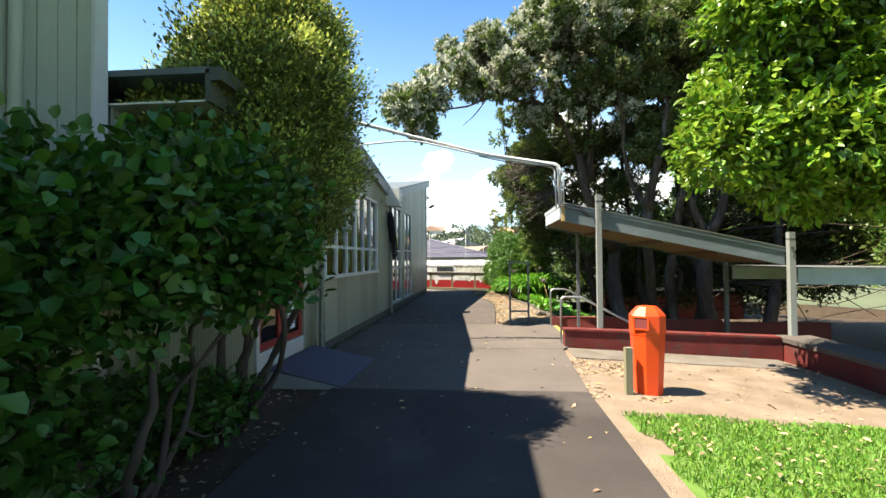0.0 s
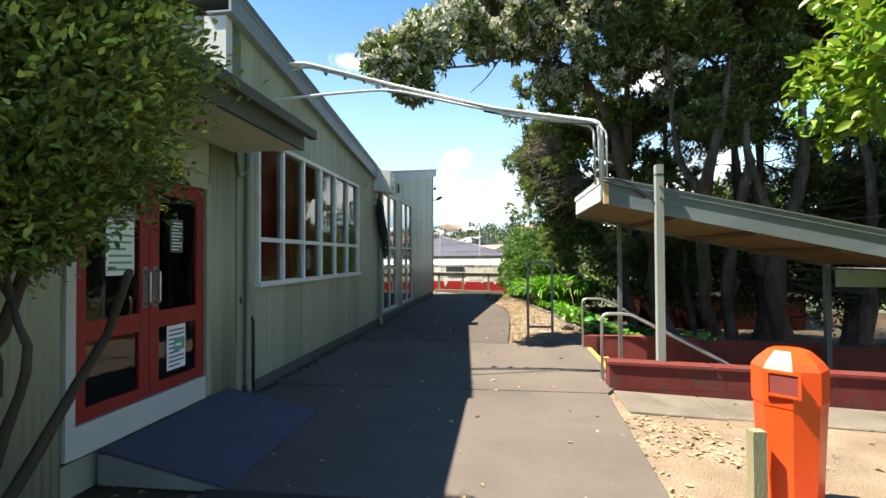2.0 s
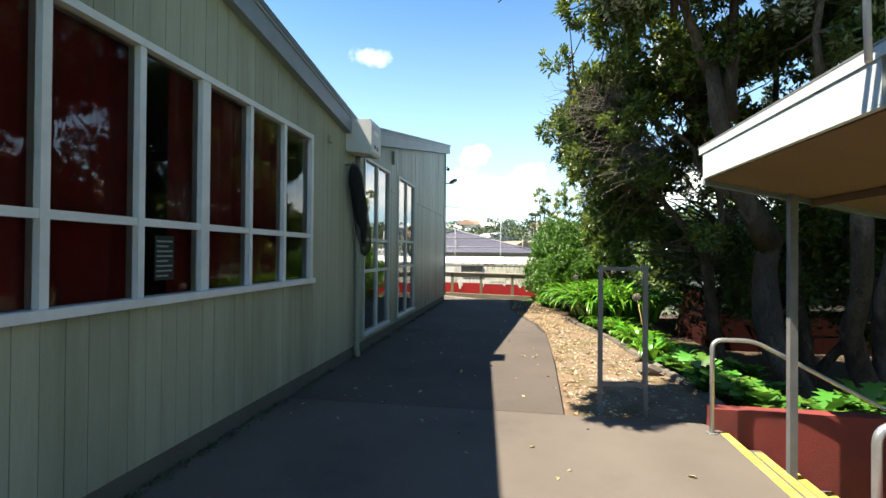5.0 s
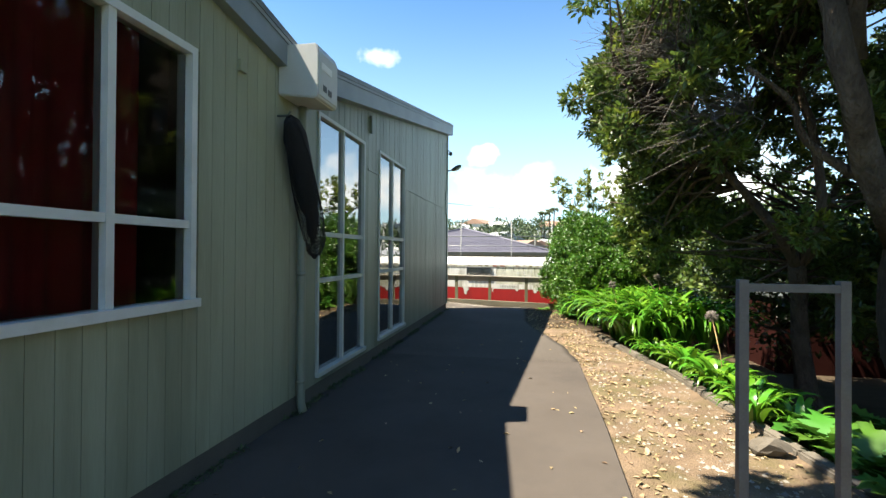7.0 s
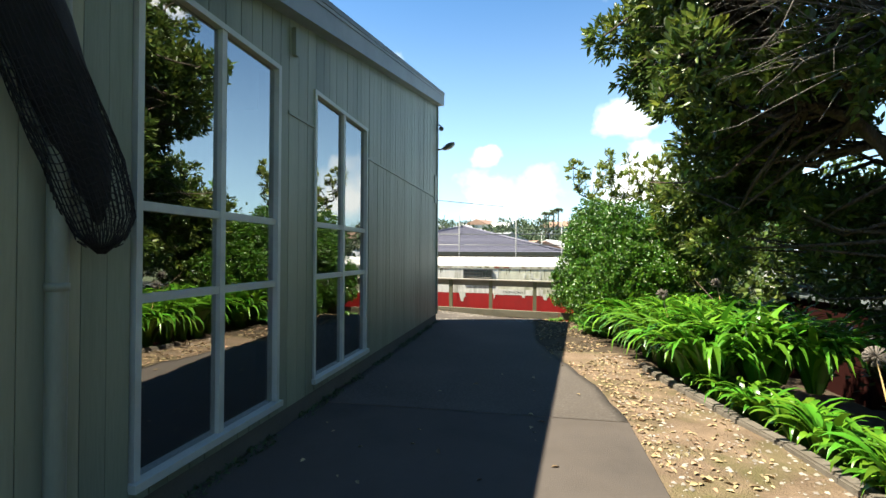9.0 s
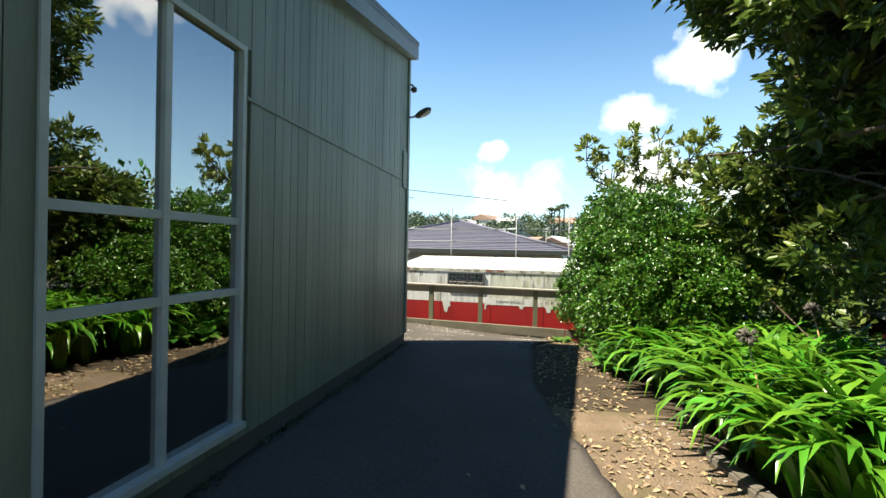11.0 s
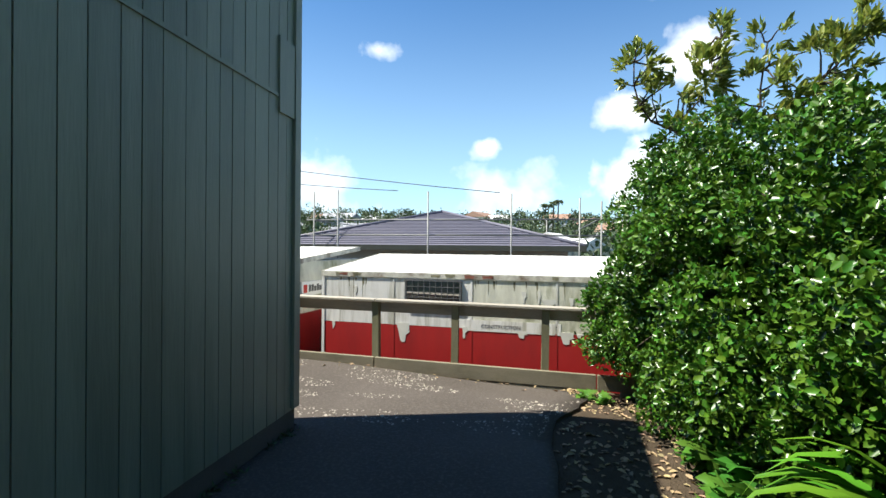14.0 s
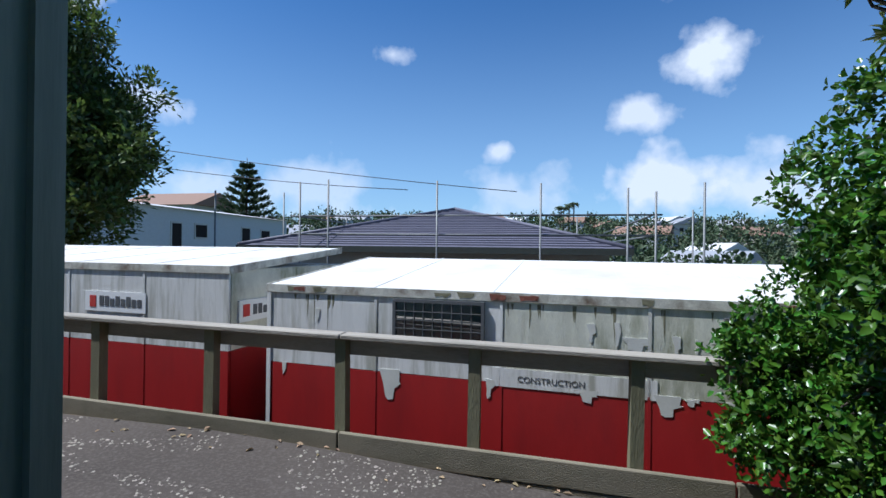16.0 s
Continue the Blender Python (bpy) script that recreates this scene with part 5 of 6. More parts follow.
cabin_window(-1.66, -.80, .80, 1.14)
cabin_window(1.24, 2.05, .78, 1.10)
cpa("sign_strip", [(-.72, .72, 24.963, 24.967, .40, .57)], M_CONT_WHITE, .001, "pale strip with lettering")
txt = bpy.data.curves.new("lettering", 'FONT')
txt.body, txt.size, txt.align_x = "CONSTRUCTION", .076, 'LEFT'
txt.extrude = .001
lettering = new("lettering", txt)
lettering.data.materials.append(M_GREYPRINT)
lettering.parent = cabin_a
lettering.matrix_basis = pose(-.46 + 3.16, -.009, .455, 90, 0, 0)
lettering.scale = (1.0, 1.0, 1.0)

rngf = np.random.default_rng(9)


def flake(x, z, w, h, d=.01):
    """A tongue of loose paint hanging from the white band."""
    bm = bmesh.new()
    pts = [(-w / 2, 0), (w / 2, 0), (w * .42, -h * .35), (w * .5, -h * .45), (w * .22, -h * .6), (w * .2, -h), (-w * .1, -h * 1.05), (-w * .25, -h * .9), (-w * .3, -h * .55)]
    pts = [(x + u + float(rngf.normal()) * .006 + 3.16, z + v + float(rngf.normal()) * .006) for u, v in pts]
    prism(bm, pts, "y", -.0045 - d - float(rngf.random()) * d, -.002)
    part("paint_flake", bm, M_FLAKE, cabin_a, "loose hanging flake of white paint")


for x, z, w, h in ((-1.72, .46, .22, .30), (-.72, .46, .09, .17), (.16, .43, .17, .10), (.80, .45, .21, .17), (.98, .44, .12, .06), (1.3, .45, .14, .07), (-2.95, .45, .06, .14)):
    flake(x, z, w, h, .002)

# curled peelings and dark drip streaks on the white panels
for x, z, w, h in ((-2.55, 1.02, .06, .12), (.18, 1.02, .07, .16), (.55, .92, .24, .11), (.40, 1.04, .05, .2), (.86, .95, .06, .18), (1.02, .94, .04, .12), (2.35, 1.0, .08, .12)):
    flake(x, z, w, h, .0012)
for k in range(46):
    x, z = -3.05 + 6.1 * float(rngf.random()), 1.17
    w, h = .006 + .016 * float(rngf.random()) ** 2, .06 + .34 * float(rngf.random()) ** 2
    if -1.72 < x < -.74 or 1.18 < x < 2.1:
        continue
    bm = bmesh.new()
    pts = [(x + 3.16 - w, z), (x + 3.16 + w, z), (x + 3.16 + w * .5, z - h * .6), (x + 3.16 + float(rngf.normal()) * .004, z - h), (x + 3.16 - w * .7, z - h * .5)]
    prism(bm, pts, "y", -.0015, .002)
    part("drip_stain", bm, M_DRIP, cabin_a, "dark green-brown drip stain")
for k in range(16):
    x, w = -3.1 + 6.2 * float(rngf.random()), .05 + .16 * float(rngf.random())
    bm = bmesh.new()
    pts = [(x + 3.16 + w * u + float(rngf.normal()) * .008, 1.255 - v - .02 * float(rngf.random())) for u, v in ((-.5, -.004), (.5, -.004), (.42, .03), (.2, .05), (-.1, .035), (-.4, .045))]
    prism(bm, pts, "y", -.0165, -.013)
    part("rust_patch", bm, M_RUSTRED if k % 3 else M_DRIP, cabin_a, "flaking red rust patch")

cabin_b, cpb = cabin("site_cabin", "white and red site cabin with small sign boards", -9.7, -3.64, 24.97, 27.45, 1.44, 1.66, .50, 0, (-3.64, 24.97, 0))
cabin_b.rotation_euler = (0, 0, radians(-4.5))
sb = cpb("sign_board", [(-5.78, -4.82, 24.960, 24.967, .86, 1.10)], M_PAPER, .003, "white sign board with a small red mark")
cpb("mark", [(-5.70, -5.60, 24.956, 24.959, .91, 1.05)], M_REDPRINT, 0, parent=sb)
for k in range(8):
    cpb("bar", [(-5.54 + k * .085, -5.475 + k * .085, 24.956, 24.959, .93, 1.02 + .03 * (k in (0, 1, 3, 5)))], M_GREYPRINT, 0, parent=sb)
sb2 = cpb("sign_board", [(-3.652, -3.612, 25.1, 26.1, .80, 1.05)], M_PAPER, .003, "white sign board on the cabin end")
cpb("mark", [(-3.611, -3.607, 25.16, 25.27, .86, 1.0)], M_REDPRINT, 0, parent=sb2)
for k in range(8):
    cpb("bar", [(-3.611, -3.607, 25.33 + k * .09, 25.40 + k * .09, .87, .96 + .03 * (k in (0, 1, 3, 5)))], M_GREYPRINT, 0, parent=sb2)

# ---- house under scaffold ----
def hip_house(name, label, x0, x1, y0, y1, zb, ze, zr, wallm, roofm, over=.5, ridge="y", tiles=False):
    h = tagged(group_at(name, ((x0 + x1) / 2, (y0 + y1) / 2, zb)), label, "house", "houses beyond the fence")
    ox, oy = (x0 + x1) / 2, (y0 + y1) / 2
    bm = bmesh.new()
    box(bm, x0 + over - ox, x1 - over - ox, y0 + over - oy, y1 - over - oy, 0, ze - zb)
    part("wall", bm, wallm, h)
    bm = bmesh.new()
    hx, hy, z1, z2 = (x1 - x0) / 2, (y1 - y0) / 2, ze - zb, zr - zb
    r = max(0.05, abs(hy - hx))
    e = [(-hx, -hy, z1), (hx, -hy, z1), (hx, hy, z1), (-hx, hy, z1)]
    t = [(0, -r, z2), (0, r, z2)] if hy >= hx else [(-r, 0, z2), (r, 0, z2)]
    E_ = [bm.verts.new(p) for p in e]
    T = [bm.verts.new(p) for p in t]
    if hy >= hx:
        for f in ((0, 1, T[0]), (2, 3, T[1])):
            bm.faces.new((E_[f[0]], E_[f[1]], f[2]))
        bm.faces.new((E_[1], E_[2], T[1], T[0]))
        bm.faces.new((E_[3], E_[0], T[0], T[1]))
    else:
        bm.faces.new((E_[3], E_[0], T[0]))
        bm.faces.new((E_[1], E_[2], T[1]))
        bm.faces.new((E_[0], E_[1], T[1], T[0]))
        bm.faces.new((E_[2], E_[3], T[0], T[1]))
    bm.faces.new(E_[::-1])
    part("roof", bm, roofm, h)
    bm = bmesh.new()
    box(bm, -hx - .03, hx + .03, -hy - .05, -hy + .02, z1 - .16, z1 + .02)
    part("gutter", bm, M_FASCIA_DARK, h)
    if tiles:
        for k in range(1, 22):
            f = k / 22
            bm = bmesh.new()
            zz, yy, xx = z1 + (z2 - z1) * f, -hy + min(hx, hy) * f, hx * (1 - f) if hy >= hx else hx - hy * f
            box(bm, -xx, xx, yy - .03, yy + .01, zz - .005, zz + .028)
            part("tile_course", bm, roofm, h)
        for sx in (-1, 1):
            bm = bmesh.new()
            tube(bm, [(sx * hx, -hy, z1 + .03), (0, -r if hy >= hx else 0, z2 + .03)], .07, 6)
            part("ridge_cap", bm, roofm, h)
    return h


hip_house("house", "single-storey house with a grey tiled hip roof", -9.5, 2.0, 33.2, 45.5, -3.2, 1.72, 3.28, M_HOUSEWALL, M_HOUSEROOF, .5, tiles=True)

scaf = tagged(group_at("scaffold", (-3, 32.3, -3)), "galvanised tube scaffold round the house", "scaffold")
for x, top in ((-9.6, 6.3), (-9.2, 6.6), (-8.6, 6.2), (-6.9, 6.5), (-6.05, 6.55), (-2.98, 6.45), (-.33, 6.35), (1.72, 6.2), (2.35, 6.1), (.95, 5.9), (3.4, 6.3), (4.3, 6.0)):
    bm = bmesh.new()
    dy = {-9.2: 3, .95: 6, 4.3: 4, -8.6: 7}.get(x, 0)
    tube(bm, [(x + 3, dy, -.5), (x + 3, dy, top)], .026, 6)
    part("standard", bm, M_GALV_DULL, scaf)
for z in (5.05, 5.55):
    bm = bmesh.new()
    tube(bm, [(-4.2, .05, z), (5.5, .05, z)], .024, 6)
    part("ledger", bm, M_GALV_DULL, scaf)
    bm = bmesh.new()
    tube(bm, [(5.3, .05, z), (5.6, 12, z)], .024, 6)
    part("ledger", bm, M_GALV_DULL, scaf)
    bm = bmesh.new()
    tube(bm, [(-4.0, .05, z), (-4.4, 12, z)], .024, 6)
    part("ledger", bm, M_GALV_DULL, scaf)

blue = hip_house("house", "pale blue weatherboard house with a low pale roof", -33, -23.5, 42, 60.5, -4, 4.15, 4.75, M_BLUEHOUSE, M_ROOF_PALE, .35)
for y0, y1, z0, z1, nm in ((46.2, 47.2, 1.2, 3.3, "door"), (48.3, 49.6, 2.2, 3.3, "window"), (53.4, 54.6, 1.4, 3.3, "window"), (56.0, 57.4, 2.2, 3.2, "window")):
    bm = bmesh.new()
    box(bm, 4.35, 4.46, y0 - 51.25, y1 - 51.25, z0 + 4, z1 + 4)
    w_ = part(nm, bm, M_WHITE, blue)
    bm = bmesh.new()
    box(bm, 4.461, 4.47, y0 - 51.15, y1 - 51.35, z0 + 4.12, z1 + 3.88)
    part("pane", bm, M_DARK, w_)
for k in range(17):
    bm = bmesh.new()
    box(bm, 4.40, 4.418, -8.9, 8.9, 4.2 + k * .22, 4.212 + k * .22)
    part("weatherboard", bm, M_BLUEHOUSE, blue)


def gable_house(x, y, w, d, h, rot, wallm, roofm):
    zb = ground_z(x, y) - .5
    g = tagged(group_at("house", (x, y, zb)), "small far hillside house with a pitched roof", "house", "hillside houses")
    g.rotation_euler = (0, 0, rot)
    bm = bmesh.new()
    box(bm, -w / 2, w / 2, -d / 2, d / 2, 0, h)
    part("wall", bm, wallm, g)
    bm = bmesh.new()
    prism(bm, [(-w / 2 - .5, h - .1), (w / 2 + .5, h - .1), (0, h + w * .22)], "y", -d / 2 - .5, d / 2 + .5)
    part("roof", bm, roofm, g)
    for k in (-1, 0, 1):
        bm = bmesh.new()
        box(bm, k * w * .28 - .7, k * w * .28 + .7, -d / 2 - .06, -d / 2 + .05, h * .45, h * .75)
        part("window", bm, M_DARK, g)
    return g


rngh = np.random.default_rng(21)
for k in range(64):
    r = 105 + 190 * rngh.random()
    a = radians(-26 + 62 * rngh.random())
    gable_house(-math.sin(a) * r, math.cos(a) * r, 7 + 6 * rngh.random(), 8 + 7 * rngh.random(), 3.2 + 2.5 * rngh.random(), rngh.random() * 3.1,
                [M_SKYLINE_W, M_HOUSEWALL, M_BLUEHOUSE][k % 3], [M_ROOF_GREY, M_ROOF_BROWN, M_ROOF_PALE, M_ROOF_GREY][k % 4])


gable_house(-48.5, 75, 8.5, 11, 7.0 - ground_z(-48.5, 75) + .5, math.pi / 2, M_HOUSEWALL, M_ROOF_BROWN)

shed = tagged(group_at("garden_shed", (6.5, 20.4, -1.4)), "dark red low shed wall with grey sheet cladding above", "shed")
for k in range(10):
    bm = bmesh.new()
    box(bm, k * .6, k * .6 + .592, 0, .06, 0, 1.48)
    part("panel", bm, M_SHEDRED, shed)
    bm = bmesh.new()
    box(bm, k * .6, k * .6 + .594, -.03, .05, 1.485, 2.06)
    part("cladding_sheet", bm, M_SHEDGREY, shed)
bm = bmesh.new()
box(bm, -.1, 6.1, -.1, 3, 2.065, 2.12)
part("roof", bm, M_ROOF_DARK, shed)
bm = bmesh.new()
box(bm, 0, 6.0, .065, 2.9, 0, 2.06)
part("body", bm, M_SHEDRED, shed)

for q, ((x0, z0), (x1, z1), y) in enumerate((((-37, 11.2), (-2.5, 6.6), 60), ((-37, 9.4), (-12, 6.9), 60))):
    bm = bmesh.new()
    pts = [(x0 + (x1 - x0) * t, y, z0 + (z1 - z0) * t - 1.0 * t * (1 - t)) for t in np.linspace(0, 1, 13)]
    tube(bm, pts, .035, 5)
    tagged(part("overhead_wire", bm, M_BLACKRUBBER), "thin dark overhead wire", "wire", "overhead wires")


# ---- plants ----
def far_wood():
    rng = np.random.default_rng(33)
    pts = []
    for _ in range(420):
        r = 75 + 240 * rng.random()
        a = radians(-30 + 72 * rng.random())
        x, y = -math.sin(a) * r, math.cos(a) * r
        s = (2.2 + 2.6 * rng.random()) * (.8 if r < 120 else 1)
        pts.append((x, y, ground_z(x, y) + s * .8, s * (.8 + .5 * rng.random()), s, s * (.8 + .5 * rng.random())))
    ob, _ = foliage("far_trees", None, rng, pts, 17000, 6, .85, .6, .6, L_FAR, .7)
    tagged(ob, "far wooded hillside tree crowns", "trees", kind="stuff")


far_wood()


def tree(name, label, base, forks, lobes, sprigs, per, length, width, spread, leafm, barkm=M_BARK, trunk_r=.2, seed=1, shell=.55, clump=0.0, twig_n=50, droop=0.0, up=.3, tips=None, bend=.1, twig_r=.03, sub=None, simple=False, face=0.0):
    """A tree or shrub: trunk, limbs to each fork point, twigs into the crown, leaves in the lobes."""
    rng = np.random.default_rng(seed)
    t = tagged(group_at(name, base), label, "shrub" if "shrub" in name or "bush" in name else "tree")
    inv = Matrix.Translation(-Vector(base))
    pts, stems = [], []
    for a, b, ra, rb in forks:
        home = next((st for st in stems if min((Vector(a) - p).length for p in st[1]) < .45), None)
        if home is None:
            home = (bmesh.new(), [])
            stems.append(home)
        q = limb(home[0], rng, a, b, ra, rb, bend, 8, 9)
        home[1].extend(q)
        pts += q[2:]
    for bm, _ in stems:
        bm.transform(inv)
        part("trunk", bm, barkm, t)
    if sub:
        c, _ = crown_points(rng, lobes, sub[0], .82 if face > .5 else .45, clump)
        lobes = [(q[0], q[1], q[2], r, r, r * .75) for q, r in zip(c, sub[1] * (.6 + .8 * rng.random(len(c))))]
    crown, p = foliage("crown", None, rng, lobes, sprigs, per, length, width, spread, leafm, shell, 0.0 if sub else clump, droop, up, simple=simple, face=face)
    crown.parent = t
    crown.matrix_parent_inverse = inv
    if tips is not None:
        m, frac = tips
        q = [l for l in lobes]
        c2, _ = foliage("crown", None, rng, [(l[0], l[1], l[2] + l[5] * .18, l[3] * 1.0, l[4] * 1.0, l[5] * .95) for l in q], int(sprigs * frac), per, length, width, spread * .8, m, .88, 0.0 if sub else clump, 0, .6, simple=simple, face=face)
        c2.parent = t
        c2.matrix_parent_inverse = inv
    if twig_n:
        bm = bmesh.new()
        sel = p[rng.choice(len(p), min(twig_n, len(p)), replace=False)]
        twigs(bm, rng, pts, sel, twig_r)
        bm.transform(inv)
        part("twig_mass", bm, barkm, t)
    return t


# broad-leaved shrub by the porch
tree("broadleaf_shrub", "dense broad-leaved green shrub in a soil bed", (-1.45, 1.5, -.03),
     [((-1.45, 1.5, -.05), (-1.2, 1.3, 1.2), .035, .02), ((-1.4, 1.6, -.05), (-.9, 1.9, 1.3), .03, .015), ((-1.5, 1.4, -.05), (-1.5, .8, 1.3), .03, .015), ((-1.45, 1.5, -.05), (-1.3, 2.2, 1.2), .03, .015)],
     [(-1.0, 1.5, 1.95, .72, .7, .6), (-1.2, .7, 1.75, .7, .7, .6), (-.72, 1.7, 1.65, .46, .42, .42), (-1.3, 2.1, 2.1, .5, .5, .45), (-1.25, .0, 1.5, .6, .8, .65), (-1.45, -.2, .8, .4, .6, .45), (-1.5, .8, .7, .3, .5, .3), (-1.6, 1.7, .45, .25, .7, .35), (-1.55, 2.6, .3, .22, .6, .25)],
     2300, 6, .09, .075, .07, L_HIB, M_TWIG, seed=3, shell=.45, twig_n=60, twig_r=.012)
# small-leaved tree by the porch
tree("small_leaved_tree", "upright small-leaved tree with several thin stems", (-1.5, 3.05, -.03),
     [((-1.62, 2.95, -.05), (-1.35, 3.0, 1.7), .05, .03), ((-1.55, 3.1, -.05), (-1.0, 3.15, 1.9), .045, .025), ((-1.5, 3.05, -.05), (-.75, 3.35, 1.6), .04, .02), ((-1.5, 3.0, -.05), (-1.5, 2.45, 1.6), .04, .02), ((-1.45, 3.0, -.05), (-1.05, 2.6, 1.7), .035, .02), ((-1.35, 3.0, 1.6), (-1.2, 2.95, 4.0), .03, .01), ((-1.4, 3.0, .3), (-.9, 2.9, 1.5), .03, .012), ((-1.6, 3.1, .2), (-1.7, 3.3, 1.6), .03, .012)],
     [(-1.2, 2.85, 2.35, .88, .85, .7), (-1.2, 2.85, 3.1, .92, .85, .85), (-1.1, 2.9, 3.8, .66, .62, .66), (-.98, 2.85, 2.0, .42, .42, .36), (-1.5, 2.45, 2.8, .45, .5, .6)],
     11500, 14, .046, .021, .07, L_FINE, M_TWIG, seed=4, shell=.35, twig_n=170, up=.7, twig_r=.014, tips=(L_FINE_TIP, .16))

# bright-leaved tree over the lawn
tree("glossy_leaved_tree", "spreading tree with glossy bright green leaves over the lawn", (7.4, 4.6, -1.0),
     [((7.4, 4.6, -1.2), (7.0, 4.7, 2.6), .16, .11), ((7.0, 4.7, 2.5), (5.2, 4.9, 3.6), .09, .03), ((7.0, 4.7, 2.5), (6.4, 5.6, 4.6), .09, .03), ((7.0, 4.7, 2.5), (7.6, 4.0, 4.8), .08, .03), ((6.2, 4.8, 3.1), (4.4, 4.9, 3.0), .04, .015)],
     [(4.45, 4.95, 3.4, .85, .9, .9), (5.3, 5.0, 4.4, 1.3, 1.3, 1.3), (5.6, 5.0, 3.0, 1.0, 1.0, .8), (6.7, 5.2, 4.6, 1.7, 1.8, 1.8), (7.2, 4.6, 3.3, 1.3, 1.5, 1.0), (6.0, 4.6, 6.0, 1.5, 1.5, 1.2), (5.0, 5.2, 5.6, 1.0, 1.0, .9)],
     6000, 12, .125, .064, .07, L_BRIGHT, seed=6, shell=.6, sub=(150, .42), twig_n=110, up=.1, droop=.1, face=.35)

# big coastal trees beyond the steps
tree("coastal_tree", "tall gnarled evergreen with leaning grey trunks", (6.4, 15.2, -1.15),
     [((6.4, 15.2, -1.4), (5.5, 15.0, 2.0), .27, .2), ((5.5, 15.0, 1.9), (4.2, 14.4, 5.2), .19, .13), ((4.2, 14.4, 5.1), (2.6, 13.3, 6.6), .12, .07), ((2.6, 13.3, 6.5), (.6, 12.6, 6.8), .065, .03), ((2.0, 13.0, 6.6), (-.7, 10.2, 5.45), .045, .018), ((4.6, 14.6, 4.2), (5.0, 13.6, 7.6), .13, .05), ((3.4, 13.8, 5.9), (3.4, 13.0, 8.2), .07, .035), ((5.2, 14.9, 2.6), (3.4, 14.6, 4.2), .08, .03), ((1.2, 12.8, 6.7), (.4, 12.6, 5.7), .025, .008), ((2.4, 13.1, 6.5), (1.4, 12.8, 5.6), .025, .008), ((.2, 12.5, 6.8), (-.4, 12.3, 5.8), .02, .007)],
     [(-.82, 9.95, 5.3, .5, .6, .62), (-.5, 10.15, 5.75, .5, .5, .4), (.0, 10.5, 6.15, .6, .6, .45), (.45, 11.3, 6.7, .7, .7, .5), (1.2, 12.0, 7.0, .8, .8, .55), (.8, 12.4, 7.5, 1.2, 1.2, .9), (2.2, 13.0, 8.0, 1.5, 1.5, 1.1), (3.9, 13.2, 8.6, 1.8, 1.8, 1.2), (2.9, 13.6, 6.5, .9, .9, .6), (4.8, 13.6, 6.6, 1.2, 1.3, .9)],
     6200, 12, .12, .05, .05, L_DARK, seed=8, shell=.6, clump=1.0, sub=(270, .31), twig_n=460, tips=(L_POHU_TIP, .75), bend=.07, twig_r=.025)
tree("coastal_tree", "tall gnarled evergreen with twin grey trunks", (6.4, 13.6, -1.15),
     [((7.3, 14.8, -1.4), (6.0, 13.2, 3.2), .2, .14), ((6.0, 13.2, 3.1), (6.6, 12.8, 7.2), .13, .05), ((6.0, 13.2, 3.1), (5.0, 12.6, 6.8), .1, .04), ((7.5, 15.0, -1.4), (7.2, 13.4, 4.0), .18, .1), ((7.2, 13.4, 3.9), (7.6, 13.0, 7.5), .1, .04)],
     [(5.4, 12.8, 7.4, 1.3, 1.3, 1.1), (6.8, 12.8, 8.0, 1.6, 1.5, 1.2), (6.4, 13.8, 5.4, 1.3, 1.0, .9), (7.6, 13.2, 6.4, 1.2, 1.2, 1.0)],
     4600, 12, .12, .05, .05, L_DARK, seed=9, shell=.6, clump=1.0, sub=(120, .36), twig_n=260, tips=(L_POHU, .45), bend=.06)
tree("coastal_tree", "tall dark evergreen with a stout pale-scarred trunk", (8.3, 13.9, -1.15),
     [((8.3, 13.9, -1.5), (7.9, 13.6, 2.4), .3, .2), ((7.9, 13.6, 2.3), (8.6, 13.2, 7.0), .17, .06), ((7.9, 13.6, 2.3), (7.1, 13.0, 6.2), .12, .05), ((9.6, 14.2, -1.5), (9.6, 13.8, 5.5), .2, .08)],
     [(8.2, 13.0, 8.0, 1.9, 1.7, 1.4), (9.8, 13.4, 6.6, 1.7, 1.6, 1.5), (8.6, 14.2, 5.0, 1.4, 1.0, .9), (10.4, 14.4, 4.0, 1.4, 1.4, 1.2), (9.0, 13.0, 9.6, 2, 2, 1), (6.6, 13.6, 9.5, 2, 1.8, 1), (11.5, 13.5, 8.5, 2, 2, 1.6)],
     5200, 12, .12, .055, .06, L_DARK, seed=10, shell=.6, clump=.8, sub=(130, .42), simple=True, twig_n=220, tips=(L_POHU, .25), bend=.06)
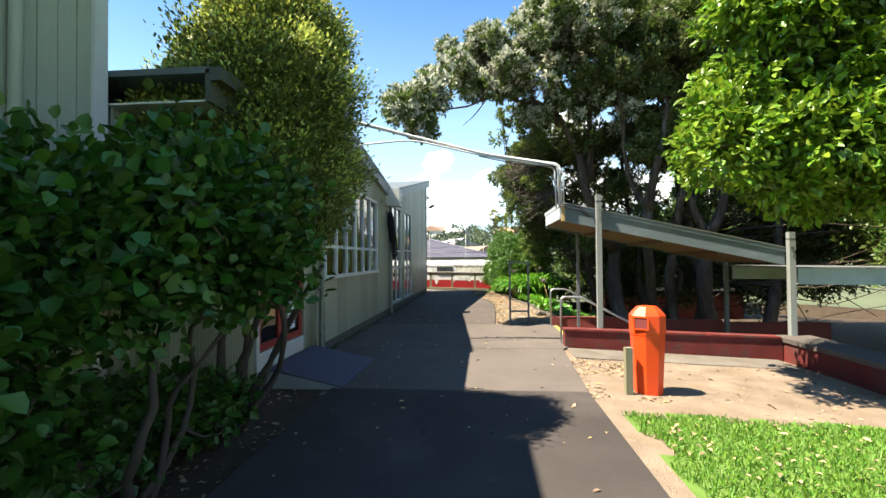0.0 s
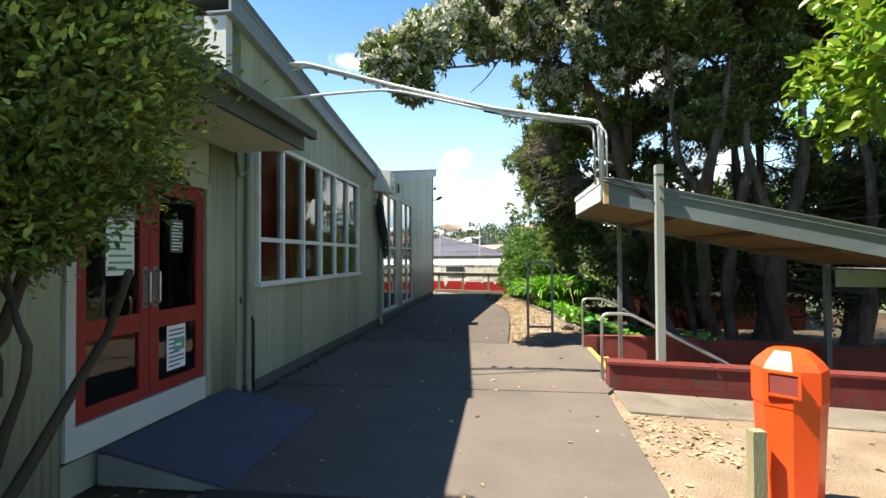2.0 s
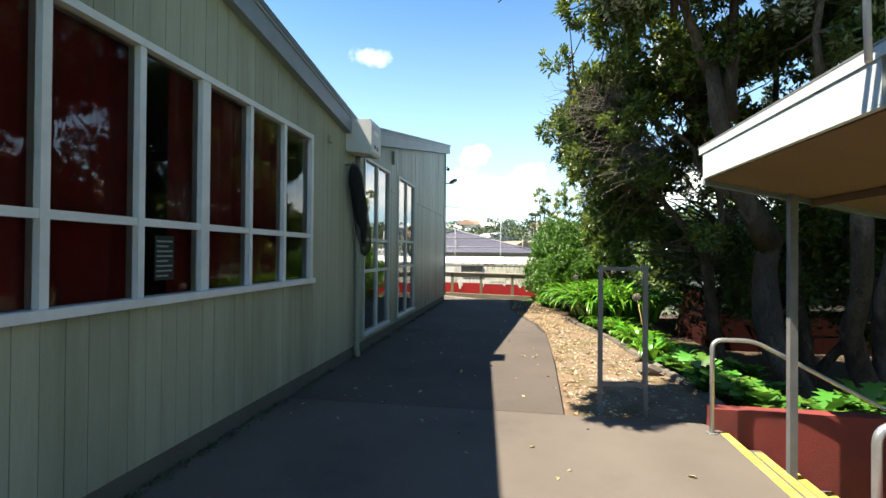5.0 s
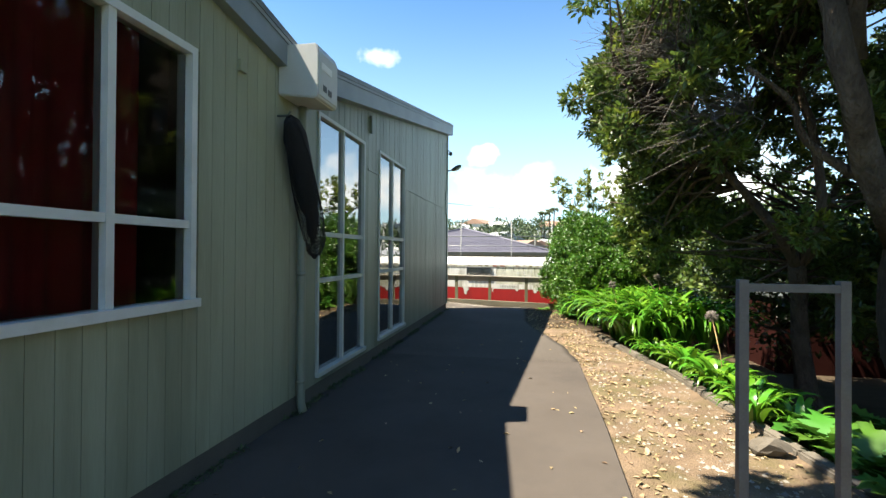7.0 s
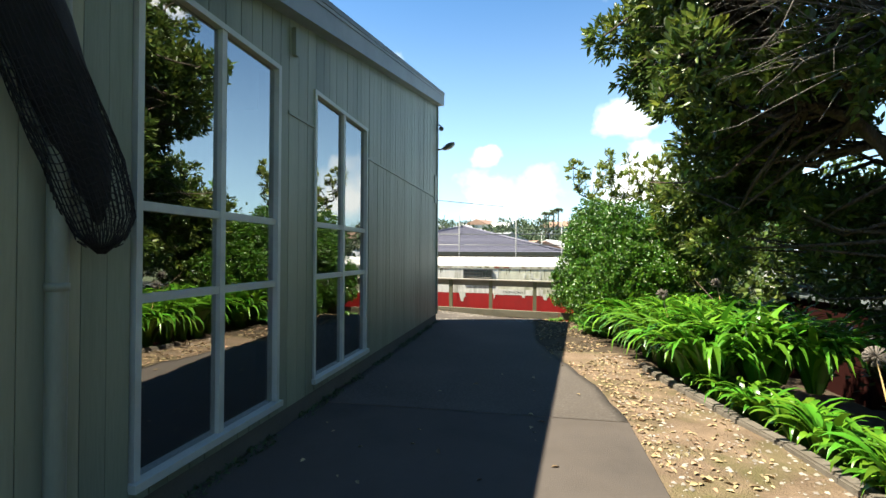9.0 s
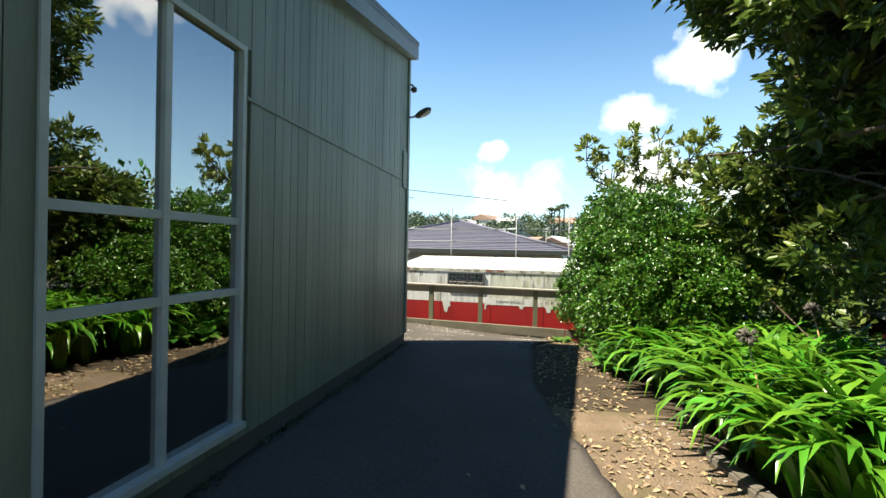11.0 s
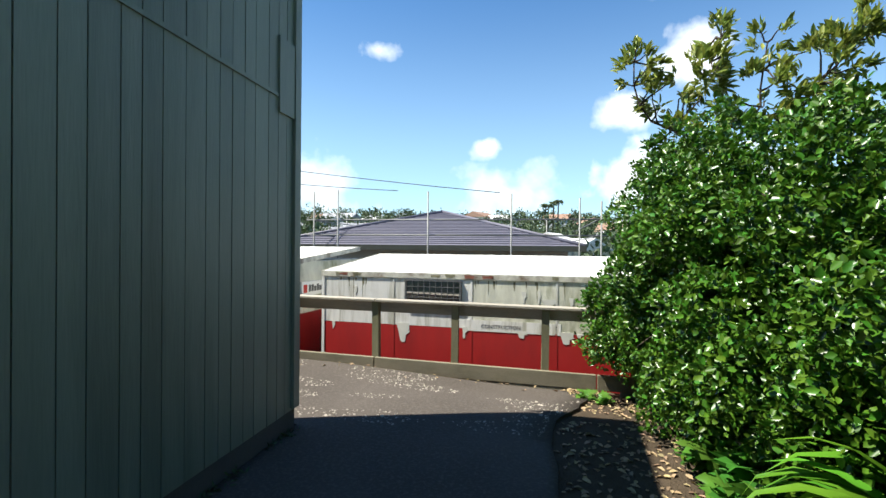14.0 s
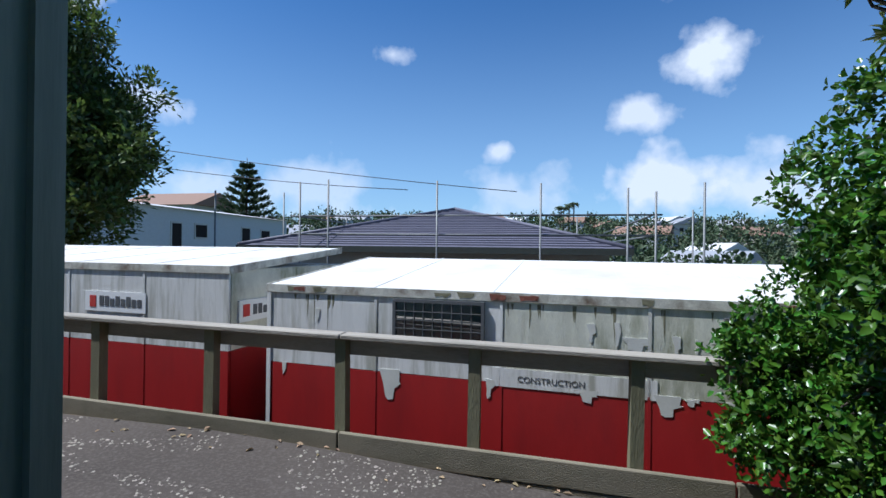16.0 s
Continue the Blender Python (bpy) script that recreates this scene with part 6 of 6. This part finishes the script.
# its tips layer paints the sunlit skin of the crown with paler leaves
tree("dark_evergreen_tree", "broad dark evergreen overhanging the planted bank", (5.4, 16.6, -1.15),
     [((5.4, 16.6, -1.4), (4.9, 16.4, 1.6), .17, .13), ((4.9, 16.4, 1.5), (3.2, 16.0, 3.2), .1, .05), ((4.9, 16.4, 1.5), (4.4, 16.2, 5.2), .1, .04), ((3.6, 16.1, 2.9), (2.2, 15.8, 4.4), .05, .02), ((4.9, 16.4, 1.5), (6.2, 16.2, 4.0), .08, .03)],
     [(2.6, 15.9, 4.4, 1.0, 1.1, 1.1), (3.4, 16.2, 3.2, 1.1, 1.1, .9), (3.0, 15.2, 6.2, 1.2, 1.1, 1.0), (2.7, 17.0, 5.0, .9, .9, .7), (3.3, 17.8, 4.9, 1.0, 1.0, .9), (3.4, 17.3, 3.7, .9, .9, .8), (3.9, 18.6, 3.5, 1.0, 1.0, 1.0), (3.2, 18.7, 3.1, .65, .8, .7), (4.2, 17.8, 5.6, 1.0, 1.0, .8), (4.6, 15.0, 6.0, 1.3, 1.1, 1.1), (6.2, 15.2, 5.6, 1.3, 1.1, 1.1), (2.2, 16.4, 5.9, .8, .8, .7), (3.6, 15.8, 5.4, 1.4, 1.3, 1.2), (5.0, 16.2, 4.4, 1.5, 1.4, 1.4), (6.6, 16.2, 3.4, 1.5, 1.4, 1.4), (4.6, 16.4, 2.2, 1.2, .9, .7), (2.4, 16.2, 3.2, .6, .6, .6), (3.4, 18.0, 2.6, 1.0, 1.2, 1.0), (3.6, 19.2, 2.2, .8, 1.0, 1.0), (4.6, 17.6, 3.6, 1.3, 1.3, 1.2), (5.8, 17.0, 1.2, 1.2, 1.0, 1.0), (3.0, 18.3, 4.6, .9, .9, .8), (3.7, 19.3, 3.4, 1.0, 1.0, .9), (3.6, 17.4, 5.4, 1.1, 1.1, .9), (3.4, 20.4, 3.0, .6, .6, .8), (3.6, 20.3, 2.2, .6, .6, .6), (2.1, 17.8, 4.7, .65, .7, .7), (2.4, 18.4, 5.6, .7, .7, .7), (2.3, 17.2, 5.2, .8, .8, .7), (2.8, 18.2, 5.3, .9, .8, .7), (2.8, 18.4, 3.7, .6, .6, .6), (2.7, 17.2, 3.8, .7, .7, .7)],
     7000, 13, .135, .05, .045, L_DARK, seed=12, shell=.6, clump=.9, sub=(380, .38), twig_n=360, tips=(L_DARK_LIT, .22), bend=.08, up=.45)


def dead_twigs(name, centre, spread, n, label, seed):
    """A tangle of thin bare grey twigs hanging in the crown."""
    rng = np.random.default_rng(seed)
    bm = bmesh.new()
    c = Vector(centre)
    root = c + Vector((.9, .25, .1))
    for _ in range(n):
        e = c + Vector(rng.normal(size=3) * np.array(spread))
        m = root.lerp(e, .55) + Vector(rng.normal(size=3)) * .14
        tube(bm, [root, m, e, e + (e - m) * .25 + Vector(rng.normal(size=3)) * .08], [.012, .006, .0035, .002], 4)
    tagged(part(name, bm, M_DEADTWIG), label, "branch")


M_DEADTWIG = mat("bleached_dead_twig", (0.13, 0.112, 0.096), 0.95, vary=.25, bump=0)
dead_twigs("dead_branch", (2.25, 15.4, 4.75), (.40, .36, .36), 210, "tangle of bare grey dead twigs in the evergreen", 51)
dead_twigs("dead_branch", (2.9, 15.2, 3.7), (.4, .35, .3), 120, "tangle of bare grey dead twigs low in the evergreen", 52)
tree("coastal_tree", "tall dark evergreen with several upright limbs behind the others", (8.6, 16.2, -1.2),
     [((8.6, 16.2, -1.5), (8.2, 15.8, 3.0), .26, .18), ((8.2, 15.8, 2.9), (7.0, 15.4, 7.4), .15, .05), ((8.2, 15.8, 2.9), (9.4, 15.6, 7.6), .15, .05), ((10.8, 15.8, -1.5), (10.9, 15.4, 6.4), .2, .07), ((6.9, 16.4, -1.5), (6.0, 15.8, 5.6), .15, .05)],
     [(5.4, 15.6, 6.3, 1.5, 1.1, 1.1), (7.2, 15.6, 7.2, 1.7, 1.2, 1.5), (9.2, 15.6, 6.4, 1.8, 1.2, 1.6), (4.6, 15.2, 8.9, 1.6, 1.3, 1.1), (11.0, 15.6, 7.6, 2.0, 1.4, 2.0), (7.0, 15.2, 9.6, 2.2, 1.5, 1.3), (6.0, 16.4, 4.2, 1.4, 1.0, 1.0), (9.6, 16.0, 3.8, 1.6, 1.0, 1.2), (12.2, 14.2, 6.0, 1.8, 1.6, 1.8)],
     3200, 12, .12, .055, .06, L_DARK, seed=44, shell=.6, clump=.9, sub=(110, .42), simple=True, twig_n=220, tips=(L_POHU, .4), bend=.06)
tree("understorey_tree", "dense dark understorey below the tall trees", (7.5, 17.5, -1.2),
     [((7.5, 17.5, -1.4), (7.3, 17.3, 2.5), .12, .05), ((9.6, 17.0, -1.4), (9.4, 17.0, 2.5), .12, .05)],
     [(6.4, 18.2, 1.4, 1.6, 1.2, 1.6), (8.4, 17.6, 1.8, 1.8, 1.4, 1.8), (10.8, 16.8, 2.0, 1.8, 1.6, 2.0), (12.5, 15, 3.5, 2.2, 2.2, 2.4), (13, 11.5, 3.5, 2, 2, 2.6), (12, 9.5, 2.6, 1.5, 2, 2)],
     9000, 12, .15, .075, .14, L_DARK, seed=13, shell=.5, sub=(300, .6), simple=True, twig_n=80, tips=(L_FERN, .10))
tree("boundary_bush", "dense dark boundary growth behind the shed", (7, 24, -1.3),
     [((7, 24, -1.4), (6.8, 24, 1.6), .1, .05), ((10, 23.6, -1.4), (10, 23.6, 2), .1, .05)],
     [(4.7, 23.2, .9, 1.1, 1.3, 1.5), (6.4, 24.0, 1.4, 1.6, 1.4, 1.9), (8.8, 24, 1.8, 1.8, 1.4, 2.2), (11.5, 22.5, 2.4, 2, 2, 2.8), (14, 18, 3, 2.2, 2.4, 3.2), (15, 13, 3, 2.2, 2.6, 3.2), (13.5, 8.6, 2.4, 1.6, 2, 2.4), (12.5, 6.0, 1.5, 1.6, 1.8, 1.8)],
     5200, 11, .2, .1, .16, L_DARK, seed=23, shell=.5, sub=(230, .7), simple=True, twig_n=30, tips=(L_FERN, .06))
# hedge-like shrub by the fence
tree("rounded_shrub", "large rounded dense glossy green shrub by the fence", (2.4, 21.6, -.03),
     [((2.4, 21.6, -.1), (2.3, 21.5, 1.4), .05, .03), ((2.5, 21.9, -.1), (2.2, 22.6, 1.6), .05, .02), ((2.4, 21.3, -.1), (2.4, 20.6, 1.4), .05, .02)],
     [(2.40, 21.4, 1.2, 1.05, 1.5, 1.15), (2.45, 22.0, 2.0, .95, 1.3, .85), (2.35, 23.0, 1.2, .95, 1.0, 1.1), (2.5, 20.5, .75, .75, .8, .75), (1.95, 23.7, 1.0, .75, .65, .9), (2.05, 23.2, 1.8, .7, .85, .85), (1.75, 24.0, 1.15, .52, .4, .5), (1.9, 23.9, .5, .7, .4, .5), (2.0, 23.1, 2.15, .65, .8, .7), (3.1, 21.4, 1.6, .8, 1.3, .75), (1.9, 21.8, .5, .5, 1.5, .5), (3.2, 20.3, 1.0, .8, .9, .8)],
     21000, 9, .055, .036, .028, L_HEDGE, M_TWIG, seed=14, sub=(420, .26), shell=.85, twig_n=50, up=.2, twig_r=.012, face=.8)
tree("sapling_tree", "open young tree with rosettes of olive leaves", (2.65, 23.8, -.05),
     [((2.65, 23.8, -.1), (2.55, 23.8, 2.6), .05, .03), ((2.55, 23.8, 2.5), (1.5, 23.8, 4.0), .025, .008), ((2.55, 23.8, 2.5), (2.4, 23.7, 4.2), .025, .008), ((2.55, 23.8, 2.5), (2.95, 23.7, 4.1), .025, .008), ((2.55, 23.8, 2.5), (3.85, 23.7, 4.1), .025, .008), ((2.55, 23.8, 2.5), (3.45, 23.7, 3.5), .02, .008)],
     [(1.55, 23.8, 3.95, .22, .3, .25), (1.85, 23.8, 3.5, .3, .3, .3), (2.4, 23.7, 4.2, .16, .2, .25), (2.25, 23.7, 3.75, .3, .3, .25), (2.95, 23.7, 4.1, .2, .3, .28), (2.85, 23.7, 3.5, .5, .4, .4), (3.8, 23.6, 4.1, .25, .3, .28), (3.5, 23.6, 3.7, .35, .4, .4), (3.55, 23.6, 3.2, .35, .4, .35), (2.15, 23.8, 3.1, .4, .4, .3)],
     150, 19, .135, .044, .03, L_SAP, M_TWIG, seed=15, shell=.6, twig_n=100, up=.7, twig_r=.014)
tree("far_bank_tree", "dark leafy tree beyond the cabins", (-13.9, 31, -2.4),
     [((-13.9, 31, -2.6), (-13.5, 31, 3), .2, .1), ((-13.5, 31, 2.9), (-12.3, 30.8, 5), .08, .03)],
     [(-13.5, 31, 5.4, 1.7, 1.7, 2.2), (-12.1, 30.6, 4.4, 1.3, 1.3, 1.2), (-14.4, 31, 7.4, 1.6, 1.6, 1.6), (-12.9, 30.6, 3.0, 1.8, 1.5, 1.4)],
     4500, 10, .2, .09, .12, L_DARK, seed=16, shell=.55, sub=(130, .6), simple=True, twig_n=70)


def conifer(x, y, h):
    """A tiered conifer."""
    rng = np.random.default_rng(17)
    zb = ground_z(x, y)
    t = tagged(group_at("tiered_conifer", (x, y, zb)), "tall tiered conifer on the far rise", "tree")
    bm = bmesh.new()
    tube(bm, [(0, 0, 0), (0, 0, h)], [.3, .03], 8)
    part("trunk", bm, M_BARK, t)
    bases, axes = [], []
    z = h * .15
    while z < h * .98:
        r = (h - z) * .44
        for k in range(9):
            a = 2 * math.pi * (k + rng.random() * .4) / 9
            for s in np.linspace(.1, 1, 14):
                for _ in range(5):
                    bases.append((math.cos(a) * r * s, math.sin(a) * r * s, z + .30 * r * s * s + rng.normal() * .09))
                    axes.append((math.cos(a) + rng.normal() * .6, math.sin(a) + rng.normal() * .6, .5))
        z += h * .052
    n = len(bases)
    ob = new("crown", leaf_mesh("crown", np.array(bases), np.array(axes), unit(rng.normal(size=(n, 3)) + np.array([0, 0, 1.])), np.full(n, .5), np.full(n, .16), L_FAR))
    ob.parent = t


conifer(-33.6, 68, 11.9 - ground_z(-33.6, 68))


def strap_plants():
    """Clumps of broad arching strap leaves along the kerb."""
    rng = np.random.default_rng(18)
    spots = []
    y = 13.2
    while y < 20.25:
        big = y > 16.6
        xk = float(np.interp(y, [13, 15, 17, 18.8, 19.9, 20.9], [2.86, 2.84, 2.50, 2.30, 2.14, 1.98]))
        for row in range(4 if big else 2):
            spots.append((xk + .42 * row * (1 if big else .8) + .09 * rng.normal(), y + .1 * rng.normal(), big))
        y += .40 if big else .36
    for k, (x, y, big) in enumerate(spots):
        z0 = max(ground_z(x, y), (-.03 if x < 2.75 else .06) if big else -.26) - .02
        n = 58 if big else 34
        az = rng.random(n) * 2 * math.pi
        L = (1.02 if big else .42) + (.36 if big else .26) * rng.random(n)
        rise = .02 + .7 * rng.random(n)
        curl = .95 + 1.05 * rng.random(n)
        seg = 8
        V = np.empty((n, seg + 1, 3, 3))
        for i in range(n):
            d = np.array([math.cos(az[i]), math.sin(az[i])])
            side = np.array([-d[1], d[0]])
            pr, pz, ang = .02 + .07 * rng.random(), 0.0, rise[i] * .55
            wide = (.036 if big else .028) + .014 * rng.random()
            twist = .25 * rng.normal()
            for q in range(seg + 1):
                f = q / seg
                w = wide * (.62 + .55 * math.sin(math.pi * min(1, f * 1.05) ** .8)) * (1 - f ** 5) + .0008
                lift = .30 * w
                V[i, q, 0] = (*(d * pr + side * w), pz + lift + twist * w * f)
                V[i, q, 1] = (*(d * pr), pz)
                V[i, q, 2] = (*(d * pr - side * w), pz + lift - twist * w * f)
                pr += math.sin(ang) * L[i] / seg
                pz += math.cos(ang) * L[i] / seg
                ang += curl[i] * (.05 + .38 * f)
        idx = np.arange(n * (seg + 1) * 3).reshape(n, seg + 1, 3)
        F = np.concatenate([np.stack([idx[:, :-1, c], idx[:, 1:, c], idx[:, 1:, c + 1], idx[:, :-1, c + 1]], -1).reshape(-1, 4) for c in (0, 1)])
        me = fast_mesh("strap_leaf_plant", V.reshape(-1, 3), F, L_AGA)
        me.polygons.foreach_set("use_smooth", np.ones(len(F), dtype=bool))
        ob = new("strap_leaf_plant", me)
        ob.location = (x, y, z0)
        tagged(ob, "clump of broad arching bright green strap leaves" if big else "small clump of bright green strap leaves", "plant", "strap-leaved plants along the kerb")
        if k % 19 == 9:
            head = tagged(group_at("seed_head", (x, y, z0)), "dry round seed head on a tall stalk", "flower")
            bm = bmesh.new()
            tube(bm, [(0, 0, 0), (-.06, .02, .6), (-.16, .05, 1.12)], .007, 5)
            part("stalk", bm, M_RAWWOOD, head)
            bm = bmesh.new()
            for _ in range(90):
                e = Vector(rng.normal(size=3)).normalized() * .085
                tube(bm, [Vector((-.16, .05, 1.13)), Vector((-.16, .05, 1.13)) + e], [.002, .006], 3)
            part("umbel", bm, M_DEADTWIG, head)


strap_plants()


def lobed_leaf(rng, V, F, az, length, rise, base):
    """One deeply lobed arching leaf on its stalk, added to the lists."""
    d = np.array([math.cos(az), math.sin(az)])
    side = np.array([-d[1], d[0]])
    n = 13
    start = len(V)
    pr, pz, ang = 0.0, 0.0, rise
    for q in range(n + 1):
        f = q / n
        if f < .22:
            w = .006
        else:
            g = (f - .22) / .78
            w = length * .34 * math.sin(math.pi * g ** .7) ** .8 * (1.0 if q % 2 else .42) + .002
        back = -.05 * length if q % 2 else 0
        wob = .03 * rng.normal() * length
        V.append((*(base[:2] + d * (pr - back) + side * w), base[2] + pz + .18 * w + wob))
        V.append((*(base[:2] + d * pr), base[2] + pz))
        V.append((*(base[:2] + d * (pr - back) - side * w), base[2] + pz + .18 * w - wob))
        pr += math.sin(ang) * length / n
        pz += math.cos(ang) * length / n
        ang += .035 + .16 * f
    for q in range(n):
        a = start + q * 3
        F.append((a, a + 3, a + 4, a + 1))
        F.append((a + 1, a + 4, a + 5, a + 2))


def lobed_plants():
    rng = np.random.default_rng(19)
    for x, y, size in ((3.5, 11.6, .5), (3.9, 12.2, .5), (3.5, 12.9, .5), (3.4, 13.5, .45), (4.2, 11.2, .5), (4.4, 13.0, .5), (3.4, 10.9, .45), (1.92, 20.75, .52), (1.72, 21.1, .5), (1.84, 20.4, .46), (1.62, 20.75, .42), (4.9, 12.2, .5), (4.0, 10.8, .5),
                       (5.2, 11.2, .55), (5.6, 12.6, .55), (3.15, 12.5, .42), (3.2, 11.9, .42), (3.2, 11.3, .42), (3.2, 13.1, .4), (3.45, 14.2, .45), (4.0, 13.9, .5), (4.7, 14.2, .5), (.98, 23.85, .2), (1.15, 23.6, .2)):
        z0 = max(ground_z(x, y), -.55)
        V, F = [], []
        for _ in range(26 if size > .3 else 12):
            lobed_leaf(rng, V, F, rng.random() * 6.283, size * (.7 + .6 * rng.random()), .15 + .75 * rng.random(), np.array([0, 0, 0.0]) + rng.normal(size=3) * np.array([.03, .03, 0]))
        ob = new("lobed_leaf_plant", fast_mesh("lobed_leaf_plant", np.array(V), np.array(F), L_FERN))
        ob.location = (x, y, z0 - .02)
        tagged(ob, "low plant with broad deeply lobed green leaves" if size > .3 else "small green weed at the foot of the fence", "plant", "low bank plants")


lobed_plants()


def palm_tree(x, y, top, seed):
    """A far palm: a bare leaning trunk with a tuft of drooping fronds."""
    rng = np.random.default_rng(seed)
    zb = ground_z(x, y)
    t = tagged(group_at("palm_tree", (x, y, zb)), "far palm tree on the wooded rise", "tree")
    h = top - zb
    bm = bmesh.new()
    tube(bm, [(0, 0, 0), (.2, 0, h * .5), (.3, 0, h)], [.35, .28, .22], 7)
    part("trunk", bm, M_BARK, t)
    bm = bmesh.new()
    for k in range(22):
        a, r = rng.random() * 6.283, 2.0 + .8 * rng.random()
        up_ = rng.random() * 1.4
        pts = [Vector((.3 + math.cos(a) * r * f, math.sin(a) * r * f, h + up_ * f * 1.4 - 1.9 * f * f * (.5 + .6 * rng.random()))) for f in (0, .35, .7, 1)]
        tube(bm, pts, [.1, .28, .22, .03], 3)
    part("fronds", bm, L_FAR, t)


palm_tree(8.6, 200, 18.4, 61)
palm_tree(10.4, 201, 19.2, 62)
palm_tree(5.6, 198, 17.4, 63)
palm_tree(6.8, 204, 18.0, 64)


def base_weeds():
    """Thin line of dark debris and weeds at the foot of the hall wall and the fence."""
    rng = np.random.default_rng(41)
    n = 2600
    y = 6.4 + 15.2 * rng.random(n)
    keep = np.array([noise.noise(Vector((0, q * 1.4, 0))) > -.1 for q in y])
    y = y[keep]
    n = len(y)
    B = np.stack([WALL + .012 + .10 * rng.random(n) ** 2.5, y, np.full(n, .002)], 1)
    ax = rng.normal(size=(n, 3)) * np.array([1, 1, .4]) + np.array([0, 0, .45])
    ln = .02 + .04 * rng.random(n)
    ob = new("wall_weeds", leaf_mesh("wall_weeds", B, ax, unit(rng.normal(size=(n, 3)) + np.array([0, 0, 1.])), ln, ln * .35, L_FAR))
    tagged(ob, "dark weeds and debris along the wall foot", "weeds", kind="stuff")


base_weeds()


def lawn():
    rng = np.random.default_rng(20)
    n = 46000
    x, y = 2.3 + 5.4 * rng.random(n), -1.2 + 5.1 * rng.random(n)
    keep = np.array([b < 3.70 + .18 * noise.noise(Vector((a * 1.6, b * 1.6, 1))) and a > 2.52 + .22 * noise.noise(Vector((a * 2, b * 2, 5))) for a, b in zip(x, y)])
    x, y = x[keep], y[keep]
    n = len(x)
    z = np.array([ground_z(a, b) for a, b in zip(x, y)])
    ax = rng.normal(size=(n, 3)) * .55 + np.array([0, 0, 1.])
    ln = .035 + .035 * rng.random(n)
    ob = new("lawn_grass", leaf_mesh("lawn_grass", np.stack([x, y, z], 1), ax, unit(rng.normal(size=(n, 3))), ln, ln * .16 + .003, L_GRASS))
    tagged(ob, "short green lawn grass blades", "grass", kind="stuff")


lawn()


def litter_leaves():
    rng = np.random.default_rng(22)
    P = []
    def scatter(n, x0, x1, y0, y1, ok=lambda a, b: True, lift=.004, flat=True):
        c = 0
        while c < n:
            a, b = x0 + (x1 - x0) * rng.random(), y0 + (y1 - y0) * rng.random()
            if ok(a, b) and (not flat or noise.noise(Vector((a * 1.3, b * 1.3, 9))) > -.25):
                P.append((a, b, lift if lift > .003 and flat is None else ground_z(a, b) + lift))
                c += 1
    scatter(260, 2.6, 6.2, .5, 3.8, lift=.05)
    scatter(900, 1.34, 3.0, 10.3, 18.5, lambda a, b: a < kerb_x(b) + .1 and a < 1.34 + 1.6 * rng.random() ** 1.5 + .15, lift=.008)
    scatter(420, 2.2, 3.2, 4.2, 7.3, lift=.008)
    scatter(160, 3.0, 6.2, 4.0, 7.2, lift=.008)
    scatter(1500, .5, 1.7, 15.5, 23.9, lift=.008)
    scatter(180, -1.85, -.9, .5, 4.5, lift=.008)
    for _ in range(170):
        a, b = -1.7 + 3.9 * rng.random(), 1.0 + 16 * rng.random()
        if b > 10.2 and a > 1.2:
            continue
        P.append((a, b, .004))
    for _ in range(60):
        a = -6 + 7 * rng.random()
        b = 24.15 - .35 * rng.random() ** 2
        P.append((a, b, .004 - yard_fall(a, b)))
    for _ in range(70):
        a, b = .72 + .45 * rng.random(), 23.95 + .22 * rng.random()
        P.append((a, b, .006 + .02 * rng.random() - yard_fall(a, b)))
    P = np.array(P)
    n = len(P)
    ax = rng.normal(size=(n, 3)) * np.array([1, 1, .12])
    ln = .035 + .045 * rng.random(n)
    ob = new("fallen_leaves", leaf_mesh("fallen_leaves", P, ax, unit(rng.normal(size=(n, 3)) * .25 + np.array([0, 0, 1.])), ln, ln * .5, L_DEAD, .25))
    tagged(ob, "scattered dry brown fallen leaves", "leaves", kind="stuff")


litter_leaves()


def chips():
    """Loose pale gravel and grit, clustered on the yard and along the dirt verge."""
    rng = np.random.default_rng(71)
    P = []
    while len(P) < 2600:
        a, b = -6.5 + 7.6 * rng.random(), 21.9 + 2.2 * rng.random()
        if a < float(np.interp(b, *YARD_EDGE)) - .05 and noise.noise(Vector((a * .9, b * 2.2, 4))) > .02:
            P.append((a, b, -.002 - yard_fall(a, b), .006 + .012 * rng.random() ** 2))
    while len(P) < 3800:
        a, b = 1.36 + 1.4 * rng.random(), 10.3 + 8.2 * rng.random()
        if a < kerb_x(b) - .12 and noise.noise(Vector((a * 2, b * 1.4, 8))) > -.1:
            P.append((a, b, ground_z(a, b) + .003, .006 + .022 * rng.random() ** 3))
    P = np.array(P)
    n = len(P)
    r = P[:, 3:4]
    V = np.empty((n, 5, 3))
    turn = rng.random(n) * 6.283
    for k in range(4):
        t = turn + k * math.pi / 2
        q = .7 + .6 * rng.random((n, 1))
        V[:, k] = P[:, :3] + np.stack([np.cos(t), np.sin(t), np.zeros(n)], 1) * r * q
    V[:, 4] = P[:, :3] + np.concatenate([rng.normal(size=(n, 2)) * r * .25, r * (.45 + .4 * rng.random((n, 1)))], 1)
    i = np.arange(n)[:, None] * 5
    F = np.concatenate([i + np.array([[k, (k + 1) % 4, 4]]) for k in range(4)])
    ob = new("gravel_chips", fast_mesh("gravel_chips", V.reshape(-1, 3), F, M_CHIP))
    tagged(ob, "scattered pale gravel chips on asphalt and dirt", "gravel", kind="stuff")


M_CHIP = mat("pale_gravel", (0.27, 0.24, 0.20), 0.9, vary=.2, island_vary=.35, bump=0)
chips()
